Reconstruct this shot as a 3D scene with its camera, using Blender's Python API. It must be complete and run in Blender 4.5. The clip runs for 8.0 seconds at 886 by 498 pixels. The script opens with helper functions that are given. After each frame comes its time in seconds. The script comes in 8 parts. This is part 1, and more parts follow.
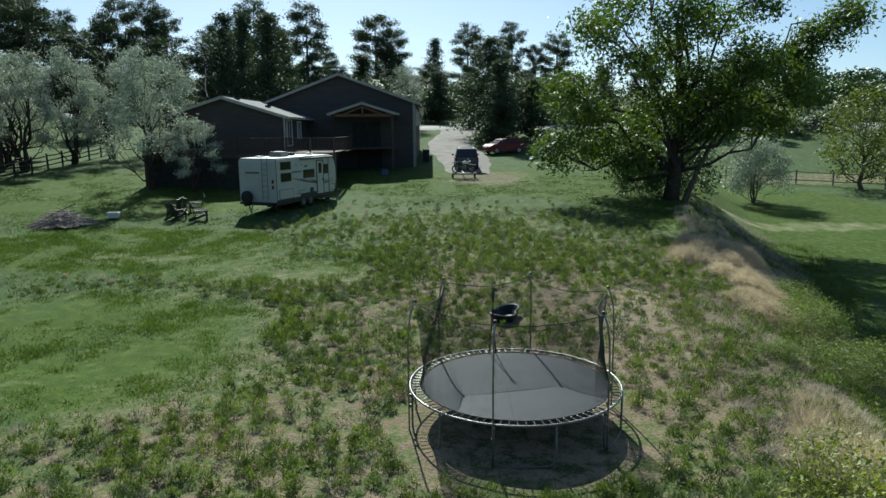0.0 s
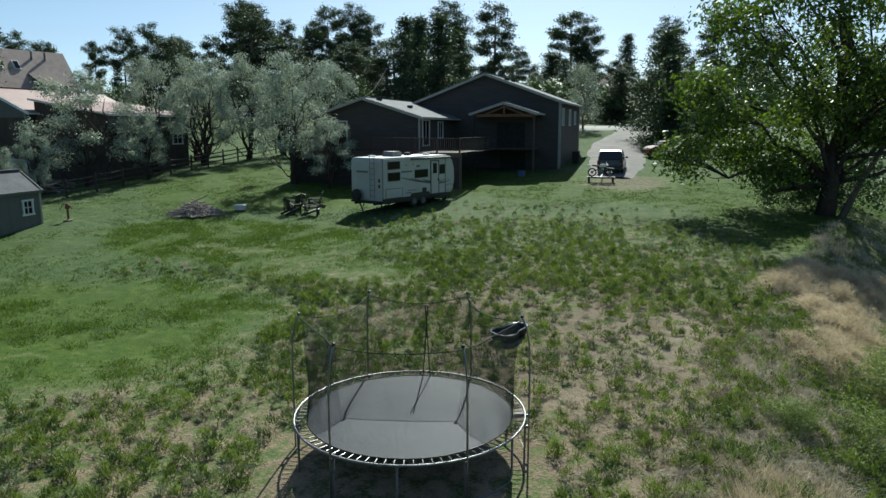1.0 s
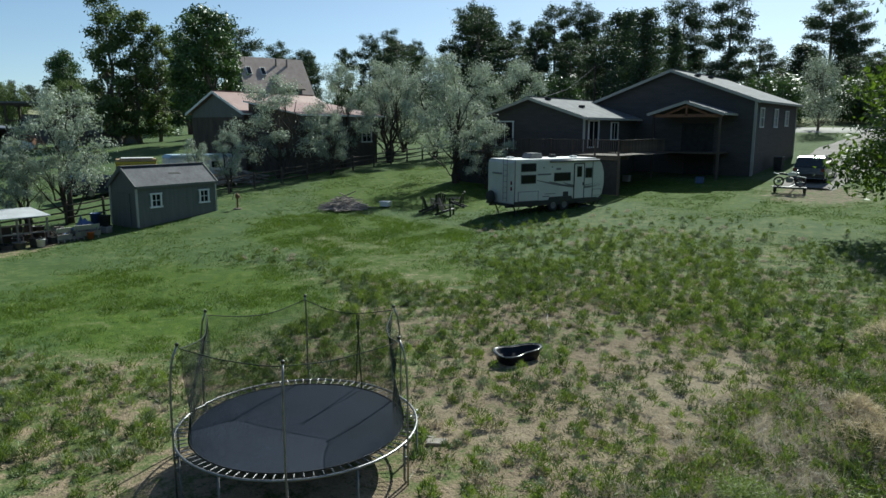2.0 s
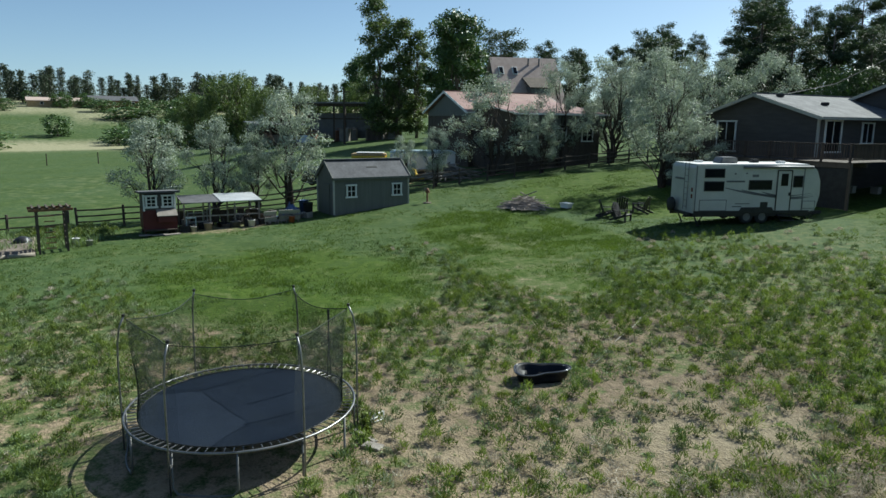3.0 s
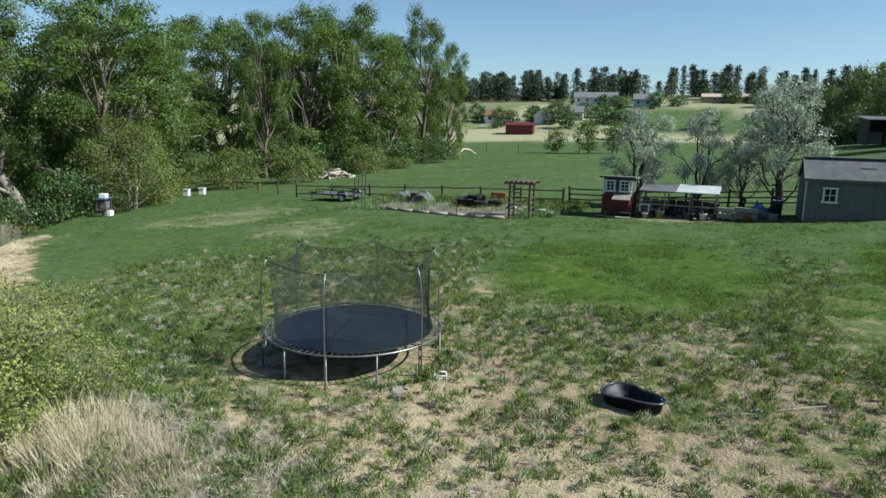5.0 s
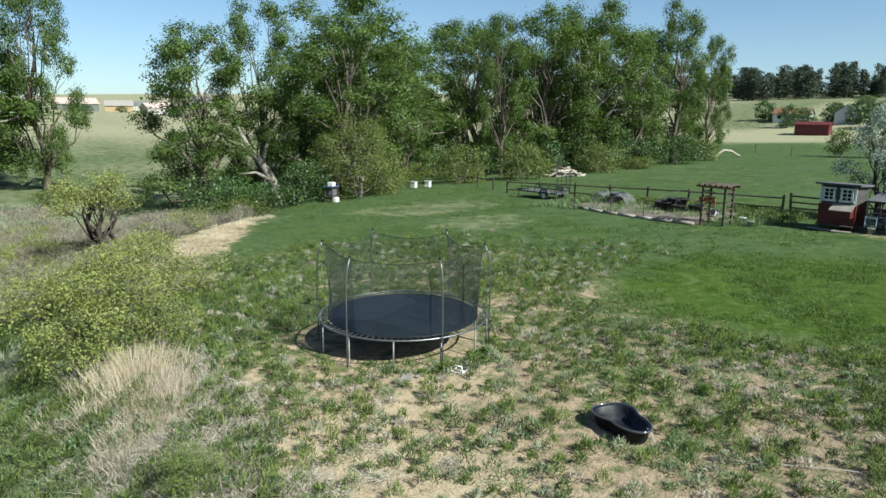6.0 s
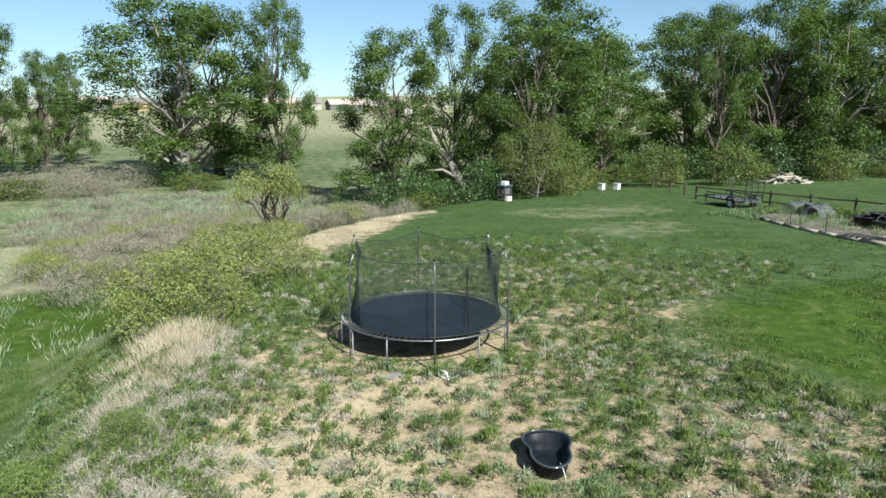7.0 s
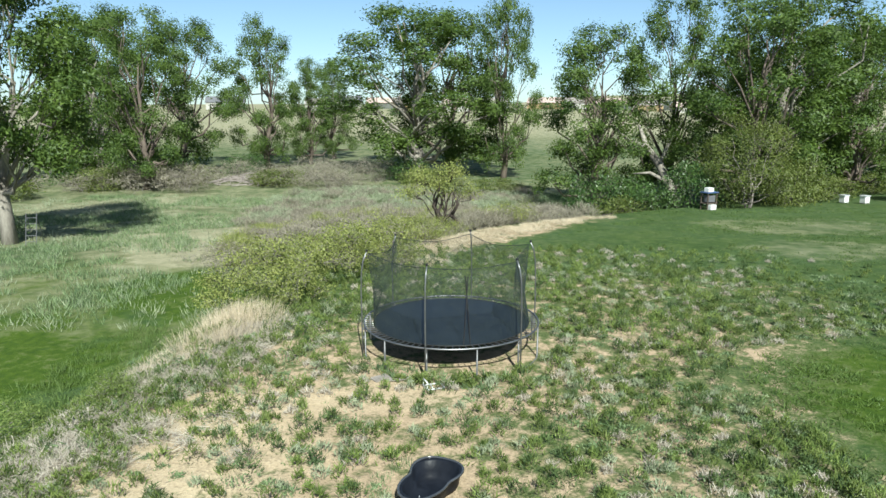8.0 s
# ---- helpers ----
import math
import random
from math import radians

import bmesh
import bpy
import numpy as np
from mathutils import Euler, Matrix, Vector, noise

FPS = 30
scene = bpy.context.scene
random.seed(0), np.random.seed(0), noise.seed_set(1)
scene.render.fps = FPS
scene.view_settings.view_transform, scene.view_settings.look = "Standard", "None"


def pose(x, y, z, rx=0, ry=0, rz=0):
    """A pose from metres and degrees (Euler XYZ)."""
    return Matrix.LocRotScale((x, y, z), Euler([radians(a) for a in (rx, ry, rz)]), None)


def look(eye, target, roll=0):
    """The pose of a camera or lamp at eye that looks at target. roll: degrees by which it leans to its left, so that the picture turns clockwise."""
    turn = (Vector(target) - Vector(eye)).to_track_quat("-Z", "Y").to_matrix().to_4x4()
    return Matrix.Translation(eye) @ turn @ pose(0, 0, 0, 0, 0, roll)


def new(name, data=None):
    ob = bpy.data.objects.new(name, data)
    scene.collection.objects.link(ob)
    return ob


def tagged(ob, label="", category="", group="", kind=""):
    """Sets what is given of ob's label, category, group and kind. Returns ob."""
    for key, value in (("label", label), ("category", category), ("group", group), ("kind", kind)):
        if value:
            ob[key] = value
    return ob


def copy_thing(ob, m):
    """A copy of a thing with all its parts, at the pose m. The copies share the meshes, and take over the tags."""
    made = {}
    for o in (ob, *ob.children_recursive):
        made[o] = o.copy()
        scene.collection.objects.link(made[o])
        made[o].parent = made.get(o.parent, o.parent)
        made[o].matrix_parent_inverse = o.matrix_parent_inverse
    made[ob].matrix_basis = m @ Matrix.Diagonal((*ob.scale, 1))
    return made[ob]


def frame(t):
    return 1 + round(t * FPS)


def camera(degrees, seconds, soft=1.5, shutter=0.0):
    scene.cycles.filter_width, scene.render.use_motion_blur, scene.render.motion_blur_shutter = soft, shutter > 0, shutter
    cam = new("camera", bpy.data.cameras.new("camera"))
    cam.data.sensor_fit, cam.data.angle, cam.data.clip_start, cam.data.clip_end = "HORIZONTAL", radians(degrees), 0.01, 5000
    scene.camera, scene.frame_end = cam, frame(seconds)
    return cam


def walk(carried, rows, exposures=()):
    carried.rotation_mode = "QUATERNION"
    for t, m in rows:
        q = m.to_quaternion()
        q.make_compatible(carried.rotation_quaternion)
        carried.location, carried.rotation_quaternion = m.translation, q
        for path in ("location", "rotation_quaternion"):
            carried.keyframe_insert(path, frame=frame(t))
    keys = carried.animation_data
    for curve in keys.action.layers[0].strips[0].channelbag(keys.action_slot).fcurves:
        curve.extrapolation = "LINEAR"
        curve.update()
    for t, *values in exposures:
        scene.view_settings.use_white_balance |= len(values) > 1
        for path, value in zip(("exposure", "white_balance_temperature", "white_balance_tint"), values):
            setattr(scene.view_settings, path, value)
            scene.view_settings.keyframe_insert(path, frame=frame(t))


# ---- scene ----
# camera and its path: an orbit round the trampoline, about 6 m above the lawn
cam = camera(65.3, 8.0)
METRES, EYE = 48.5, 6.26
ROWS = [
    (0.0, 0.0, 0.0, 0.0, -0.08, -9.96, 0.47),
    (0.5, 0.0613, 0.0165, 0.0008, 8.19, -9.95, 0.36),
    (1.0, 0.1212, 0.0422, 0.0018, 17.52, -9.96, 0.15),
    (2.5, 0.2719, 0.1718, 0.0043, 49.25, -10.13, -0.41),
    (3.0, 0.306, 0.2278, 0.0052, 61.41, -10.33, -0.61),
    (3.5, 0.3281, 0.2841, 0.0053, 72.9, -10.54, -0.8),
    (4.0, 0.3408, 0.3466, 0.0049, 86.4, -10.81, -0.88),
    (4.5, 0.3403, 0.4093, 0.0037, 100.86, -11.11, -0.94),
    (6.0, 0.2613, 0.5642, 0.002, 137.1, -11.75, -0.56),
    (6.5, 0.2152, 0.5991, 0.0025, 147.62, -11.86, -0.39),
    (7.0, 0.16, 0.622, 0.0027, 157.5, -11.93, -0.18),
    (7.5, 0.0992, 0.6335, 0.0026, 168.67, -11.98, 0.02),
    (8.0, 0.0359, 0.6322, 0.0022, 179.76, -11.98, 0.19),
]
EXPOSURES = [(0.0, 0.58, 6120, -3), (1.2, 0.58, 6120, -3), (2.5, 0.62, 6150, -2), (4.5, 0.74, 6060, -2), (6.0, 0.82, 6120, -1), (8.0, 0.9, 6120, -2)]
walk(cam, [(t, pose(METRES * x, METRES * y, EYE + METRES * z, 90 + pitch, roll, yaw)) for t, x, y, z, yaw, pitch, roll in ROWS], EXPOSURES)

# world and sun
SUN_UP, SUN_SIDE = 41.0, -10.0
world = bpy.data.worlds.new("sky")
scene.world = world
world.use_nodes = True
wn = world.node_tree.nodes
sky = wn.new("ShaderNodeTexSky")
sky.sky_type = "NISHITA"
sky.sun_disc = False
sky.sun_elevation, sky.sun_rotation = radians(SUN_UP), radians(SUN_SIDE)
sky.altitude, sky.air_density, sky.dust_density, sky.ozone_density = 1900, 0.95, 3.2, 1.4
wn["Background"].inputs["Strength"].default_value = 0.078
# the high plains' clear air: the pale band along the horizon lies below the hills
sky_way, sky_lift, sky_unit = wn.new("ShaderNodeTexCoord"), wn.new("ShaderNodeVectorMath"), wn.new("ShaderNodeVectorMath")
sky_lift.inputs[1].default_value = (0, 0, 0.02)
sky_unit.operation = "NORMALIZE"
world.node_tree.links.new(sky_way.outputs["Generated"], sky_lift.inputs[0])
world.node_tree.links.new(sky_lift.outputs[0], sky_unit.inputs[0])
world.node_tree.links.new(sky_unit.outputs[0], sky.inputs["Vector"])
world.node_tree.links.new(sky.outputs["Color"], wn["Background"].inputs["Color"])
sun = new("sun", bpy.data.lights.new("sun", "SUN"))
sun.data.energy, sun.data.angle, sun.data.color = 4.9, radians(0.55), (1.0, 0.96, 0.9)
sun.matrix_world = look((0, 0, 60), Vector((0, 0, 60)) - Vector((math.sin(radians(SUN_SIDE)) * math.cos(radians(SUN_UP)), math.cos(radians(SUN_SIDE)) * math.cos(radians(SUN_UP)), math.sin(radians(SUN_UP)))))


# ---- materials ----
def shade(name, dark, light, scale=3.0, rough=0.8, bump=0.3, fine=30.0, metal=0.0, stretch=(1, 1, 1), object_random=0.0, island=0.0, spec=0.4, translucent=None, see=None):
    """A procedural surface: two colours mixed by noise at two scales, with fine relief."""
    m = bpy.data.materials.new(name)
    m.use_nodes = True
    t = m.node_tree
    p = t.nodes["Principled BSDF"]
    out = t.nodes["Material Output"]
    co = t.nodes.new("ShaderNodeTexCoord")
    mp = t.nodes.new("ShaderNodeMapping")
    mp.inputs["Scale"].default_value = stretch
    t.links.new(co.outputs["Object"], mp.inputs["Vector"])
    a, b = t.nodes.new("ShaderNodeTexNoise"), t.nodes.new("ShaderNodeTexNoise")
    a.inputs["Scale"].default_value, a.inputs["Detail"].default_value = scale, 4
    b.inputs["Scale"].default_value, b.inputs["Detail"].default_value = fine, 3
    for n in (a, b):
        t.links.new(mp.outputs["Vector"], n.inputs["Vector"])
    s = t.nodes.new("ShaderNodeMath")
    s.operation = "MULTIPLY_ADD"
    t.links.new(b.outputs["Fac"], s.inputs[0])
    s.inputs[1].default_value = 0.6
    t.links.new(a.outputs["Fac"], s.inputs[2])
    r = t.nodes.new("ShaderNodeMapRange")
    r.inputs["From Min"].default_value, r.inputs["From Max"].default_value = 0.5, 1.1
    last = s.outputs[0]
    if object_random or island:
        o = t.nodes.new("ShaderNodeObjectInfo" if object_random else "ShaderNodeNewGeometry")
        k = t.nodes.new("ShaderNodeMath")
        k.operation = "MULTIPLY_ADD"
        t.links.new(o.outputs["Random" if object_random else "Random Per Island"], k.inputs[0])
        k.inputs[1].default_value = object_random or island
        j = t.nodes.new("ShaderNodeMath")
        j.operation = "SUBTRACT"
        t.links.new(last, j.inputs[0])
        j.inputs[1].default_value = (object_random or island) / 2
        t.links.new(j.outputs[0], k.inputs[2])
        last = k.outputs[0]
    t.links.new(last, r.inputs["Value"])
    mix = t.nodes.new("ShaderNodeMix")
    mix.data_type = "RGBA"
    t.links.new(r.outputs["Result"], mix.inputs["Factor"])
    mix.inputs["A"].default_value, mix.inputs["B"].default_value = (*dark, 1), (*light, 1)
    t.links.new(mix.outputs["Result"], p.inputs["Base Color"])
    p.inputs["Roughness"].default_value, p.inputs["Metallic"].default_value = rough, metal
    p.inputs["Specular IOR Level"].default_value = spec
    if bump:
        q = t.nodes.new("ShaderNodeBump")
        q.inputs["Strength"].default_value, q.inputs["Distance"].default_value = bump, 0.02
        t.links.new(s.outputs[0], q.inputs["Height"])
        t.links.new(q.outputs["Normal"], p.inputs["Normal"])
    surface = p.outputs["BSDF"]
    if translucent:
        g = t.nodes.new("ShaderNodeBsdfTranslucent")
        w = t.nodes.new("ShaderNodeMixShader")
        tint = t.nodes.new("ShaderNodeMix")
        tint.data_type, tint.blend_type = "RGBA", "MULTIPLY"
        tint.inputs["Factor"].default_value = 1
        t.links.new(mix.outputs["Result"], tint.inputs["A"])
        tint.inputs["B"].default_value = (*translucent[1], 1)
        t.links.new(tint.outputs["Result"], g.inputs["Color"])
        w.inputs["Fac"].default_value = translucent[0]
        t.links.new(surface, w.inputs[1])
        t.links.new(g.outputs["BSDF"], w.inputs[2])
        surface = w.outputs["Shader"]
    if see:
        g = t.nodes.new("ShaderNodeBsdfTransparent")
        w = t.nodes.new("ShaderNodeMixShader")
        w.inputs["Fac"].default_value = see
        t.links.new(surface, w.inputs[1])
        t.links.new(g.outputs["BSDF"], w.inputs[2])
        surface = w.outputs["Shader"]
    t.links.new(surface, out.inputs["Surface"])
    return m


LEAF = (0.3, (1.45, 1.5, 0.6))
M = {
    "cottonwood_leaf": shade("cottonwood_leaf", (0.027, 0.055, 0.011), (0.135, 0.196, 0.043), 0.5, 0.5, 0, 6, island=0.35, spec=0.3, translucent=(0.34, (1.45, 1.5, 0.6))),
    "dark_leaf": shade("dark_leaf", (0.022, 0.055, 0.012), (0.095, 0.155, 0.04), 0.5, 0.45, 0, 6, island=0.5, spec=0.4, translucent=(0.14, (1.3, 1.4, 0.7))),
    "dull_leaf": shade("dull_leaf", (0.042, 0.068, 0.022), (0.145, 0.19, 0.07), 0.5, 0.5, 0, 6, island=0.5, spec=0.3, translucent=(0.28, (1.3, 1.35, 0.7))),
    "olive_leaf": shade("olive_leaf", (0.163, 0.202, 0.156), (0.448, 0.500, 0.414), 0.6, 0.6, 0, 6, island=0.5, translucent=(0.24, (1.1, 1.12, 0.9))),
    "willow_leaf": shade("willow_leaf", (0.06, 0.088, 0.016), (0.175, 0.205, 0.055), 0.6, 0.55, 0, 6, island=0.5, translucent=LEAF),
    "yellow_leaf": shade("yellow_leaf", (0.1, 0.13, 0.03), (0.35, 0.37, 0.115), 0.8, 0.55, 0, 6, island=0.5, translucent=LEAF),
    "pine_needle": shade("pine_needle", (0.014, 0.03, 0.014), (0.075, 0.105, 0.05), 0.4, 0.6, 0, 6, island=0.5, translucent=(0.2, (1.2, 1.3, 0.7))),
    # needles of the far pines, with distance haze mixed into the colour
    "haze_needle": shade("haze_needle", (0.02, 0.034, 0.02), (0.07, 0.092, 0.052), 0.4, 0.6, 0, 6, island=0.5, translucent=(0.15, (1.2, 1.3, 0.7))),
    "bark": shade("bark", (0.06, 0.045, 0.035), (0.2, 0.16, 0.13), 2.0, 0.95, 1.0, 18, stretch=(1, 1, 0.25)),
    "dark_bark": shade("dark_bark", (0.022, 0.017, 0.014), (0.08, 0.062, 0.05), 2.0, 0.95, 1.0, 18, stretch=(1, 1, 0.25)),
    # greyer than the liner: the rim's sun glint is partly in this colour
    "liner_lip": shade("liner_lip", (0.03, 0.032, 0.036), (0.07, 0.073, 0.08), 2.5, 0.14, 0.1, 12, spec=1.0),
    "pale_bark": shade("pale_bark", (0.13, 0.11, 0.09), (0.36, 0.33, 0.28), 1.5, 0.95, 1.0, 14, stretch=(1, 1, 0.25)),
    "dead_twig": shade("dead_twig", (0.18, 0.152, 0.139), (0.377, 0.328, 0.303), 2.0, 0.95, 0.3, 18),
    "grass": shade("grass", (0.042, 0.078, 0.012), (0.19, 0.232, 0.068), 2.2, 0.7, 0, 5, island=0.5, translucent=(0.26, (1.35, 1.4, 0.6))),
    "fresh_tuft": shade("fresh_tuft", (0.075, 0.12, 0.024), (0.23, 0.29, 0.08), 2.2, 0.7, 0, 5, island=0.5, translucent=(0.3, (1.35, 1.4, 0.6))),
    "dark_tuft": shade("dark_tuft", (0.032, 0.062, 0.017), (0.115, 0.165, 0.055), 2.2, 0.7, 0, 5, island=0.5, translucent=(0.22, (1.35, 1.4, 0.6))),
    "weed": shade("weed", (0.062, 0.105, 0.043), (0.245, 0.32, 0.16), 2.2, 0.7, 0, 5, island=0.5, translucent=(0.26, (1.35, 1.4, 0.6))),
    "lawn_blade": shade("lawn_blade", (0.0492, 0.0943, 0.0213), (0.123, 0.18, 0.0492), 0.3, 0.7, 0, 3, island=0.3, translucent=(0.28, (1.4, 1.4, 0.5))),
    "brush_leaf": shade("brush_leaf", (0.15, 0.135, 0.1), (0.31, 0.28, 0.21), 0.5, 0.8, 0, 5, island=0.6, translucent=(0.1, (1.1, 1.1, 0.9))),
    "lush": shade("lush", (0.0492, 0.0943, 0.018), (0.127, 0.189, 0.0426), 0.4, 0.7, 0, 4, island=0.4, translucent=(0.32, (1.4, 1.4, 0.5))),
    "sage": shade("sage", (0.14, 0.172, 0.098), (0.33, 0.365, 0.235), 2.0, 0.8, 0, 5, island=0.5, translucent=(0.1, (1.2, 1.2, 0.8))),
    "straw": shade("straw", (0.45, 0.375, 0.255), (0.72, 0.63, 0.48), 0.4, 0.8, 0, 6, island=0.5, translucent=(0.3, (1.1, 1.05, 0.9))),
    "dead_grass": shade("dead_grass", (0.295, 0.262, 0.213), (0.558, 0.508, 0.426), 0.4, 0.8, 0, 6, island=0.5, translucent=(0.25, (1.2, 1.1, 0.9))),
    "siding": shade("siding", (0.048, 0.043, 0.041), (0.078, 0.071, 0.067), 1.0, 0.75, 0.2, 12, stretch=(1, 1, 6)),
    "siding_shed": shade("siding_shed", (0.1, 0.104, 0.094), (0.14, 0.144, 0.13), 1.2, 0.75, 0.3, 14, stretch=(6, 6, 0.6)),
    "shingle": shade("shingle", (0.075, 0.077, 0.083), (0.19, 0.19, 0.195), 1.4, 0.9, 0.6, 9, stretch=(1, 1, 1)),
    "shingle_dark": shade("shingle_dark", (0.06, 0.06, 0.066), (0.13, 0.13, 0.14), 1.4, 0.9, 0.6, 9),
    "shingle_brown": shade("shingle_brown", (0.35, 0.262, 0.228), (0.49, 0.39, 0.34), 1.4, 0.9, 0.6, 9),
    "red_roof": shade("red_roof", (0.19, 0.1, 0.085), (0.3, 0.185, 0.16), 0.8, 0.6, 0.4, 8),
    "white": shade("white", (0.594, 0.594, 0.576), (0.738, 0.738, 0.72), 1.5, 0.5, 0.1, 20),
    "cream": shade("cream", (0.315, 0.307, 0.27), (0.413, 0.398, 0.352), 1.5, 0.6, 0.1, 20),
    "gelcoat": shade("gelcoat", (0.41, 0.4, 0.37), (0.52, 0.51, 0.475), 0.9, 0.35, 0.05, 14),
    "rv_roof": shade("rv_roof", (0.63, 0.621, 0.594), (0.765, 0.756, 0.729), 0.8, 0.5, 0.1, 9),
    "graphic": shade("graphic", (0.1, 0.1, 0.11), (0.16, 0.16, 0.17), 2.0, 0.4, 0, 10),
    "black": shade("black", (0.012, 0.012, 0.014), (0.03, 0.03, 0.032), 3.0, 0.45, 0.1, 25),
    "rubber": shade("rubber", (0.015, 0.015, 0.015), (0.04, 0.04, 0.04), 3.0, 0.85, 0.2, 25),
    "liner": shade("liner", (0.005, 0.006, 0.009), (0.012, 0.014, 0.02), 2.5, 0.5, 0.6, 9, spec=0.25),
    "mat": shade("mat", (0.008, 0.012, 0.022), (0.015, 0.022, 0.038), 1.2, 0.52, 0.1, 60, spec=0.19),
    "net": shade("net", (0.012, 0.02, 0.016), (0.028, 0.038, 0.032), 6, 0.8, 0, 60),
    "steel": shade("steel", (0.17, 0.17, 0.175), (0.32, 0.32, 0.325), 4, 0.42, 0.1, 30, metal=0.85),
    "dull_steel": shade("dull_steel", (0.12, 0.12, 0.12), (0.22, 0.22, 0.22), 4, 0.5, 0.1, 30, metal=0.5),
    "wood_dark": shade("wood_dark", (0.04, 0.03, 0.024), (0.1, 0.078, 0.06), 1.5, 0.85, 0.5, 16, stretch=(1, 1, 0.3), object_random=0.4),
    "deck_wood": shade("deck_wood", (0.045, 0.032, 0.027), (0.095, 0.07, 0.058), 1.5, 0.85, 0.5, 16, object_random=0.4),
    "wood_grey": shade("wood_grey", (0.16, 0.14, 0.12), (0.32, 0.29, 0.26), 1.5, 0.9, 0.5, 16, object_random=0.4),
    "wood_red": shade("wood_red", (0.13, 0.06, 0.035), (0.24, 0.12, 0.07), 1.5, 0.8, 0.4, 16, object_random=0.3),
    "wood_tan": shade("wood_tan", (0.3, 0.21, 0.11), (0.46, 0.34, 0.2), 1.5, 0.8, 0.4, 16, object_random=0.3),
    "log": shade("log", (0.22, 0.19, 0.15), (0.42, 0.37, 0.31), 1.5, 0.9, 0.6, 16, object_random=0.5),
    "red_paint": shade("red_paint", (0.07, 0.01, 0.011), (0.125, 0.022, 0.02), 1.2, 0.6, 0.2, 14),
    "car_red": shade("car_red", (0.11, 0.006, 0.012), (0.14, 0.009, 0.016), 1, 0.35, 0, 10, spec=0.3),
    "car_dark": shade("car_dark", (0.012, 0.018, 0.035), (0.02, 0.028, 0.05), 1, 0.22, 0, 10, spec=0.6),
    "car_glass": shade("car_glass", (0.008, 0.009, 0.01), (0.012, 0.013, 0.015), 1, 0.06, 0, 10, spec=0.8),
    "glass": shade("glass", (0.008, 0.009, 0.011), (0.014, 0.016, 0.019), 1, 0.07, 0, 10, spec=0.22),
    "lamp_red": shade("lamp_red", (0.1, 0.006, 0.006), (0.16, 0.01, 0.01), 1, 0.2, 0, 10),
    "gravel": shade("gravel", (0.12, 0.108, 0.098), (0.25, 0.23, 0.21), 0.8, 0.95, 0.5, 12),
    "road": shade("road", (0.24, 0.23, 0.21), (0.36, 0.345, 0.32), 0.6, 0.9, 0.3, 10),
    "soil": shade("soil", (0.09, 0.072, 0.056), (0.22, 0.18, 0.148), 0.9, 0.95, 0.8, 9),
    "tin": shade("tin", (0.45, 0.46, 0.47), (0.7, 0.71, 0.72), 0.9, 0.4, 0.2, 10, metal=0.3),
    "tarp": shade("tarp", (0.45, 0.5, 0.58), (0.72, 0.76, 0.8), 1.5, 0.4, 0.5, 6),
    "pale_blue": shade("pale_blue", (0.3, 0.4, 0.48), (0.42, 0.52, 0.58), 1.2, 0.5, 0.1, 14),
    "yellow": shade("yellow", (0.55, 0.36, 0.03), (0.7, 0.5, 0.06), 1.5, 0.5, 0.1, 14),
    "orange": shade("orange", (0.4, 0.1, 0.03), (0.55, 0.17, 0.06), 1.5, 0.6, 0.1, 14),
    "blue_plastic": shade("blue_plastic", (0.05, 0.09, 0.2), (0.09, 0.14, 0.28), 1.5, 0.5, 0.1, 14),
}


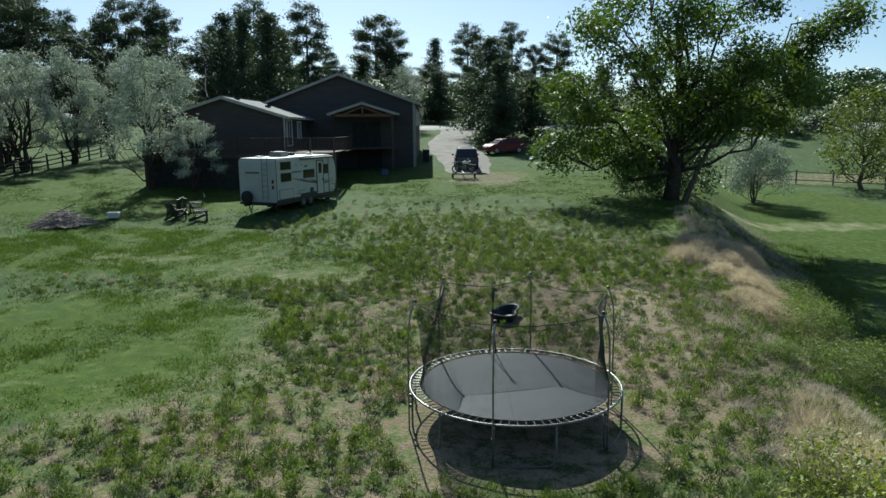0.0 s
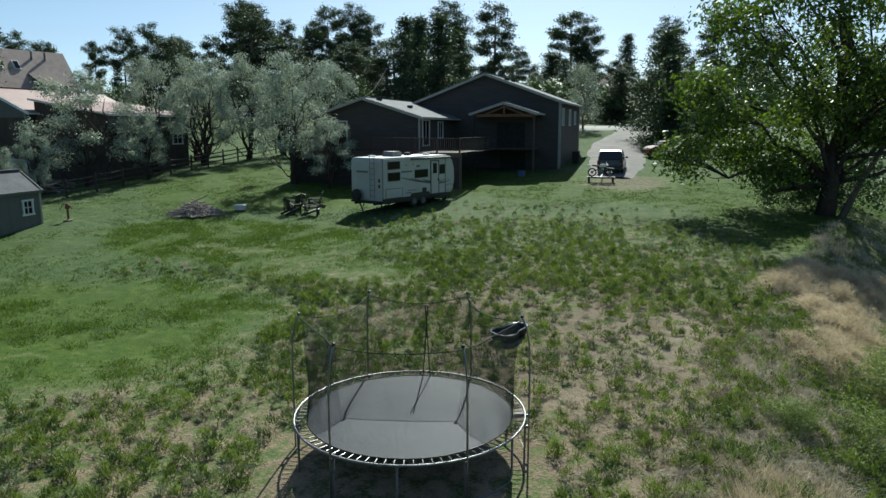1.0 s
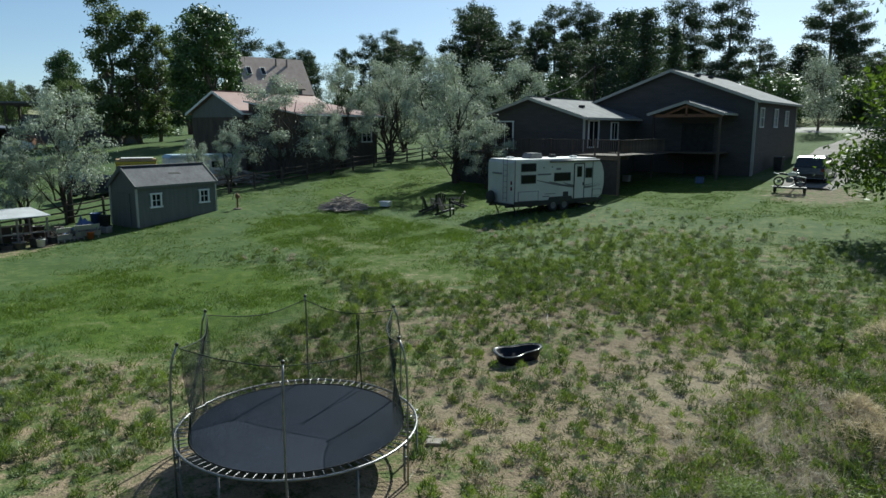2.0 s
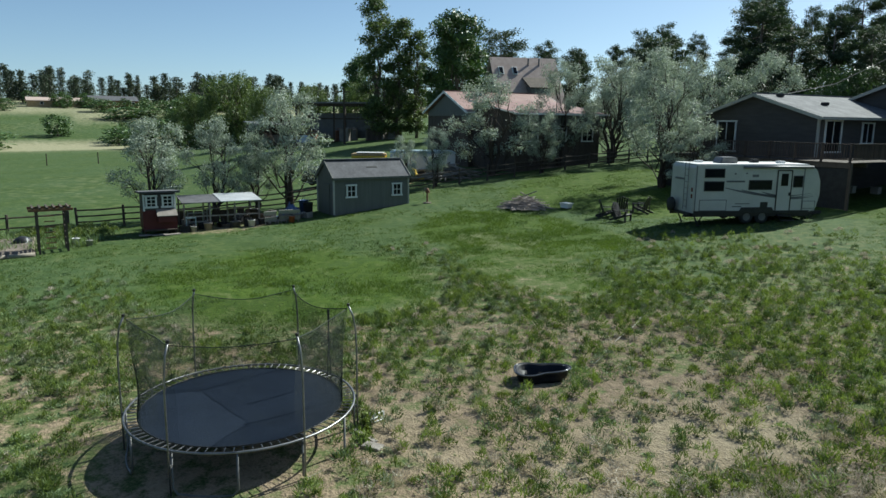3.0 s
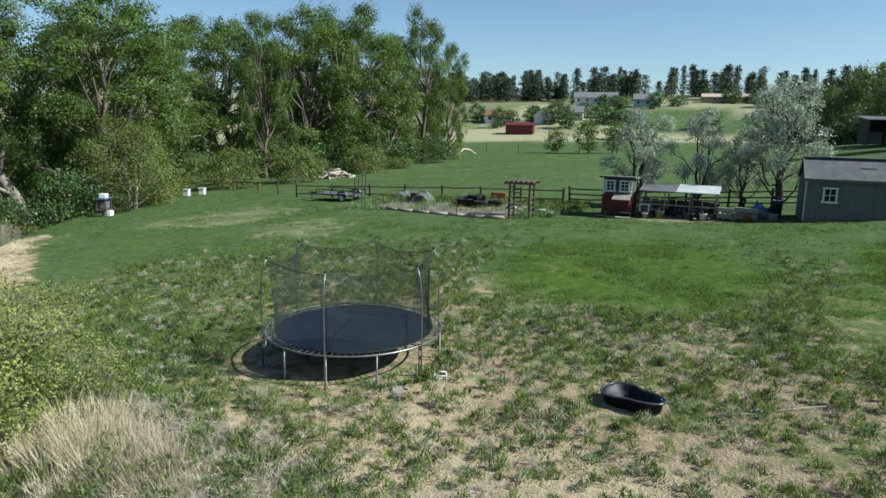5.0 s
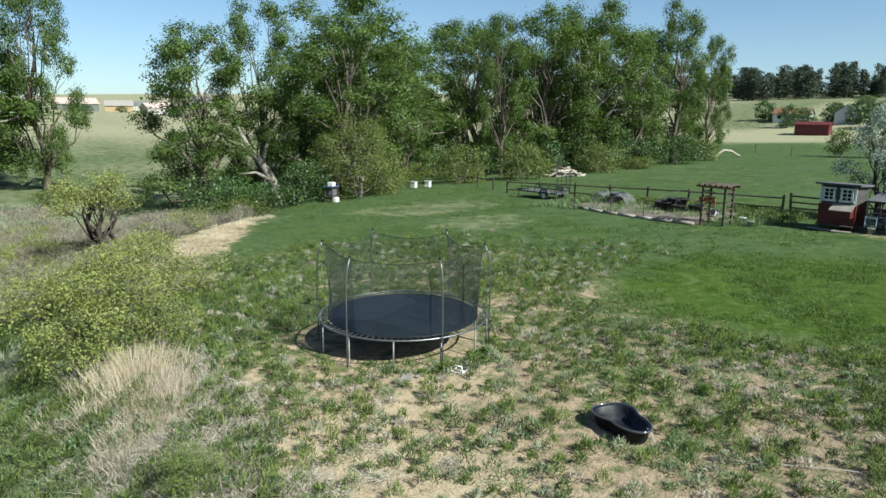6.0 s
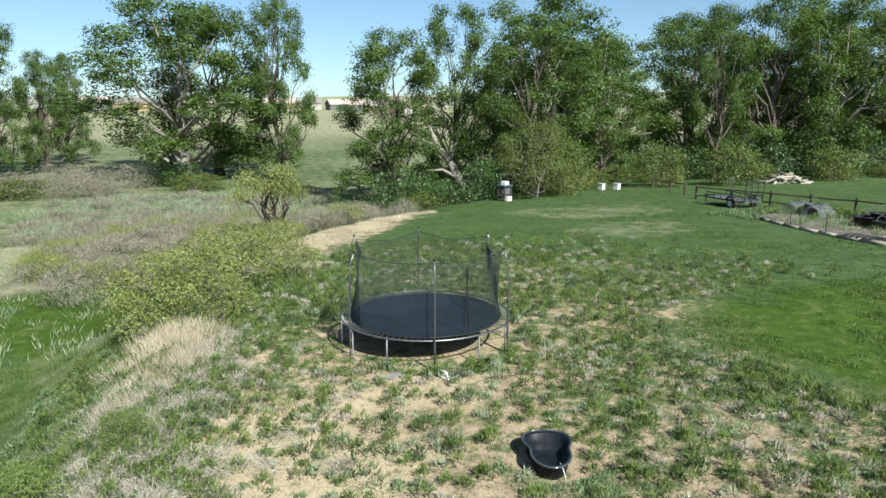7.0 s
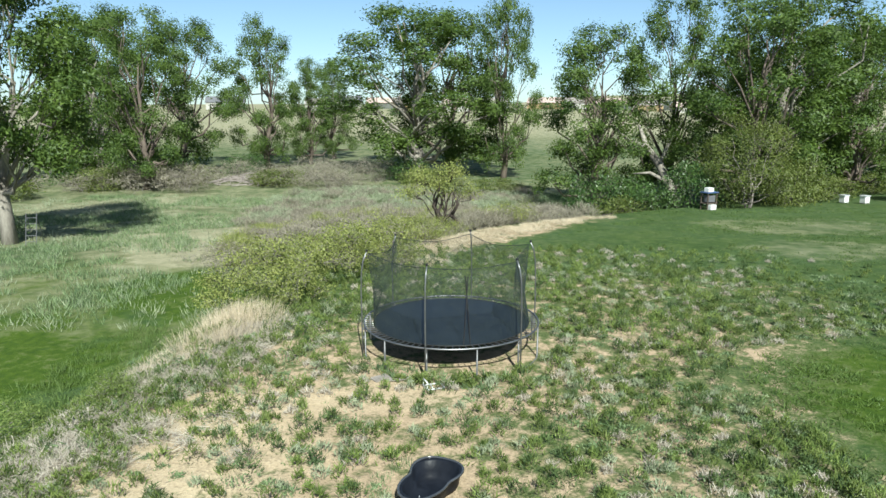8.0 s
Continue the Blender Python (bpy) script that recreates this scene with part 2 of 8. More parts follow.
def ground_material():
    """Lawn, weeds and sandy soil; the shares of bare, dry and lush ground come from the sheet's own attributes."""
    m = bpy.data.materials.new("ground")
    m.use_nodes = True
    t = m.node_tree
    p = t.nodes["Principled BSDF"]
    geo = t.nodes.new("ShaderNodeNewGeometry")

    def noise_at(scale, detail=4, rough=0.6):
        n = t.nodes.new("ShaderNodeTexNoise")
        n.inputs["Scale"].default_value, n.inputs["Detail"].default_value, n.inputs["Roughness"].default_value = scale, detail, rough
        t.links.new(geo.outputs["Position"], n.inputs["Vector"])
        return n.outputs["Fac"]

    def share(name):
        n = t.nodes.new("ShaderNodeAttribute")
        n.attribute_name = name
        return n.outputs["Fac"]

    def calc(op, a, b, c=None):
        n = t.nodes.new("ShaderNodeMath")
        n.operation = op
        for i, v in enumerate((a, b, c)):
            if v is None:
                continue
            if isinstance(v, (int, float)):
                n.inputs[i].default_value = v
            else:
                t.links.new(v, n.inputs[i])
        return n.outputs[0]

    def span(v, lo, hi):
        n = t.nodes.new("ShaderNodeMapRange")
        n.inputs["From Min"].default_value, n.inputs["From Max"].default_value = lo, hi
        t.links.new(v, n.inputs["Value"])
        return n.outputs["Result"]

    def blend(f, a, b):
        n = t.nodes.new("ShaderNodeMix")
        n.data_type = "RGBA"
        t.links.new(f, n.inputs["Factor"])
        for key, v in (("A", a), ("B", b)):
            if isinstance(v, tuple):
                n.inputs[key].default_value = (*v, 1)
            else:
                t.links.new(v, n.inputs[key])
        return n.outputs["Result"]

    big, mid, small, tiny = noise_at(0.16), noise_at(0.9), noise_at(2.6, 5, 0.65), noise_at(18, 3)
    lawn = blend(span(calc("MULTIPLY_ADD", small, 0.6, mid), 0.55, 1.05), (0.03, 0.058, 0.015), (0.078, 0.115, 0.031))
    lawn = blend(span(big, 0.4, 0.62), lawn, blend(span(small, 0.3, 0.7), (0.0369, 0.0705, 0.0246), (0.0861, 0.123, 0.0459)))
    lush = blend(span(small, 0.3, 0.7), (0.03, 0.06, 0.007), (0.07, 0.11, 0.012))
    lawn = blend(span(calc("MULTIPLY_ADD", calc("SUBTRACT", mid, 0.5), 0.9, share("lush")), 0.35, 0.65), lawn, lush)
    dry = blend(span(calc("MULTIPLY_ADD", tiny, 0.5, mid), 0.5, 1.0), (0.213, 0.205, 0.115), (0.361, 0.336, 0.221))
    lawn = blend(span(calc("MULTIPLY_ADD", calc("SUBTRACT", mid, 0.5), 0.7, share("dry")), 0.25, 0.75), lawn, dry)
    sand = blend(span(calc("MULTIPLY_ADD", tiny, 0.6, small), 0.5, 1.05), (0.155, 0.117, 0.076), (0.395, 0.306, 0.205))
    sand = blend(span(share("bare"), 0.72, 0.95), sand, blend(span(tiny, 0.3, 0.7), (0.33, 0.268, 0.172), (0.5, 0.42, 0.285)))
    bare = calc("MULTIPLY_ADD", calc("SUBTRACT", small, 0.5), 1.6, share("bare"))
    bare = calc("MULTIPLY_ADD", calc("SUBTRACT", mid, 0.5), 0.8, bare)
    cover = blend(span(tiny, 0.3, 0.7), (0.06, 0.082, 0.028), (0.15, 0.165, 0.07))
    lawn = blend(span(calc("MULTIPLY_ADD", calc("SUBTRACT", tiny, 0.5), 0.5, bare), 0.1, 0.45), lawn, cover)
    open_soil = span(calc("MULTIPLY_ADD", calc("SUBTRACT", tiny, 0.5), 0.35, bare), 0.44, 0.7)
    col = blend(open_soil, lawn, sand)
    t.links.new(col, p.inputs["Base Color"])
    p.inputs["Roughness"].default_value = 0.95
    p.inputs["Specular IOR Level"].default_value = 0.15
    t.links.new(calc("MULTIPLY", open_soil, 0.6), p.inputs["Diffuse Roughness"])
    q = t.nodes.new("ShaderNodeBump")
    q.inputs["Distance"].default_value = 0.14
    t.links.new(calc("MULTIPLY_ADD", open_soil, 0.4, 0.4), q.inputs["Strength"])
    t.links.new(calc("MULTIPLY_ADD", tiny, 0.5, small), q.inputs["Height"])
    t.links.new(q.outputs["Normal"], p.inputs["Normal"])
    return m


M["ground"] = ground_material()

# ---- tools for building ----
class Shape:
    """Vertices and faces gathered for one mesh."""

    def __init__(self):
        self.v, self.f = [], []

    def add(self, vs, fs):
        n = len(self.v)
        self.v.extend(tuple(v) for v in vs)
        self.f.extend(tuple(i + n for i in f) for f in fs)
        return self

    def box(self, x, y, z, sx, sy, sz, turn=None):
        """A box by its middle and its sizes; turn: a matrix about its middle."""
        vs = [Vector((a * sx / 2, b * sy / 2, c * sz / 2)) for a in (-1, 1) for b in (-1, 1) for c in (-1, 1)]
        if turn is not None:
            vs = [turn @ v for v in vs]
        return self.add([(v.x + x, v.y + y, v.z + z) for v in vs], [(0, 1, 3, 2), (4, 6, 7, 5), (0, 4, 5, 1), (2, 3, 7, 6), (0, 2, 6, 4), (1, 5, 7, 3)])

    def beam(self, a, b, w, h):
        """A straight bar of w by h from a to b."""
        a, b = Vector(a), Vector(b)
        d = (b - a).normalized()
        side = d.cross(Vector((0, 0, 1)))
        side = side.normalized() if side.length > 0.01 else Vector((1, 0, 0))
        up = side.cross(d)
        vs = [p + side * (i * w / 2) + up * (j * h / 2) for p in (a, b) for i, j in ((-1, -1), (1, -1), (1, 1), (-1, 1))]
        return self.add(vs, [(3, 2, 1, 0), (4, 5, 6, 7), (0, 1, 5, 4), (1, 2, 6, 5), (2, 3, 7, 6), (3, 0, 4, 7)])

    def tube(self, pts, radii, n=7, closed=False):
        """A round bar along points, tapering by the radii."""
        pts = [Vector(p) for p in pts]
        if isinstance(radii, (int, float)):
            radii = [radii] * len(pts)
        k = len(pts)
        vs, fs = [], []
        side = None
        for i, p in enumerate(pts):
            d = (pts[(i + 1) % k] - pts[i - 1]) if closed else pts[min(i + 1, k - 1)] - pts[max(i - 1, 0)]
            d = d.normalized()
            if side is None:
                side = d.cross(Vector((0.13, 0.31, 0.94)))
                if side.length < 0.1:
                    side = d.cross(Vector((1, 0, 0)))
            side = (side - d * side.dot(d)).normalized()
            other = d.cross(side)
            vs.extend(p + (side * math.cos(2 * math.pi * j / n) + other * math.sin(2 * math.pi * j / n)) * radii[i] for j in range(n))
        for i in range(k if closed else k - 1):
            a, b = i * n, ((i + 1) % k) * n
            fs.extend((a + j, a + (j + 1) % n, b + (j + 1) % n, b + j) for j in range(n))
        if not closed:
            fs.append(tuple(reversed(range(n))))
            fs.append(tuple(range((k - 1) * n, k * n)))
        return self.add(vs, fs)

    def prism(self, outline, a, b, axis="y"):
        """An outline of (u, v) drawn out along an axis from a to b."""
        def at(u, v, w):
            return (u, w, v) if axis == "y" else (w, u, v) if axis == "x" else (u, v, w)
        n = len(outline)
        vs = [at(u, v, w) for w in (a, b) for u, v in outline]
        fs = [tuple(reversed(range(n))), tuple(range(n, 2 * n))]
        fs += [(i, (i + 1) % n, n + (i + 1) % n, n + i) for i in range(n)]
        return self.add(vs, fs)

    def lathe(self, profile, n=16, x=0, y=0, z=0):
        """A profile of (radius, height) turned round the upright axis."""
        k = len(profile)
        vs = [(x + r * math.cos(2 * math.pi * j / n), y + r * math.sin(2 * math.pi * j / n), z + h) for r, h in profile for j in range(n)]
        fs = [(i * n + j, i * n + (j + 1) % n, (i + 1) * n + (j + 1) % n, (i + 1) * n + j) for i in range(k - 1) for j in range(n)]
        fs += [tuple(reversed(range(n))), tuple(range((k - 1) * n, k * n))]
        return self.add(vs, fs)


def part(name, shape, material, parent=None, label="", bevel=0.0, smooth_faces=False):
    """Links a shape as one mesh object under a thing or a part."""
    me = bpy.data.meshes.new(name)
    me.from_pydata([tuple(v) for v in shape.v], [], shape.f)
    bm = bmesh.new()
    bm.from_mesh(me)
    bmesh.ops.recalc_face_normals(bm, faces=bm.faces)
    if bevel:
        bmesh.ops.bevel(bm, geom=[e for e in bm.edges if len(e.link_faces) == 2 and e.calc_face_angle(0) > 0.6], offset=bevel, segments=2, affect="EDGES", clamp_overlap=True)
    for face in bm.faces:
        face.smooth = smooth_faces
    bm.to_mesh(me)
    bm.free()
    me.materials.append(M[material])
    ob = new(name, me)
    ob.parent = parent
    return tagged(ob, label=label)


def thing(name, label, category, x, y, z=None, yaw=0.0, group="", kind=""):
    """An Empty at a thing's base, which carries its parts; it stands on the ground unless z is given."""
    ob = new(name)
    ob.empty_display_size = 0.2
    ob.matrix_basis = pose(x, y, height(x, y) if z is None else z, 0, 0, yaw)
    return tagged(ob, label, category, group, kind)


def array_mesh(name, verts, faces, material, smooth_faces=False):
    """A mesh from numpy arrays, all faces with the same number of corners."""
    me = bpy.data.meshes.new(name)
    n, c = faces.shape
    me.vertices.add(len(verts))
    me.vertices.foreach_set("co", np.asarray(verts, np.float32).ravel())
    me.loops.add(n * c)
    me.loops.foreach_set("vertex_index", np.asarray(faces, np.int32).ravel())
    me.polygons.add(n)
    me.polygons.foreach_set("loop_start", np.arange(0, n * c, c, dtype=np.int32))
    me.polygons.foreach_set("use_smooth", np.full(n, smooth_faces))
    me.update(calc_edges=True)
    me.materials.append(M[material])
    return me


# ---- the lie of the land ----
def smooth(f):
    f = np.clip(f, 0.0, 1.0)
    return f * f * (3 - 2 * f)


SLOPE = [(-400, 3.5), (-200, 0.6), (-120, -1.2), (-60, -2.6), (-40, -2.3), (-17, -0.95), (8, 0.1), (20, 0.3), (36, 1.25), (62, 3.0), (76, 4.1), (100, 6.3), (150, 10.0), (320, 20.0), (900, 24.0)]
EDGE = [(-60, -40), (-22, -22), (-16, -13), (-12, -7), (-9, -2.5), (0, 4.2), (8, 6.6), (13, 7.2), (20, 8.4), (28, 10.4), (36, 13.0), (43, 15.0), (55, 18.0), (75, 21.0), (110, 24.0)]


def along(v, knots):
    return np.interp(v, [k[0] for k in knots], [k[1] for k in knots])


def bank(x, y):
    """How far down the creek bank a place lies, 0 at its top to 1 at its foot."""
    return smooth((x - along(y, EDGE)) / 6.0) * (1 - smooth((y - 62) / 50)) * (1 - smooth((-y - 18) / 40))


def height(x, y):
    near = y * (1 - 0.75 * smooth((-x - 60) / 120))
    h = 0.3 * along(near - 3, SLOPE) + 0.4 * along(near, SLOPE) + 0.3 * along(near + 3, SLOPE)
    west = 1 - smooth((-x - 90) / 60)
    h = h + 0.75 * smooth((-x - 12) / 16) * smooth((y - 10) / 42) * west
    h = h + 1.3 * smooth((-x - 38) / 20) * smooth((y - 15) / 25) * west
    h = h - (1.4 + 0.8 * smooth((y + 5) / 20)) * bank(x, y)
    return h + 9.5 * smooth((-x - 170) / 110) + 8.0 * smooth((-x - 260) / 160)


def patches(x, y, size, seed):
    """Smooth value noise between 0 and 1, with a second finer octave."""
    total = 0.0
    for octave, weight in ((1.0, 0.65), (2.3, 0.35)):
        u, v = x / size * octave + 100.0, y / size * octave + 100.0
        i, j = np.floor(u), np.floor(v)
        a, b = u - i, v - j
        a, b = a * a * (3 - 2 * a), b * b * (3 - 2 * b)

        def lattice(p, q):
            h = np.sin(p * 127.1 + q * 311.7 + seed * 74.7) * 43758.5453
            return h - np.floor(h)
        total = total + weight * ((lattice(i, j) * (1 - a) + lattice(i + 1, j) * a) * (1 - b) + (lattice(i, j + 1) * (1 - a) + lattice(i + 1, j + 1) * a) * b)
    return total


def spot(x, y, cx, cy, rx, ry, soft=0.5):
    """1 inside an ellipse, fading to 0 past its rim."""
    return 1 - smooth((np.sqrt(((x - cx) / rx) ** 2 + ((y - cy) / ry) ** 2) - 1 + soft / 2) / soft)


def bare_share(x, y):
    r = spot(x, y, 0.5, 19, 13, 22, 0.9)
    b = 0.435 * r + 0.26 * (patches(x, y, 3.2, 1) - 0.5) + 0.17 * spot(x, y, 5, 18.5, 4, 6.5) + 0.1 * spot(x, y, 2.6, 16.6, 2.6, 1.4) + 0.08 * spot(x, y, -3.5, 24, 4, 3) + 0.17 * spot(x, y, 2, 21.5, 8, 6) - 0.2 * spot(x, y, -6, 28, 6, 9)
    b = b - 0.1 * smooth((15 - y) / 8) - 0.5 * spot(x, y, -12, 18, 6, 5) - 0.25 * bank(x, y) + 0.12 * spot(x, y, -5, 10, 6, 5)
    b = np.maximum(b, 0.6 * spot(x, y, 3.4, 53.5, 3.2, 4.0, 1.0))
    b = np.maximum(b, 0.62 * spot(x, y, -26.2, 19.0, 1.9, 3.2) - 0.1)
    b = np.maximum(b, 0.5 * spot(x, y, 36, 66, 10, 3.0))
    path = np.abs(x - along(y, EDGE) + 1.6 + 1.2 * (patches(x, y, 4, 6) - 0.5))
    b = np.maximum(b, 0.62 * (1 - smooth((path - 0.9 - 1.3 * patches(x, y, 1.8, 8)) / 1.3)) * smooth((3.5 - y) / 4) * smooth((y + 13) / 4))
    b = b + 0.14 * spot(x, y, 7.6, 20.5, 3, 5.5, 0.9)
    b = np.maximum(b, 0.64 * spot(x, y, 1.48, 13.15, 2.7, 2.7))
    return np.clip(b, 0, 1)


def lush_share(x, y):
    a = np.maximum(spot(x, y, -11.5, 18.5, 6.5, 5.2, 1.0), spot(x, y, -14, 31, 7, 4.2, 1.0))
    a = np.maximum(a, spot(x, y, -7, 27, 4, 2.0) * 0.8)
    a = np.maximum(a, spot(x, y, 20, 45, 12, 18) * 0.9)
    # lawn before the house: its backlit glow is put in as greener ground
    a = np.maximum(a, spot(x, y, 3, 51, 15, 7, 1.0) * 0.85)
    a = np.maximum(a, spot(x, y, -20, 45, 9, 9) * 0.9)
    a = np.maximum(a, spot(x, y, 16, 2, 7, 12) * 0.7)
    a = np.maximum(a, spot(x, y, 11.8, 0.5, 4, 4))
    return np.clip(np.maximum(a * (0.45 + 1.1 * patches(x, y, 2.4, 51)), 0.85 * spot(x, y, 23, 50, 11, 15)), 0, 1)


def dry_share(x, y):
    d = smooth((-x - 115) / 50) * 0.04 + 0.16 * smooth((-x - 34) / 20) * (y > -24) + 0.38 * smooth((-y - 24) / 26) + 0.35 * smooth((-y - 90) / 60)
    d = d + 0.55 * np.exp(-((x - along(y, EDGE) - 2.5) / 2.6) ** 2) * (y < 45) * (y > -4)
    d = d + 0.5 * spot(x, y, 8, -14, 14, 14) * (patches(x, y, 6, 4) > 0.4)
    d = d + 0.25 * (patches(x, y, 14, 9) - 0.45) + 0.4 * spot(x, y, -190, -35, 50, 25)
    d = d + 0.6 * np.exp(-((x + 166) / 14) ** 2)
    d = d + 0.45 * smooth((y - 80) / 40) * (x > -40)
    d = d + bank(x, y) * smooth((16 - y) / 14) * (0.28 + 0.35 * (patches(x, y, 5, 14) - 0.4)) + 0.35 * spot(x, y, 24.5, 45, 6, 1.6)
    d = d + 0.4 * smooth((-x - 130) / 60) * smooth((patches(x, y, 45, 12) - 0.52) / 0.1)
    d = d + 0.25 * spot(x, y, 25, -25, 18, 14) + 0.3 * spot(x, y, 4, -11, 9, 13) + 0.12 * spot(x, y, -6, 8, 9, 6, 0.9) + 0.3 * spot(x, y, -19, -8, 6, 4) + 0.28 * spot(x, y, -15.5, 0, 4, 3) + 0.2 * spot(x, y, -9.6, 12, 3.5, 2) + 0.3 * spot(x, y, -13, 29.5, 3.2, 2)
    return np.clip(d * (1 - 0.85 * spot(x, y, 11.8, 0.5, 4.6, 4.6)), 0, 1)

# ---- ground, drive and road ----
def axis(lo, hi, step, far_lo, far_hi, growth=1.13):
    mid = list(np.arange(lo, hi + step / 2, step))
    out, s, v = [], step, hi
    while v < far_hi:
        s *= growth
        v += s
        out.append(v)
    back, s, v = [], step, lo
    while v > far_lo:
        s *= growth
        v -= s
        back.append(v)
    return np.array(back[::-1] + mid + out)


def build_ground():
    gx, gy = axis(-40, 32, 0.48, -1600, 1500), axis(-30, 68, 0.48, -1600, 1600)
    X, Y = np.meshgrid(gx, gy)
    Z = height(X, Y) + 0.10 * (patches(X, Y, 2.2, 21) - 0.5) * (np.abs(X) < 60) + 0.05 * (patches(X, Y, 0.8, 22) - 0.5) * (np.abs(X) < 45)
    nx, ny = len(gx), len(gy)
    i, j = np.meshgrid(np.arange(nx - 1), np.arange(ny - 1))
    a = (j * nx + i).ravel()
    me = array_mesh("ground", np.stack([X.ravel(), Y.ravel(), Z.ravel()], 1), np.stack([a, a + 1, a + nx + 1, a + nx], 1), "ground", True)
    for key, values in (("bare", bare_share(X, Y)), ("lush", lush_share(X, Y)), ("dry", dry_share(X, Y))):
        me.attributes.new(key, "FLOAT", "POINT").data.foreach_set("value", values.astype(np.float32).ravel())
    tagged(new("ground", me), "grassy lawn with sandy bare patches, weeds and dry fields beyond", "ground", kind="structure")


build_ground()


def strip(name, label, category, line, material, lift=0.05, step=1.5):
    """A ribbon of ground along (x, y, width) points, draped on the land."""
    pts = []
    for (x0, y0, w0), (x1, y1, w1) in zip(line, line[1:]):
        n = max(1, int(math.hypot(x1 - x0, y1 - y0) / step))
        pts += [(x0 + (x1 - x0) * k / n, y0 + (y1 - y0) * k / n, w0 + (w1 - w0) * k / n) for k in range(n)]
    pts.append(line[-1])
    s = Shape()
    vs, fs, across = [], [], 6
    for k, (x, y, w) in enumerate(pts):
        x2, y2, _ = pts[min(k + 1, len(pts) - 1)]
        x1, y1, _ = pts[max(k - 1, 0)]
        l = math.hypot(x2 - x1, y2 - y1) or 1
        px, py = (y2 - y1) / l, -(x2 - x1) / l
        for c in range(across + 1):
            u = (c / across - 0.5) * (w + 0.5 * math.sin(k * 1.3 + (c > 3)) * (c in (0, across)))
            qx, qy = x + px * u, y + py * u
            vs.append((qx, qy, float(height(qx, qy)) + lift - (0.25 if c in (0, across) else 0) + 0.02 * (1 - (2 * c / across - 1) ** 2)))
    n = across + 1
    for k in range(len(pts) - 1):
        fs += [(k * n + c, k * n + c + 1, (k + 1) * n + c + 1, (k + 1) * n + c) for c in range(across)]
    s.add(vs, fs)
    ob = part(name, s, material, smooth_faces=True)
    return tagged(ob, label, category, kind="structure")


strip("drive", "pale gravel driveway rising past the house to the road", "driveway", [(2.2, 55.5, 3.6), (2.2, 60, 5.0), (2.0, 66, 6.2), (1.2, 74, 6.6), (0.8, 82, 6.0), (1.8, 90, 5.5), (3.0, 98, 8.0)], "gravel", 0.09)
strip("road", "pale asphalt road along the hillside", "road", [(-140, 112, 6), (-60, 104, 6), (-10, 99, 6.5), (20, 99, 6.5), (70, 101, 6), (160, 108, 6)], "road", 0.14, 3.0)

# ---- trees and bushes ----
def unit(v):
    return v / (np.linalg.norm(v) + 1e-9)


def leaf_mesh(rng, centres, per, spread, size, material, narrow=0.55, outward=None, facing=0.0):
    """Small leaves scattered round clump centres; facing: how far they turn their faces outward, as leaves do."""
    c = np.repeat(np.asarray(centres), per, 0)
    off = rng.normal(0, 1, c.shape) * np.asarray(spread)
    c = c + off
    n = len(c)
    a = rng.normal(0, 1, (n, 3))
    if outward is not None:
        turned = np.repeat(np.asarray(outward), per, 0) + off / (np.linalg.norm(off, axis=1)[:, None] + 1e-6) * 0.7 + np.array([0, 0, 0.45])
        a = np.cross(turned * facing + rng.normal(0, 1, (n, 3)) * (1 - facing), a)
    a /= np.linalg.norm(a, axis=1)[:, None]
    b = np.cross(a, rng.normal(0, 1, (n, 3)))
    if outward is not None:
        b = np.cross(a, turned * facing + rng.normal(0, 1, (n, 3)) * (1 - facing))
    b /= np.linalg.norm(b, axis=1)[:, None]
    s = size * rng.uniform(0.6, 1.3, n)[:, None]
    v = np.stack([c - a * s * 0.45 + b * s * narrow * 0.5, c - a * s * 0.45 - b * s * narrow * 0.5, c + a * s * 0.55], 1).reshape(-1, 3)
    return array_mesh("crown", v, np.arange(3 * n).reshape(n, 3), material)


def curve(rng, a, b, sag, n=4, wander=0.05):
    """A bent line from a to b that first rises, then reaches out."""
    l = np.linalg.norm(b - a)
    pts = []
    for i in range(n + 1):
        f = i / n
        p = a + (b - a) * f + np.array([0, 0, sag * l * math.sin(math.pi * f)])
        if 0 < i < n:
            p = p + rng.normal(0, wander, 3) * l
        pts.append(p)
    return pts


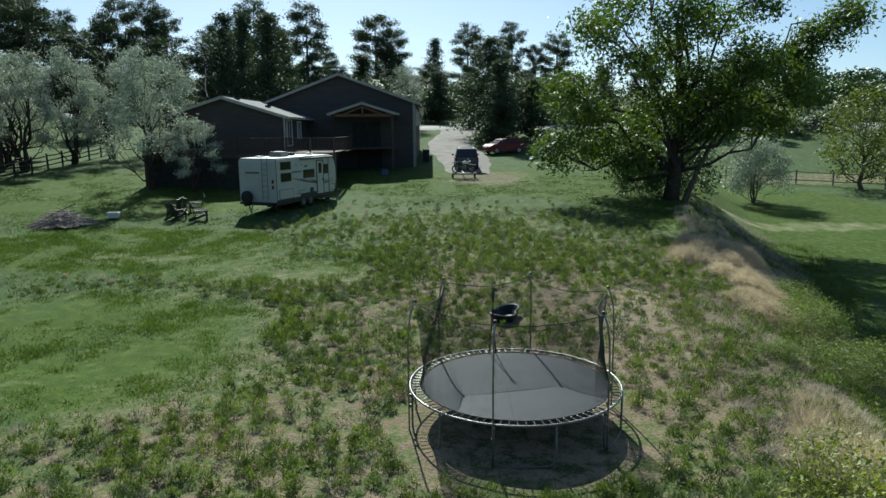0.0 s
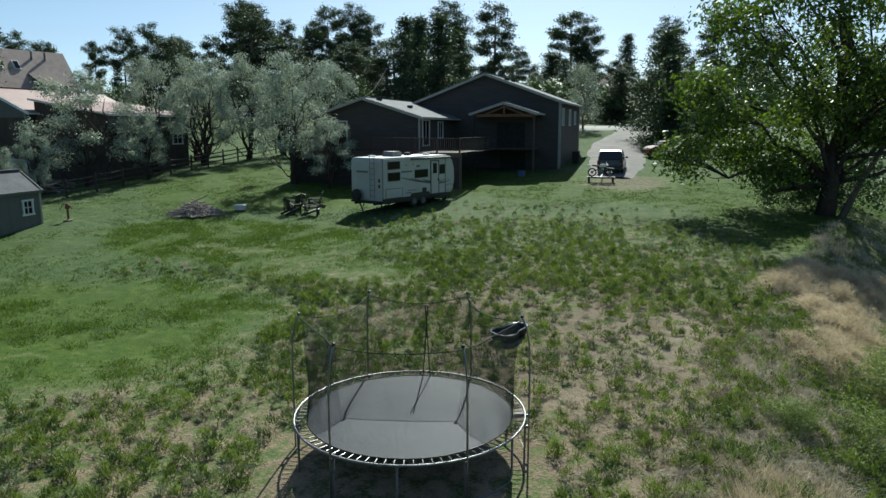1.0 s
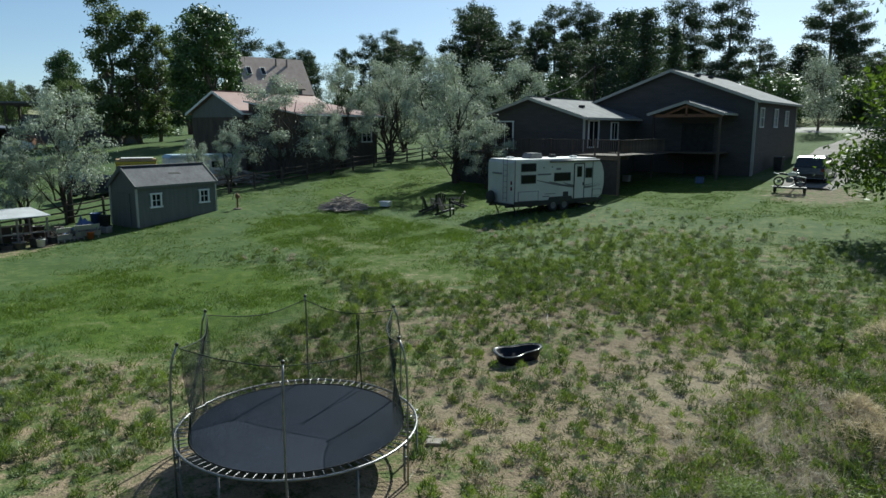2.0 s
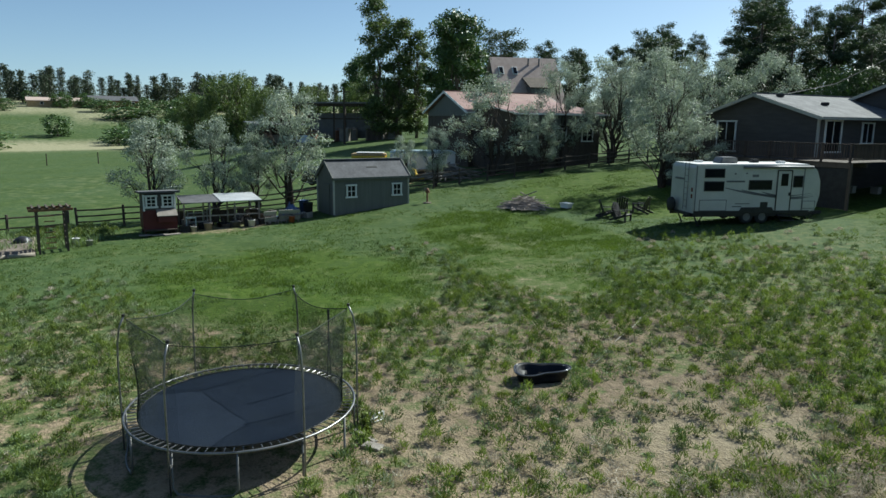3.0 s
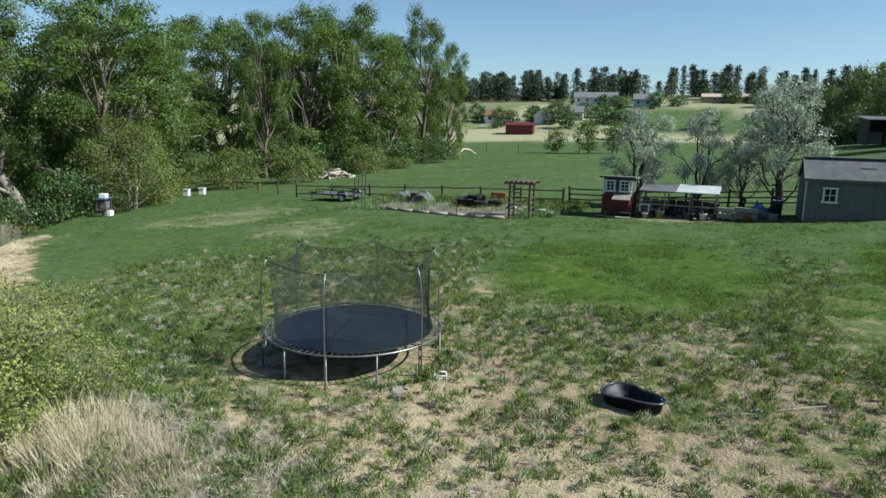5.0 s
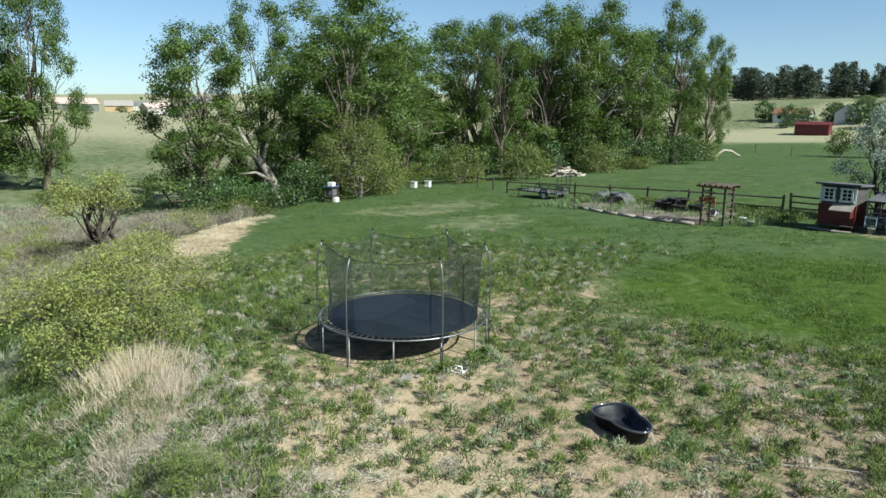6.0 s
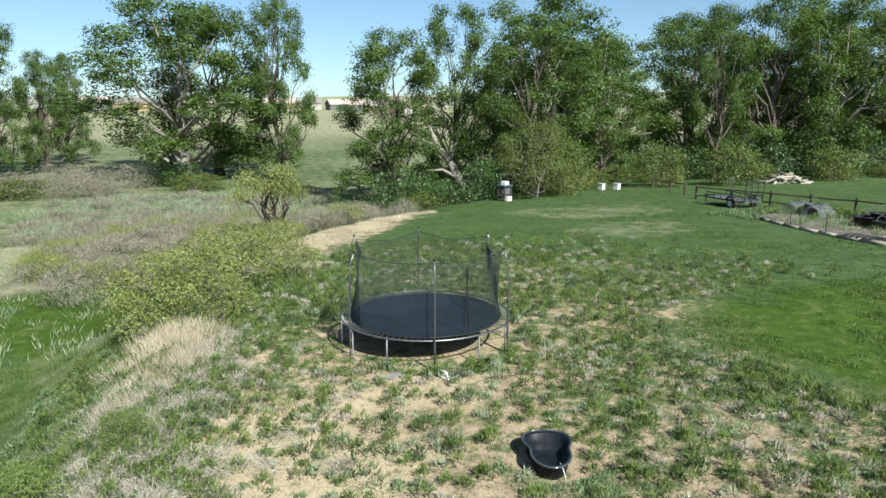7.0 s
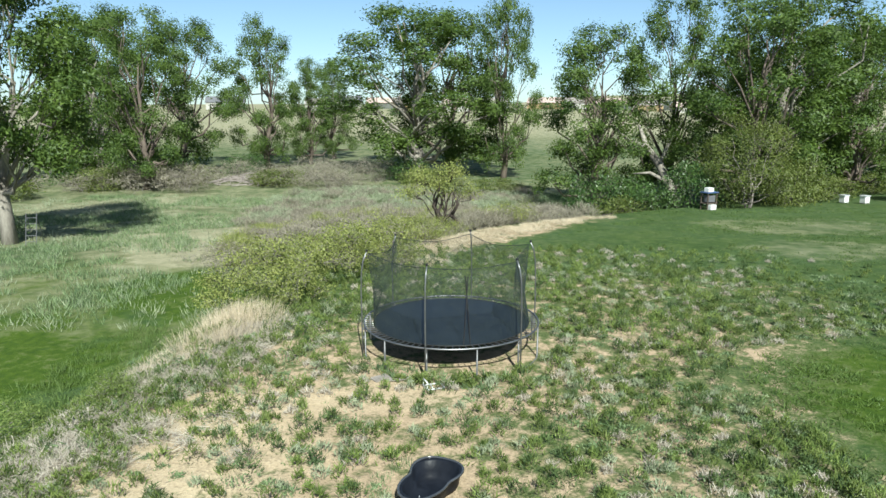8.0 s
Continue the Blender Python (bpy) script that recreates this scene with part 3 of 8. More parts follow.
def broadleaf(name, label, category, seed, tall, wide, leaf, bark, leaves=12000, size=0.24, stems=1, low=0.14, boughs=18, clump=0.5, girth=0.024, bough=0.4, top=0.75, group="", narrow=0.55, twigs=0.7, per_bough=11, split=0.3, places=(), facing=0.5):
    """A tree or bush: trunk, limbs to each bough, twigs to each leaf clump, and many small leaves. low: where the crown begins, top: how full its top is."""
    rng = np.random.default_rng(seed)
    ob = thing(name, label, category, 0, 0, 0, group=group)
    s = Shape()
    trunks = []
    for k in range(stems):
        turn = 2 * math.pi * (k + rng.uniform(0, 0.7)) / stems
        out = 0.0 if stems == 1 else wide * rng.uniform(0.15, 0.45)
        head = np.array([out * math.cos(turn) + rng.normal(0, 0.05 * wide), out * math.sin(turn) + rng.normal(0, 0.05 * wide), tall * rng.uniform(0.68, 0.86)])
        foot = np.array([0.03 * wide * math.cos(turn) * (stems > 1), 0.03 * wide * math.sin(turn) * (stems > 1), -0.3])
        pts = curve(rng, foot, head, 0.0, 7, 0.025)
        r = tall * girth / (1 if stems == 1 else math.sqrt(stems))
        s.tube(pts, [r * 1.3, r, r * 0.85, r * 0.7, r * 0.55, r * 0.4, r * 0.25, r * 0.1], 8)
        trunks.append((pts, r))
    centres, outward = [], []
    for k in range(len(places) or boughs):
        f = (k + rng.uniform(0, 1)) / boughs
        prof = math.sqrt(max(0.05, 1 - ((f - 0.42) / 0.64) ** 2)) if top < 1 else math.sin(math.pi * (0.14 + 0.8 * f)) ** 0.55
        a = k * 2.4 + rng.uniform(-0.5, 0.5)
        size_b = wide * bough * rng.uniform(0.7, 1.15)
        reach = max(0.0, wide * prof * rng.uniform(0.7, 1.2) - size_b * 0.7)
        c = np.array([reach * math.cos(a), reach * math.sin(a), tall * (low + (1 - low) * f * 0.93) + 0.0])
        c[2] = min(c[2], tall - size_b * 0.6)
        if places:
            c, size_b = np.array(places[k][:3]), places[k][3]
            f = c[2] / tall
        pts, r = trunks[k % stems]
        i = min(6, max(1, int(7 * max(split * 0.6, (c[2] / tall) * 0.75))))
        limb = curve(rng, pts[i], c, -0.1 if f < 0.3 else 0.08, 4, 0.06)
        r0 = r * 0.42 * (1 - 0.5 * f)
        s.tube(limb, [r0, r0 * 0.85, r0 * 0.65, r0 * 0.45, r0 * 0.25], 5)
        for j in range(per_bough):
            d = unit(rng.normal(0, 1, 3) + np.array([0, 0, 0.25]))
            e = c + d * size_b * np.array([1, 1, 0.75]) * rng.uniform(0.45, 1.05)
            if e[2] < 0.1:
                e[2] = 0.1 + rng.random() * 0.2
            centres.append(e)
            outward.append(unit(e - c))
            if rng.random() < twigs:
                mid = limb[rng.integers(2, 5)]
                s.tube(curve(rng, mid, e, 0.03, 2, 0.06), [r0 * 0.22 + 0.006, r0 * 0.14 + 0.005, 0.005], 3)
    part("trunk", s, bark, ob, smooth_faces=True)
    per = max(1, leaves // len(centres))
    crown = new("crown", leaf_mesh(rng, np.array(centres), per, (clump, clump, clump * 0.7), size, leaf, narrow=narrow, outward=outward, facing=facing))
    crown.parent = ob
    return ob


def pine(name, label, category, seed, tall, wide, leaf="pine_needle", needles=16000, bare=0.26, round_top=0.75, size=0.42, limbs=True):
    """A conifer: a straight trunk, whorls of limbs and flat sprays of needles."""
    rng = np.random.default_rng(seed)
    ob = thing(name, label, category, 0, 0, 0)
    s = Shape()
    bend = rng.normal(0, 0.015, 2) * tall
    s.tube([(bend[0] * f * f, bend[1] * f * f, -0.4 + (tall + 0.2) * f) for f in (0, 0.25, 0.5, 0.75, 0.97)], [tall * 0.018, tall * 0.015, tall * 0.012, tall * 0.008, 0.03], 7)
    centres = []
    z = bare * tall
    while z < tall * 0.98:
        f = (z / tall - bare) / (1 - bare)
        reach = wide * (math.sin(math.pi * (0.24 + 0.7 * f)) ** 0.6 if round_top > 0.5 else (1 - f) ** 0.8) + 0.25
        for k in range(rng.integers(3, 5)):
            a, l = rng.uniform(0, 6.28), reach * rng.uniform(0.5, 1.1)
            tip = np.array([math.cos(a) * l, math.sin(a) * l, l * rng.uniform(-0.1, 0.35)])
            foot = np.array([bend[0] * (z / tall) ** 2, bend[1] * (z / tall) ** 2, z])
            if limbs:
                s.tube([foot, foot + tip * 0.55 + np.array([0, 0, -0.05 * l]), foot + tip], [0.05, 0.03, 0.012], 3)
            for g in np.linspace(0.5 if round_top > 0.5 else 0.25, 1.0, max(2, int(l / (0.6 if limbs else 1.3)))):
                centres.append(foot + tip * g + np.array([0, 0, 0.1]))
        z += tall * (rng.uniform(0.035, 0.065) if round_top > 0.5 else rng.uniform(0.028, 0.045))
    part("trunk", s, "bark", ob, smooth_faces=True)
    crown = new("crown", leaf_mesh(rng, np.array(centres), max(2, needles // len(centres)), (0.48, 0.48, 0.32), size, leaf, 0.34))
    crown.parent = ob
    return ob


def plant(kinds, places, lift=0.0):
    """Sets copies of a few grown kinds at (x, y, kind, height factor, width factor, turn)."""
    first = {}
    for x, y, k, fz, fw, turn in places:
        m = pose(x, y, float(height(x, y)) + lift, 0, 0, turn) @ Matrix.Diagonal((fw, fw, fz, 1))
        if k in first:
            copy_thing(kinds[k], m)
        else:
            first[k] = m
    for k, m in first.items():
        kinds[k].matrix_basis = m


# cottonwoods along the creek: grown at 18 m tall, 6 m half width
GREEN = "tall green cottonwood tree with a forked grey trunk along the creek"
cottonwoods = [broadleaf("cottonwood_tree", GREEN, "tree", 11 + i, 18, 6.0, "cottonwood_leaf", "pale_bark" if i == 1 else "bark", 30000, 0.24, low=0.1, clump=0.4, girth=0.025, boughs=26, bough=0.31, per_bough=15, twigs=0.2, facing=0.62, group="creek cottonwoods") for i in range(5)]
plant(cottonwoods, [
    (42.6, -52.9, 1, 1.05, 1.26, 80), (34.5, -58.5, 2, 1.10, 1.04, 10), (25.3, -64.5, 3, 1.10, 0.83, 200),
    (18.3, -78.1, 4, 0.84, 0.66, 60), (5, -56.3, 1, 1.16, 1.83, 150), (0.5, -60, 2, 1.16, 1.25, 66), (-5.8, -52.5, 3, 1.21, 0.69, 40), (-11.5, -27.5, 4, 0.86, 0.92, 120),
    (-18.5, -30, 0, 1.02, 0.66, 250), (-22.5, -23.5, 2, 0.86, 0.98, 300), (-27.5, -29, 1, 1.05, 1.31, 30), (-34, -29.5, 4, 0.82, 0.73, 215),
    (-31, -44, 3, 0.83, 0.82, 90), (-48.3, -28.2, 0, 1.04, 0.56, 140), (-56.5, -28.1, 2, 1.12, 1.08, 190), (-62, -25.6, 1, 1.16, 1.25, 270),
    (-69.5, -22.9, 4, 0.92, 0.76, 15), (-77.6, -22.4, 3, 1.21, 0.78, 100), (-88.4, -22.8, 0, 1.02, 0.58, 320), (-63, -49, 2, 1.23, 1.49, 45),
    (-70.3, -44, 4, 1.01, 0.73, 170), (-71.7, -36, 1, 1.10, 1.39, 230), (-44, -47, 2, 0.99, 1.25, 77), (-54, -38, 3, 1.04, 1.08, 17), (-66, -31, 0, 1.02, 0.86, 55), (-82, -31, 2, 1.16, 1.46, 99), (-38, -38, 1, 0.89, 1.51, 143), (52, -38, 3, 1.10, 1.00, 33), (33.5, -44, 0, 1.07, 0.86, 110), (47, -60, 2, 1.21, 1.25, 5), (20.5, -70, 4, 0.84, 0.59, 285),
])
edge_tree = broadleaf("cottonwood_tree", "tall cottonwood with a straight pale trunk standing in the meadow", "tree", 29, 18, 6.5, "cottonwood_leaf", "pale_bark", 38000, 0.27, low=0.26, clump=0.47, girth=0.022, boughs=26, bough=0.3, per_bough=13, twigs=0.6, split=0.6)
plant([edge_tree], [(28.4, -11.4, 0, 0.98, 1.0, 20)])
BIG_BOUGHS = [
    (-4.9, -1.5, 9.7, 1.9), (-6.6, 1.2, 6.8, 1.5), (-3.4, 1.8, 11.5, 2.1), (0.0, -1.0, 12.3, 2.3), (2.7, 1.5, 10.8, 2.0), (4.5, -0.8, 11.9, 1.6), (0.2, 2.6, 9.0, 2.0),
    (3.8, -2.2, 8.2, 1.7), (-3.4, -2.4, 7.5, 1.9), (-5.2, 0.4, 5.0, 1.7), (-7.0, -0.6, 3.0, 1.4), (-2.7, 1.6, 4.0, 1.9), (2.0, 2.4, 6.4, 1.6), (4.9, 0.8, 5.7, 1.4),
    (7.4, -0.5, 6.4, 1.3), (8.8, 0.6, 9.7, 1.2), (10.2, 0.0, 10.8, 1.0), (7.7, 0.9, 8.6, 1.1), (-2.3, 0.0, 14.0, 1.7), (1.6, 0.6, 14.3, 1.7), (-1.0, -2.8, 10.2, 1.8), (-4.4, 2.6, 3.0, 1.5),
    (1.5, 0.5, 4.6, 1.6), (3.4, -0.5, 4.8, 1.5), (5.8, 0.3, 4.6, 1.3), (-1.5, -1.5, 5.5, 1.8), (0.5, -2.0, 7.2, 1.8), (2.8, -1.0, 6.8, 1.7), (-1.4, 2.0, 2.6, 1.4), (5.5, -0.5, 8.0, 1.5), (-3.0, -1.0, 2.2, 1.2),
]
big = broadleaf("cottonwood_tree", "large spreading cottonwood with a dark trunk above the bank", "tree", 31, 15.5, 7.4, "cottonwood_leaf", "dark_bark", 40000, 0.27, clump=0.52, girth=0.027, per_bough=20, twigs=0.4, places=BIG_BOUGHS)
big.matrix_basis = pose(14.2, 43.0, float(height(14.2, 43.0)), 0, 0, 0)
lean_stem = thing("snag_tree", "leaning dark dead stem beside the big cottonwood", "dead tree", 14.9, 42.6)
part("stem", Shape().tube([(0, 0, -0.2), (0.8, 0.2, 1.8), (1.7, 0.3, 3.6), (2.8, 0.5, 5.2)], [0.2, 0.16, 0.12, 0.06], 7), "bark", lean_stem, smooth_faces=True)
side_tree = broadleaf("cottonwood_tree", "young yellow-green tree leaning over the bank", "tree", 33, 8.0, 3.0, "willow_leaf", "bark", 5000, 0.24, clump=0.5, girth=0.02)
plant([side_tree], [(36.4, 59.8, 0, 1.1, 1.1, 0), (43, 64, 0, 1.0, 1.2, 90)])

old_trunk = thing("snag_tree", "thick leaning pale trunk of an old cottonwood with broken limbs", "dead tree", -17.6, -25.5, yaw=-35)
limb_pts = [(0, 0, -0.3), (0.25, 0.0, 1.2), (0.75, 0.1, 2.6), (1.5, 0.2, 4.0), (2.6, 0.3, 5.4), (3.4, 0.2, 7.2)]
part("stem", Shape().tube(limb_pts, [0.5, 0.42, 0.38, 0.33, 0.25, 0.1], 9), "pale_bark", old_trunk, smooth_faces=True)
for a, b, c in (((0.75, 0.1, 2.6), (2.0, 1.0, 3.4), (3.2, 1.4, 3.3)), ((1.5, 0.2, 4.0), (1.2, -0.8, 5.6), (0.4, -1.4, 7.4)), ((2.6, 0.3, 5.4), (4.0, 1.0, 6.0), (5.4, 1.2, 7.2))):
    part("limb", Shape().tube([a, b, c], [0.2, 0.13, 0.05], 6), "pale_bark", old_trunk, smooth_faces=True)

# silvery olives along the fence and by the house: grown at 8 m tall, 3.2 m half width
olives = [broadleaf("olive_tree", "silver-green Russian olive tree with crooked dark stems along the fence", "tree", 51 + i, 8.0, 3.2, "olive_leaf", "dark_bark", 10000, 0.17, stems=3, clump=0.25, girth=0.034, low=0.24, boughs=18, bough=0.3, group="silver olives", narrow=0.45) for i in range(4)]
thin_olives = [broadleaf("olive_tree", "sparse silver-leaved olive with bare crooked dark branches by the fence", "tree", 61 + i, 8.0, 3.2, "olive_leaf", "dark_bark", 9500, 0.19, stems=2, clump=0.26, girth=0.036, low=0.26, boughs=15, bough=0.33, per_bough=11, twigs=1.0, group="silver olives", narrow=0.45) for i in range(2)]
plant(thin_olives, [(-31.2, 33.0, 0, 0.5, 0.34, 80), (-31.6, 35.8, 1, 0.55, 0.36, 150), (-31.6, 15.8, 1, 0.8, 0.68, 250), (-31.4, 19.7, 0, 0.78, 0.6, 20), (-31.2, 24.4, 1, 0.98, 0.86, 100), (-31.8, 22.2, 0, 0.55, 0.5, 170)])
plant(olives, [
    (-19.6, 47.0, 0, 1.14, 0.95, 30), (-16.6, 46.6, 1, 0.6, 0.6, 100), (-32.2, 53.6, 1, 1.15, 0.95, 10), (-31.0, 58.3, 2, 1.15, 1.0, 60),
    (-29.4, 62.4, 3, 1.1, 0.95, 200), (-26.2, 66.5, 0, 1.1, 1.0, 290), (-33.2, 41.6, 2, 0.98, 1.1, 130), (-33.4, 49.0, 3, 1.15, 0.8, 330), (-31.2, 45.4, 0, 0.6, 0.5, 210),
    (-35.5, 57, 1, 1.0, 0.9, 240), (-38, 62, 2, 1.1, 1.0, 15),
])

silver_bush = broadleaf("olive_bush", "low silver-leaved olive bush on the lower lawn", "bush", 67, 4.6, 2.5, "olive_leaf", "bark", 11000, 0.17, stems=4, clump=0.3, girth=0.03, low=0.22, boughs=20, bough=0.34, narrow=0.45)
plant([silver_bush], [(24.4, 54.0, 0, 1.1, 1.0, 45)])

# pines and spruces on the hill behind the house
pines = [pine("pine_tree", "dark ponderosa pine with a rounded ragged crown on the hillside", "tree", 71 + i, 18.0, 4.2) for i in range(4)]
spruces = [pine("spruce_tree", "dark dense conical spruce behind the house", "tree", 81 + i, 14.0, 3.8, needles=13000, bare=0.06, round_top=0.2) for i in range(2)]
plant(pines, [
    (-70.0, 121.3, 0, 1.03, 1.4, 0), (-65.7, 134.8, 1, 0.8, 0.7, 40), (-61.4, 136.9, 2, 1.08, 1.0, 90), (-56.9, 138.8, 3, 1.1, 1.0, 130), (-53.7, 140.1, 0, 1.02, 0.9, 170),
    (-48.2, 152.6, 1, 0.9, 0.95, 220), (-38.0, 145.1, 2, 1.18, 1.15, 260), (-24.0, 127.8, 3, 1.05, 1.0, 300), (-24.1, 148.1, 0, 0.68, 0.75, 340), (-14.7, 162.3, 1, 1.13, 1.35, 20),
    (-10.5, 160.0, 2, 0.95, 0.9, 60), (5.7, 153.9, 3, 0.97, 1.0, 100), (15.1, 152.3, 0, 1.0, 0.9, 140), (19.6, 148.7, 1, 0.72, 0.6, 180), (23.8, 148.1, 2, 0.83, 0.9, 210),
    (60.8, 148.0, 3, 0.6, 0.95, 250), (-107.0, 129.2, 3, 1.1, 0.85, 50),
    (-99.9, 128.7, 0, 1.1, 0.95, 80), (-80.2, 136.9, 1, 1.22, 1.1, 110), (-73.7, 140.8, 2, 1.0, 0.65, 150), (-106.5, 101.4, 3, 0.96, 0.9, 190), (-117.2, 119.4, 0, 1.03, 0.7, 230),
    (-111.2, 125.3, 1, 0.98, 0.7, 270), (-76.5, 128.5, 2, 1.17, 1.15, 310), (-59.8, 115.9, 3, 0.7, 1.05, 350), (-60.3, 127.5, 0, 0.9, 0.8, 30), (-45.2, 113.2, 1, 0.68, 0.9, 70),
    (-31.6, 97.7, 2, 0.66, 1.0, 120), (-34.8, 139.8, 3, 0.72, 1.0, 160), (-62.1, 88.5, 0, 0.66, 0.9, 200), (-124.6, 124.2, 1, 1.1, 1.0, 240), (-104.8, 144.3, 2, 1.03, 0.7, 280),
    (-98.5, 149.5, 3, 1.0, 0.9, 320), (-67.9, 96.7, 1, 0.66, 0.9, 15), (-93.7, 82.3, 2, 0.95, 1.2, 75), (40, 140, 3, 0.6, 0.9, 5), (-2, 125, 1, 0.5, 0.8, 205),
])
plant(spruces, [(-24.7, 88.6, 0, 1.0, 0.9, 0), (-20.1, 82.6, 1, 1.02, 1.1, 60), (-20.5, 92.8, 0, 0.9, 0.8, 120), (-1.4, 136.0, 1, 1.0, 0.85, 30), (6.4, 76.5, 0, 0.64, 0.85, 200), (5.6, 84.5, 1, 0.85, 1.15, 35), (-0.6, 110, 1, 0.55, 0.95, 240), (-15.5, 139.1, 0, 0.78, 1.3, 300), (-39.8, 81.1, 1, 0.55, 0.9, 20), (-28, 94, 1, 1.05, 1.0, 170), (10.5, 84, 1, 0.5, 0.9, 10)])
rng_p, rows_p = np.random.default_rng(67), []
for i in range(40):
    x, y = rng_p.uniform(-64, 32), rng_p.uniform(116, 152)
    rows_p.append((x, y, i % 2, rng_p.uniform(0.45, 0.72), rng_p.uniform(0.7, 1.05), rng_p.uniform(0, 360)))
young = [pine("spruce_tree", "young dark spruce among the pines on the hillside", "tree", 185 + i, 14.0, 3.6, needles=7000, bare=0.04, round_top=0.2) for i in range(2)]
plant(young, rows_p)
scrub = [broadleaf("scrub_oak", "dark green scrub oak on the hillside behind the house", "tree", 171 + i, 6.0, 3.4, "dark_leaf", "dark_bark", 3600, 0.3, stems=4, low=0.06, boughs=18, clump=0.42, girth=0.016, bough=0.36, per_bough=9, group="hillside scrub") for i in range(3)]
rng_s, rows_s = np.random.default_rng(61), []
for i in range(118):
    x, y = rng_s.uniform(-118, 34), rng_s.uniform(104, 152)
    if abs(x - 2.5) < 9 and y < 112:
        continue
    rows_s.append((x, y, i % 3, rng_s.uniform(0.6, 1.15), rng_s.uniform(0.9, 1.5), rng_s.uniform(0, 360)))
plant(scrub, rows_s)
flowering = broadleaf("flowering_tree", "pale blossoming tree beside the drive", "tree", 91, 8.0, 2.6, "olive_leaf", "bark", 5000, 0.2, clump=0.4, girth=0.02)
plant([flowering], [(-4.6, 97.0, 0, 1.1, 0.9, 0)])

# the far tree line to the west, and the neighbour's tall trees
poplar = broadleaf("poplar_tree", "tall narrow green poplar beside the neighbour's yard", "tree", 95, 19.0, 2.4, "dull_leaf", "bark", 11000, 0.36, clump=0.42, girth=0.014, low=0.05, boughs=24, bough=0.42, top=1.0)
plant([poplar], [(-73.7, 49.1, 0, 1.1, 1.0, 0), (-72.4, 51.8, 0, 0.88, 1.0, 120), (-71.6, 54.0, 0, 0.8, 0.75, 240)])
round_tree = broadleaf("ash_tree", "dark green rounded tree beside the neighbour's house", "tree", 97, 15.0, 4.0, "dark_leaf", "bark", 22000, 0.36, clump=0.5, low=0.08)
plant([round_tree], [(-59.9, 53.7, 0, 1.04, 1.0, 0), (-93, 72, 0, 1.1, 1.1, 90), (-125.1, 66.5, 0, 1.2, 0.9, 180)])
willow = broadleaf("willow_tree", "broad light-green willow at the edge of the field", "tree", 99, 12.0, 8.0, "dull_leaf", "bark", 12000, 0.46, clump=0.7)
plant([willow], [(-132.8, 43.0, 0, 1.25, 0.85, 0), (-122, 56, 0, 0.95, 0.5, 60), (-140, 36, 0, 0.95, 0.55, 160), (-92.4, 39.3, 0, 0.7, 0.45, 100), (-110, 60, 0, 0.85, 0.5, 200), (-216, -38, 0, 0.6, 0.5, 50)])
far_pines = [pine("pine_tree", "distant dark pine on the skyline ridge", "tree", 101 + i, 12.0, 2.4, needles=1000, size=0.9, limbs=False, bare=0.08, leaf="haze_needle", round_top=0.75 if i == 0 else 0.3) for i in range(3)]
rows_far, rng_far = [], np.random.default_rng(5)
for i in range(300):
    a = rng_far.uniform(-0.2, 0.62) if i < 200 else rng_far.uniform(-0.42, -0.2)
    d = rng_far.uniform(340, 420)
    if 0.175 < a - 0.02 < 0.19:
        continue
    rows_far.append((16 - d * math.cos(a), 20 + d * math.sin(a) - 30, i % 3, rng_far.uniform(0.5, 1.3), rng_far.uniform(0.9, 1.7), rng_far.uniform(0, 360)))
plant(far_pines, rows_far)
field_tree = broadleaf("field_tree", "rounded green tree standing among the far fields", "tree", 117, 8.0, 3.6, "dark_leaf", "bark", 1400, 0.75, clump=0.6, twigs=0.2, low=0.02, boughs=16, per_bough=8)
rows_field = []
for i in range(46):
    d = rng_far.uniform(150, 330)
    a = rng_far.normal(0.2, 0.07) if i % 3 else rng_far.uniform(-0.15, 0.55)
    rows_field.append((16 - d * math.cos(a), 20 + d * math.sin(a) - 20, 0, rng_far.uniform(0.4, 0.85), rng_far.uniform(0.9, 2.0), rng_far.uniform(0, 360)))
for x, y in ((-214, -43), (-222, -37), (-214, -58), (-292, -42), (-268, -17), (-310, 31), (-312, 10)):
    for off in (-9, 4, 11):
        f = rng_far.uniform(0.93, 1.04)
        rows_field.append((x * f, y + off, 0, rng_far.uniform(0.5, 0.85), rng_far.uniform(0.6, 1.1), rng_far.uniform(0, 360)))
for i in range(22):
    rows_field.append((62 + 3.0 * i + rng_far.uniform(-2, 2), 152 + rng_far.uniform(-14, 10), 0, rng_far.uniform(0.7, 1.15), rng_far.uniform(0.7, 1.3), rng_far.uniform(0, 360)))
for i in range(14):
    rows_field.append((13 + 4.2 * i + rng_far.uniform(-2, 2), 92 + rng_far.uniform(-4, 14), 0, rng_far.uniform(0.25, 0.6), rng_far.uniform(0.4, 0.9), rng_far.uniform(0, 360)))
for i in range(20):
    rows_field.append((-150 + 13 * i + rng_far.uniform(-5, 5), -300 + rng_far.uniform(-40, 60), 0, rng_far.uniform(0.35, 0.7), rng_far.uniform(0.5, 1.2), rng_far.uniform(0, 360)))
plant([field_tree], rows_field)
sapling = broadleaf("sapling", "young green tree staked in the field", "tree", 111, 4.5, 1.9, "cottonwood_leaf", "bark", 1400, 0.3, clump=0.35, group="field saplings")
plant([sapling], [(-100.2, -8.1, 0, 0.9, 0.95, 0), (-99.4, -2.5, 0, 1.25, 1.15, 60), (-100.1, 1.6, 0, 1.0, 0.85, 130)])

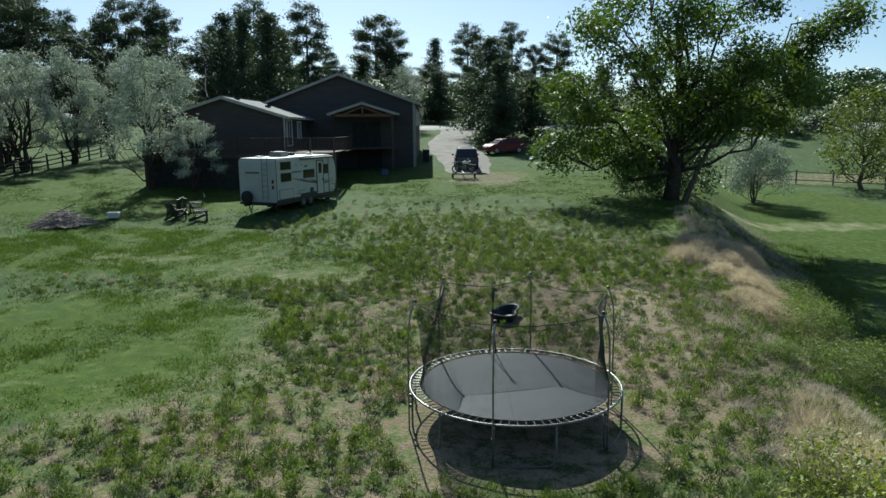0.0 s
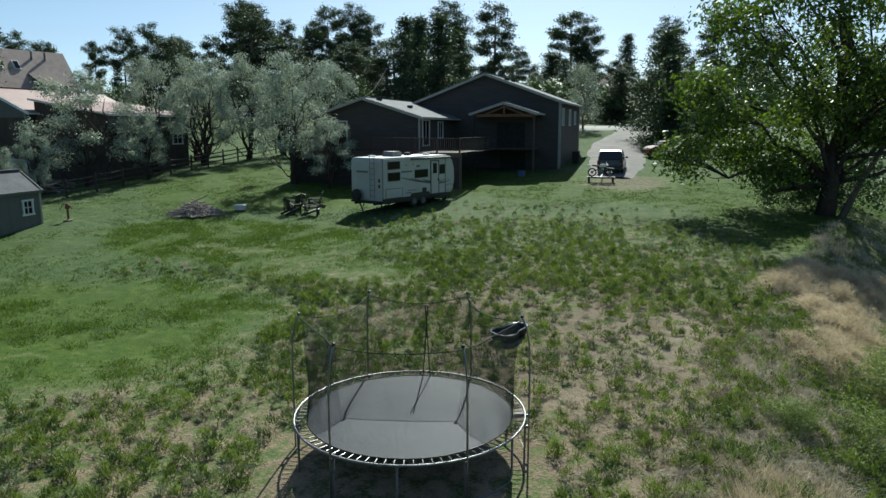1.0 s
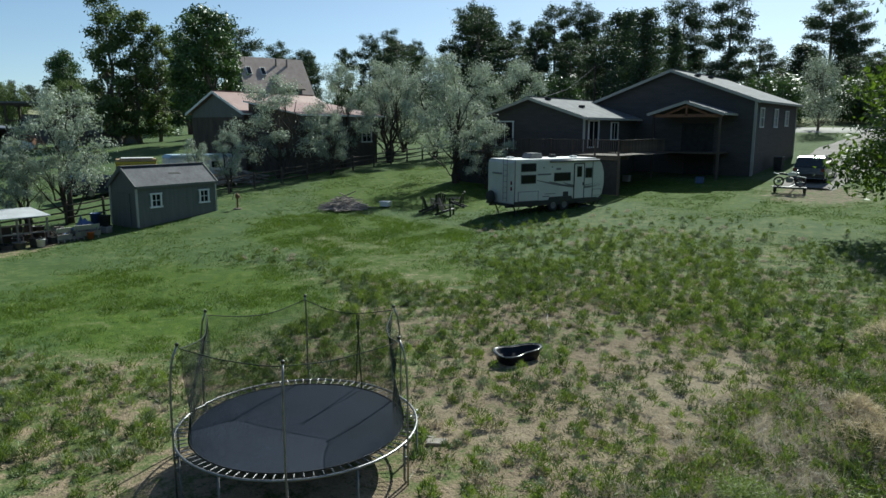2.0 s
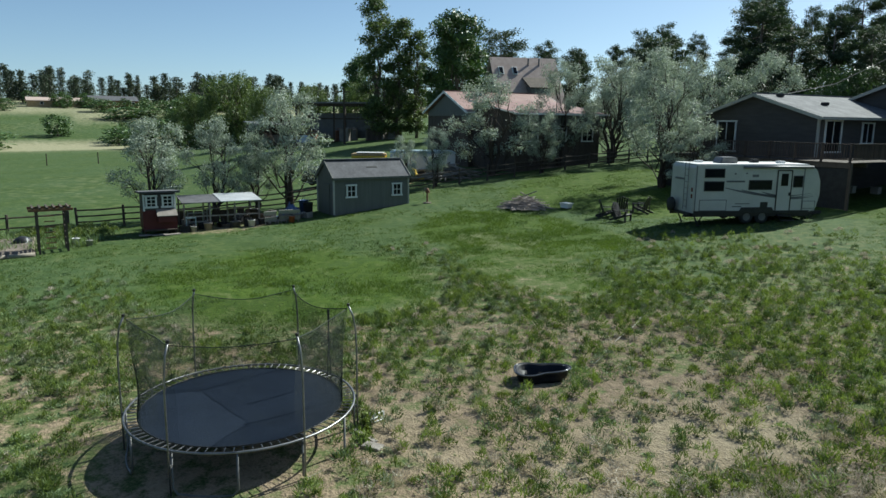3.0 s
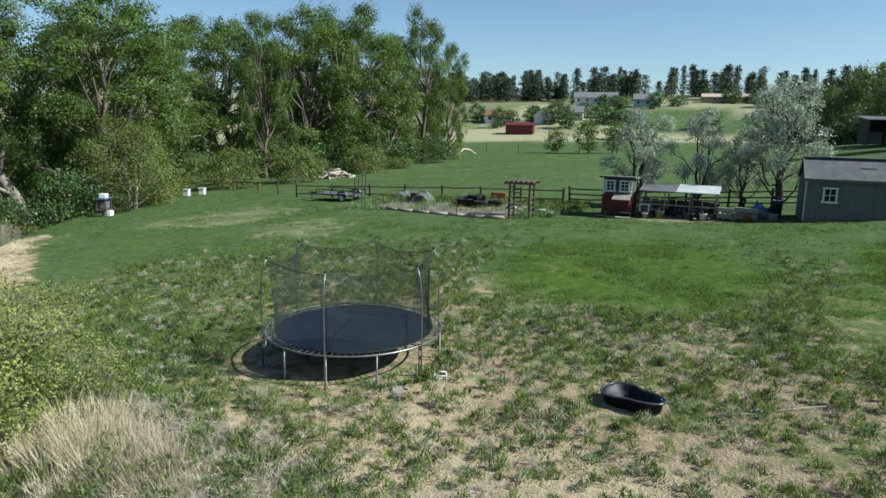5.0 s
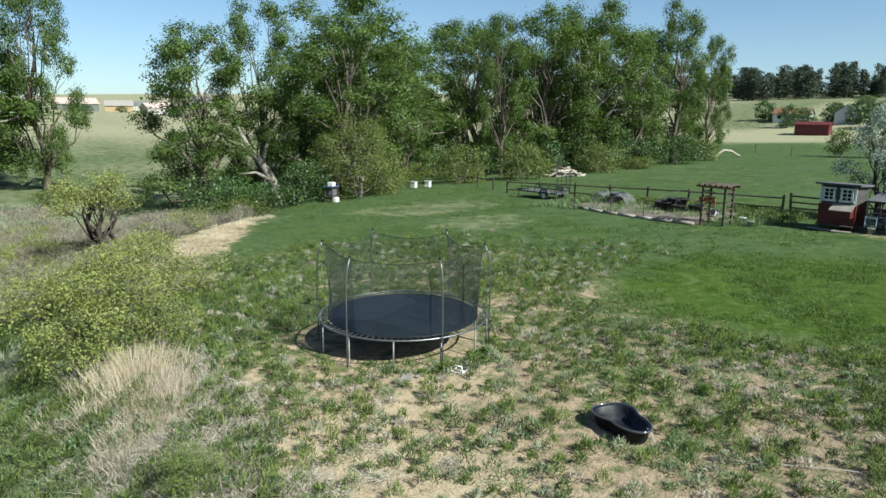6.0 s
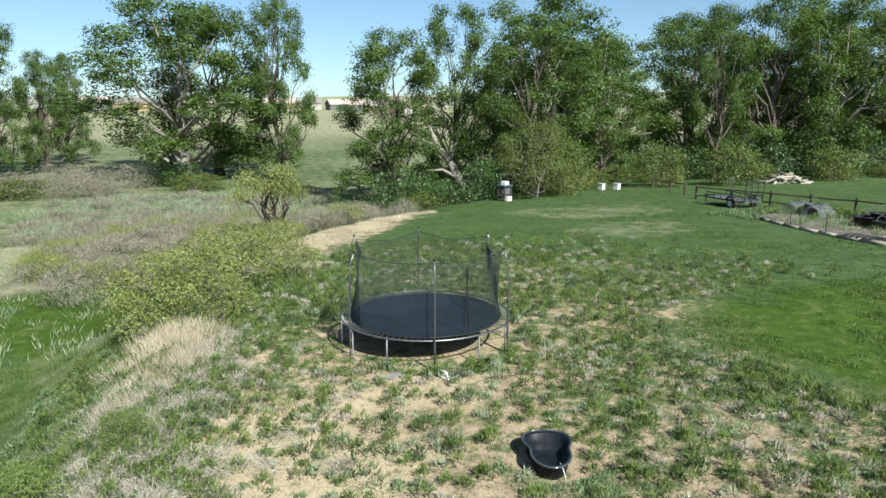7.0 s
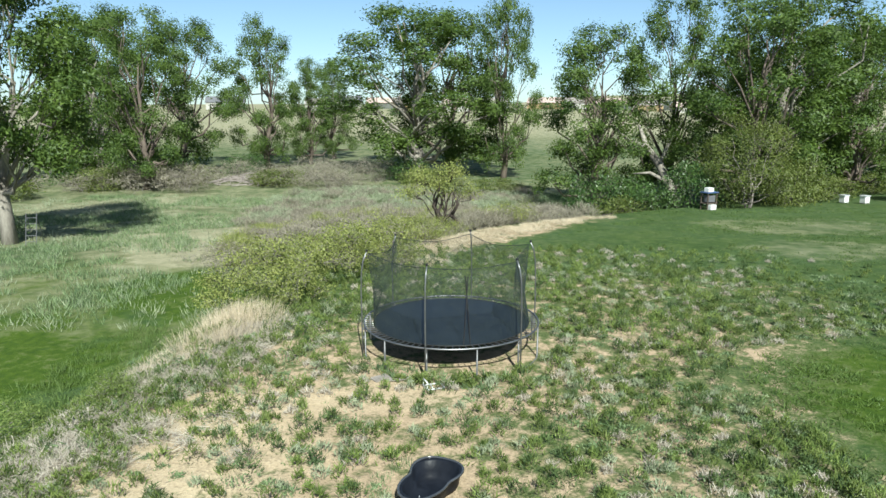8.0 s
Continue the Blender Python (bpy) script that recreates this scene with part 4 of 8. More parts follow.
# bushes by the creek
bushes = [broadleaf("willow_bush", "yellow-green willow bush with bare grey twigs on the creek bank", "bush", 121 + i, 2.2, 1.7, "yellow_leaf", "dark_bark" if i == 1 else "dead_twig", 2500, 0.105, stems=6, clump=0.25, girth=0.016, low=0.36, boughs=10, bough=0.34, per_bough=11, twigs=1.0, group="bank bushes") for i in range(3)]
plant(bushes, [(6.5, 8.0, 0, 0.8, 0.9, 0), (7.9, 7.6, 1, 0.85, 0.95, 50), (5.2, 5.6, 2, 0.85, 0.85, 100), (6.9, 4.8, 0, 0.75, 0.95, 170), (6.3, 9.9, 2, 0.6, 0.65, 60), (5.6, 3.2, 1, 0.75, 0.9, 300), (3.4, 5.0, 0, 0.6, 0.8, 130), (4.0, 2.4, 2, 0.85, 0.9, 20), (8.4, 10.0, 1, 0.7, 0.8, 10), (2.6, -1.5, 0, 0.6, 0.7, 40), (7.4, 1.4, 2, 0.6, 0.9, 260), (-2.5, -9.5, 0, 0.6, 0.8, 190)])
green_bush = [broadleaf("bank_bush", "bright green feathery bush on the creek bank", "bush", 161 + i, 1.9, 1.3, "fresh_tuft", "dead_twig", 6500, 0.1, stems=7, clump=0.2, girth=0.012, low=0.08, boughs=16, per_bough=9, narrow=0.3) for i in range(2)]
plant(green_bush, [(11.4, 20.6, 1, 0.75, 0.9, 80), (12.2, 22.6, 0, 0.7, 0.9, 300), (10.6, 17.9, 0, 0.55, 0.8, 20), (12.9, 25.0, 1, 0.6, 0.9, 150), (12.9, 19.6, 0, 0.8, 1.0, 220), (8.6, 17.0, 1, 0.35, 0.5, 60)])
# grey leafless brush, thinly greened, in the hollow of the meadow
brush = [broadleaf("brush", "grey-twigged low brush with a few dull green leaves in the meadow", "bush", 151 + i, 1.8, 1.7, "brush_leaf", "dead_twig", 1900, 0.17, stems=7, clump=0.24, girth=0.016, low=0.2, boughs=13, per_bough=9, twigs=0.3, narrow=0.16, group="meadow brush") for i in range(3)]
rng_b, rows_b = np.random.default_rng(19), []
while len(rows_b) < 16:
    x, y = rng_b.uniform(-7, 13), rng_b.uniform(-21, 1)
    if x > float(along(y, EDGE)) + 0.8 and math.hypot(x - 1.8, y + 10.8) > 4.5:
        rows_b.append((x, y, len(rows_b) % 3, rng_b.uniform(0.45, 1.0), rng_b.uniform(0.8, 1.5), rng_b.uniform(0, 360)))
for i in range(26):
    rows_b.append((rng_b.uniform(8, 50), rng_b.uniform(-52, -40), i % 3, rng_b.uniform(0.8, 1.6), rng_b.uniform(1.2, 2.2), rng_b.uniform(0, 360)))
plant(brush, rows_b)
shrubs = [broadleaf("creek_shrub", "olive-green shrub at the foot of the cottonwoods", "bush", 131 + i, 3.0, 2.6, "willow_leaf" if i < 2 else "dark_leaf", "dead_twig", 4000, 0.2, stems=5, clump=0.34, girth=0.014, low=0.06, boughs=16, twigs=0.5, group="creek shrubs") for i in range(4)]
plant(shrubs, [(-23.4, -19.0, 0, 1.0, 0.7, 0), (-16.2, -19.2, 2, 1.1, 0.8, 70), (-14.2, -21.0, 3, 0.9, 0.8, 140), (-12.6, -22, 0, 0.6, 1.0, 120), (-24.5, -20.5, 1, 1.1, 0.9, 30), (-42, -33, 2, 1.1, 1.3, 150), (-47, -30, 3, 1.1, 1.2, 260), (-53, -26, 2, 1.3, 1.3, 310), (-60, -24, 3, 1.4, 1.4, 45), (-66, -22, 2, 1.2, 1.3, 95), (-37, -31, 1, 0.6, 0.9, 185), (-29, -33, 2, 1.1, 1.2, 235), (-75, -20, 3, 1.2, 1.4, 285), (-10.5, -24.5, 3, 1.1, 0.9, 15), (-13.5, -26, 2, 1.0, 0.9, 75), (-22, -27, 3, 1.3, 1.0, 135), (-50, -23.5, 1, 0.5, 0.7, 195), (-57, -20.5, 0, 0.45, 0.7, 255), (-63, -18.5, 1, 0.45, 0.8, 315), (6, -52, 2, 0.8, 1.1, 48), (36, -56, 3, 0.9, 1.2, 84), (27, -60, 2, 0.8, 1.1, 23), (43, -49, 2, 0.9, 1.3, 61), (31, -13.8, 3, 0.5, 0.8, 5), (-40.5, -27, 0, 0.5, 1.0, 15), (20, -47, 0, 0.6, 1.2, 105), (31, -48, 1, 0.7, 1.3, 145), (38, -44, 0, 0.8, 1.2, 25), (4, -47, 0, 0.55, 1.1, 225), (-4, -40, 1, 0.5, 1.0, 275), (44, -36, 1, 0.8, 1.3, 355), (-83, -21, 0, 1.0, 1.2, 12), (-36, -22, 0, 1.25, 1.0, 40), (-42.5, -19.8, 0, 1.2, 1.1, 220), (-29.8, -24.8, 0, 0.6, 0.8, 280), (-27.0, -22.6, 1, 0.7, 0.8, 20), (-55, -19.0, 0, 1.1, 1.0, 70), (15.5, 44.8, 2, 1.1, 1.0, 60), (12.6, 44.0, 3, 0.8, 0.6, 160)])
tall_willow = broadleaf("willow_bush", "tall airy yellow-green willow above the tool stand", "bush", 137, 6.4, 3.1, "willow_leaf", "dead_twig", 13000, 0.14, stems=5, clump=0.36, girth=0.02, low=0.14, boughs=20, bough=0.36, per_bough=11)
plant([tall_willow], [(-20.0, -17.6, 0, 1.0, 1.0, 0)])
CROOKED = [(-1.3, 0.2, 3.5, 0.75), (0.0, 0.4, 4.2, 0.85), (1.2, -0.3, 3.8, 0.8), (0.5, 0.9, 3.4, 0.7), (-0.6, -0.8, 3.5, 0.7), (2.0, 0.2, 3.3, 0.6), (-2.0, 0.3, 3.0, 0.6), (0.9, -1.0, 4.3, 0.6), (-0.4, 0.9, 4.6, 0.55)]
small_tree = broadleaf("creek_tree", "small crooked tree with a dark twisted trunk and thin yellow-green crown", "tree", 141, 5.0, 2.7, "yellow_leaf", "dark_bark", 5200, 0.115, stems=3, clump=0.3, girth=0.05, per_bough=18, twigs=1.0, split=0.2, places=CROOKED)
for line_, radii in (([(0.7, 0.0, -0.2), (0.5, 0.1, 0.9), (0.0, 0.2, 1.6), (-0.8, 0.1, 1.7), (-1.4, 0.0, 1.1), (-1.6, -0.1, 0.1)], [0.2, 0.17, 0.16, 0.14, 0.11, 0.08]), ([(0.0, 0.2, 1.6), (0.3, -0.2, 2.3), (-0.2, -0.4, 3.0), (0.1, -0.2, 3.9)], [0.15, 0.12, 0.09, 0.04]), ([(-0.8, 0.1, 1.7), (-1.0, 0.5, 2.4), (-0.7, 0.4, 3.2)], [0.12, 0.09, 0.04])):
    part("bough", Shape().tube(line_, radii, 7), "dark_bark", small_tree, "dark bent bough", smooth_faces=True)
plant([small_tree], [(1.8, -10.8, 0, 1.0, 1.0, 30)])

# ---- the trampoline ----
TX, TY = 1.48, 13.85


def ring_points(r, z, n=48, x=0.0, y=0.0):
    return [(x + r * math.cos(2 * math.pi * i / n), y + r * math.sin(2 * math.pi * i / n), z) for i in range(n)]


def build_trampoline():
    ob = thing("trampoline", "round black trampoline with steel rim, springs and sagging net enclosure", "trampoline", TX, TY, 0.2)
    part("rim", Shape().tube(ring_points(2.2, 0.77), 0.023, 8, closed=True), "steel", ob, "galvanised steel tube ring", smooth_faces=True)
    s = Shape()
    profile = [(1.955 * k / 10, 0.765 - 0.05 * (1 - (k / 10) ** 2)) for k in range(1, 11)]
    vs = [(0, 0, 0.715)] + [(r * math.cos(2 * math.pi * j / 48), r * math.sin(2 * math.pi * j / 48), z) for r, z in profile for j in range(48)]
    fs = [(0, 1 + j, 1 + (j + 1) % 48) for j in range(48)]
    fs += [(1 + k * 48 + j, 1 + (k + 1) * 48 + j, 1 + (k + 1) * 48 + (j + 1) % 48, 1 + k * 48 + (j + 1) % 48) for k in range(9) for j in range(48)]
    mat_part = part("mat", s.add(vs, fs), "mat", ob, "taut black woven jumping mat", smooth_faces=True)
    part("hem", Shape().tube(ring_points(1.955, 0.768), [0.012] * 48, 5, closed=True), "black", mat_part, smooth_faces=True)
    spring = None
    for i in range(84):
        if spring is None:
            s = Shape()
            s.tube([(1.96, 0, 0.765), (2.0, 0, 0.767)], 0.006, 4)
            s.tube([(1.995, 0, 0.767), (2.14, 0, 0.772)], 0.011, 6)
            s.tube([(2.135, 0, 0.772), (2.2, 0, 0.79)], 0.006, 4)
            spring = part("spring", s, "steel", ob)
        else:
            c = spring.copy()
            scene.collection.objects.link(c)
            c.matrix_basis = pose(0, 0, 0, 0, 0, i * 360 / 84)
    tops = []
    for k in range(6):
        a = radians(14.4 + 60 * k)
        ca, sa = math.cos(a), math.sin(a)
        rr = ((2.27, -0.1), (2.27, 0.75), (2.27, 1.7), (2.25, 2.15), (2.2, 2.45), (2.11, 2.66))
        part("pole", Shape().tube([(r * ca, r * sa, z) for r, z in rr], 0.018, 8), "steel", ob, "galvanised enclosure pole", smooth_faces=True)
        part("cap", Shape().lathe([(0.0, 0.0), (0.03, 0.005), (0.032, 0.05), (0.0, 0.065)], 8, 2.11 * ca, 2.11 * sa, 2.65), "black", ob)
        for cz in (0.5, 0.72):
            part("clamp", Shape().box(2.245 * ca, 2.245 * sa, cz, 0.05, 0.05, 0.06, Matrix.Rotation(a, 3, "Z")), "dull_steel", ob, bevel=0.005)
        b = a + radians(30)
        cb, sb = math.cos(b), math.sin(b)
        foot = [(2.2 * math.cos(a + radians(30) * f), 2.2 * math.sin(a + radians(30) * f), -0.02) for f in (0.08, 0.3, 0.5, 0.7, 0.92)]
        part("leg", Shape().tube([(2.2 * ca, 2.2 * sa, 0.75), (2.2 * ca, 2.2 * sa, 0.08), *foot, (2.2 * cb, 2.2 * sb, 0.08), (2.2 * cb, 2.2 * sb, 0.75)], 0.022, 7), "dull_steel", ob, "galvanised U-shaped leg", smooth_faces=True)
        tops.append(a)
    # the net hangs from the pole tops in sagging swags, knotted from thin strands
    def net_point(a, h):
        f = (a / (2 * math.pi) * 6) % 1
        swag = 4 * f * (1 - f)
        z = 0.77 + (1.83 - 0.13 * swag) * h
        chord = math.cos(math.pi / 6) / math.cos((f - 0.5) * math.pi / 3)
        r = (1.97 - 0.06 * math.sin(h * math.pi) * (1 - 0.4 * swag)) * (1 - h) + 2.08 * (chord * 0.92 + 0.08 * (1 - swag)) * h + 0.01 * math.sin(a * 11 + h * 9)
        return (r * math.cos(a + tops[0]), r * math.sin(a + tops[0]), z)
    s = Shape()
    strands, courses = 640, 88
    for i in range(strands):
        s.tube([net_point(2 * math.pi * i / strands, l / 7) for l in range(8)], 0.0015, 3)
    for l in range(1, courses):
        s.tube([net_point(2 * math.pi * i / 72, l / courses) for i in range(72)], 0.0015, 3, closed=True)
    edge = [net_point(2 * math.pi * i / 72, 1.0) for i in range(72)]
    net = part("net", s, "net", ob, "see-through dark safety netting")
    part("rope", Shape().tube(edge, 0.009, 5, closed=True), "net", net, smooth_faces=True)
    for g, lean in ((1.7, 0.05), (1.78, -0.06)):
        line = [(1.94 * math.cos(g + lean * h), 1.94 * math.sin(g + lean * h), 0.78 + 1.6 * h) for h in (0, 0.2, 0.4, 0.6, 0.8, 1)]
        part("strap", Shape().tube(line, 0.014, 4), "black", net, "black strap beside the net's entrance")


build_trampoline()


def build_tub():
    """A black preformed pond liner with a kidney outline, a lip and an inner shelf."""
    ob = thing("pond_liner", "black plastic kidney-shaped pond liner standing empty in the weeds", "pond liner", 1.92, 20.85)
    ob.matrix_basis = pose(1.92, 20.85, float(height(1.92, 20.85)) + 0.01, 0, -1, 66)
    n = 40
    s = Shape()
    rings = [(0.84, 0.0), (0.9, 0.1), (0.95, 0.36), (1.02, 0.365), (1.03, 0.4), (0.93, 0.41), (0.88, 0.38), (0.84, 0.22), (0.7, 0.2), (0.66, 0.05), (0.2, 0.04)]
    vs = []
    for k, h in rings:
        for j in range(n):
            a = 2 * math.pi * j / n
            r = 1 + 0.17 * math.cos(2 * a) - 0.2 * math.exp(-((a - 1.5) / 0.5) ** 2) - 0.14 * math.exp(-((a - 4.9) / 0.5) ** 2) + 0.09 * math.cos(3 * a + 0.4) + 0.03 * math.cos(5 * a)
            vs.append((0.58 * r * k * math.cos(a), 0.5 * r * k * math.sin(a), 0.66 * h + (0.012 * math.cos(a) + 0.02 * math.cos(2 * a + 1)) * (h > 0.2)))
    fs = [(i * n + j, i * n + (j + 1) % n, (i + 1) * n + (j + 1) % n, (i + 1) * n + j) for i in range(len(rings) - 1) for j in range(n)]
    fs += [tuple(reversed(range(n))), tuple(range((len(rings) - 1) * n, len(rings) * n))]
    body = part("basin", s.add(vs, fs), "liner", ob, smooth_faces=True)
    lip = []
    for j in range(n):
        a = 2 * math.pi * j / n
        r = 1.02 * (1 + 0.17 * math.cos(2 * a) - 0.2 * math.exp(-((a - 1.5) / 0.5) ** 2) - 0.14 * math.exp(-((a - 4.9) / 0.5) ** 2) + 0.09 * math.cos(3 * a + 0.4) + 0.03 * math.cos(5 * a))
        lip.append((0.58 * r * math.cos(a), 0.5 * r * math.sin(a), 0.66 * 0.405 + 0.012 * math.cos(a) + 0.012 * math.cos(2 * a + 1)))
    part("lip", Shape().tube(lip, 0.022, 6, closed=True), "liner_lip", body, "glossy rolled rim, greyed for its highlight", smooth_faces=True)
    part("hose", Shape().tube([(0.6, 0.1, 0.29), (0.67, 0.13, 0.27), (0.73, 0.17, 0.13), (0.76, 0.2, 0.02)], 0.007, 5), "white", body, "short pale hose over the lip", smooth_faces=True)


build_tub()


def build_crate():
    ob = thing("wire_frame", "small white tube frame lying beside the trampoline", "frame", 1.9, 16.45, yaw=20)
    for k, (a, b) in enumerate((((-0.2, -0.14, 0.03), (0.2, -0.14, 0.03)), ((-0.2, 0.14, 0.03), (0.2, 0.14, 0.03)), ((-0.2, -0.14, 0.03), (-0.2, 0.14, 0.03)), ((0.2, -0.14, 0.03), (0.2, 0.14, 0.03)), ((0.05, -0.14, 0.03), (0.05, 0.14, 0.03)), ((0.2, -0.14, 0.03), (0.2, -0.14, 0.2)), ((0.2, 0.14, 0.03), (0.2, 0.14, 0.2)), ((0.2, -0.14, 0.2), (0.2, 0.14, 0.2)))):
        part("rod", Shape().tube([a, b], 0.016, 6), "white", ob, smooth_faces=True)
    slab = thing("flat_stone", "pale flat stone lying among weeds at the trampoline's foot", "stone", 3.1, 15.95, yaw=35)
    part("body", Shape().prism([(-0.22, 0.0), (0.2, 0.0), (0.22, 0.045), (0.17, 0.06), (-0.19, 0.055)], -0.13, 0.12), "wood_grey", slab, bevel=0.012)
    board = thing("board", "thin weathered board lying in the weeds", "board", 2.6, 16.0, yaw=12)
    part("plank", Shape().box(0, 0, 0.03, 0.75, 0.1, 0.025), "wood_grey", board, bevel=0.004)
    hose = thing("garden_hose", "thin pale hose lying across the grass", "hose", 0.8, 24.6)
    pts = []
    for k in range(15):
        x = 1.95 - 3.3 * k / 14 + 0.03 * math.sin(k * 1.1)
        y = 22.5 + 5.8 * k / 14 + 0.03 * math.cos(k * 0.9)
        pts.append((x - 0.8, y - 24.6, float(height(x, y) - height(0.8, 24.6)) + 0.06))
    part("tube", Shape().tube(pts, 0.009, 5), "cream", hose, smooth_faces=True)


build_crate()

# ---- the house, its deck and porch ----
def window(parent, x, y, z, w, h, face, name="window", bars=1, cross=1):
    """A framed window set on a wall; face: the way it looks, as degrees about z (0 looks to -y)."""
    turn = Matrix.Rotation(radians(face), 3, "Z")

    def at(u, d, v):
        p = turn @ Vector((u, d, v))
        return (x + p.x, y + p.y, z + p.z)
    s = Shape()
    for u, v, su, sv in ((0, h / 2, w + 0.16, 0.09), (0, -h / 2, w + 0.2, 0.1), (-w / 2, 0, 0.09, h), (w / 2, 0, 0.09, h)):
        s.box(*at(u, -0.03, v), su, 0.09, sv, turn)
    ob = part(name, Shape().box(*at(0, 0.0, 0), w - 0.06, 0.02, h - 0.06, turn), "glass", parent, "dark reflecting glass in a white frame")
    part("window_frame", s, "white", ob, "white painted frame")
    for k in range(1, bars + 1):
        part("muntin", Shape().box(*at(-w / 2 + w * k / (bars + 1), -0.02, 0), 0.035, 0.05, h, turn), "white", ob)
    for k in range(1, cross + 1):
        part("muntin", Shape().box(*at(0, -0.022, -h / 2 + h * k / (cross + 1)), w, 0.05, 0.035, turn), "white", ob)
    return ob


def gable_roof(parent, x0, x1, y0, y1, eave, ridge, along_axis="y", over=0.45, thick=0.16, material="shingle", name="roof", trim="cream"):
    """Two slopes with overhangs, fascia boards and a ridge; the ridge runs along y, or along x."""
    def put(s, u, v, w):
        return (u, v, w) if along_axis == "y" else (v, u, w)
    a0, a1, b0, b1 = (x0, x1, y0, y1) if along_axis == "y" else (y0, y1, x0, x1)
    mid = (a0 + a1) / 2
    pitch = (ridge - eave) / (mid - a0)
    lo = eave - over * pitch
    roofs = []
    for sign, edge in ((-1, a0 - over), (1, a1 + over)):
        s = Shape()
        vs = []
        for v in (b0 - over, b1 + over):
            for u, w in ((edge, lo), (mid, ridge), (mid, ridge + thick), (edge, lo + thick)):
                vs.append(put(s, u, v, w))
        s.add(vs, [(0, 1, 2, 3), (7, 6, 5, 4), (0, 4, 5, 1), (1, 5, 6, 2), (2, 6, 7, 3), (3, 7, 4, 0)])
        roofs.append(part(name, s, material, parent))
    for v in (b0 - over - 0.02, b1 + over + 0.02):
        s = Shape()
        for edge in (a0 - over, a1 + over):
            s.beam(put(s, edge, v, lo + 0.04), put(s, mid, v, ridge + 0.04), 0.05, 0.2)
        part("rake_board", s, trim, parent)
    for edge in (a0 - over - 0.04, a1 + over + 0.04):
        s = Shape()
        s.beam(put(s, edge, b0 - over, lo + 0.06), put(s, edge, b1 + over, lo + 0.06), 0.09, 0.14)
        part("gutter", s, trim, parent)
    s = Shape()
    s.beam(put(s, mid, b0 - over, ridge + thick + 0.02), put(s, mid, b1 + over, ridge + thick + 0.02), 0.3, 0.05)
    part("ridge_cap", s, material, parent)
    return roofs


def gable_wall(parent, x0, x1, y0, y1, base, eave, ridge, material, along_axis="y"):
    """A closed block of walls with two gables."""
    s = Shape()
    if along_axis == "y":
        mid = (x0 + x1) / 2
        s.prism([(x0, base), (x1, base), (x1, eave), (mid, ridge - 0.02), (x0, eave)], y0, y1, "y")
    else:
        mid = (y0 + y1) / 2
        s.prism([(y0, base), (y1, base), (y1, eave), (mid, ridge - 0.02), (y0, eave)], x0, x1, "x")
    return part("wall", s, material, parent)


def lap_boards(parent, a, b, z0, z1, step=0.22, out=(0, -1), material="siding"):
    """Horizontal lap siding along a wall from a to b."""
    s = Shape()
    z = z0
    ox, oy = out
    while z < z1:
        for h, d0, d1 in ((step * 0.98, 0.03, 0.012),):
            s.add([(a[0] + ox * d0, a[1] + oy * d0, z), (b[0] + ox * d0, b[1] + oy * d0, z), (b[0] + ox * d1, b[1] + oy * d1, z + h), (a[0] + ox * d1, a[1] + oy * d1, z + h), (a[0], a[1], z), (b[0], b[1], z)], [(0, 1, 2, 3), (4, 5, 1, 0)])
        z += step
    return part("siding", s, material, parent)


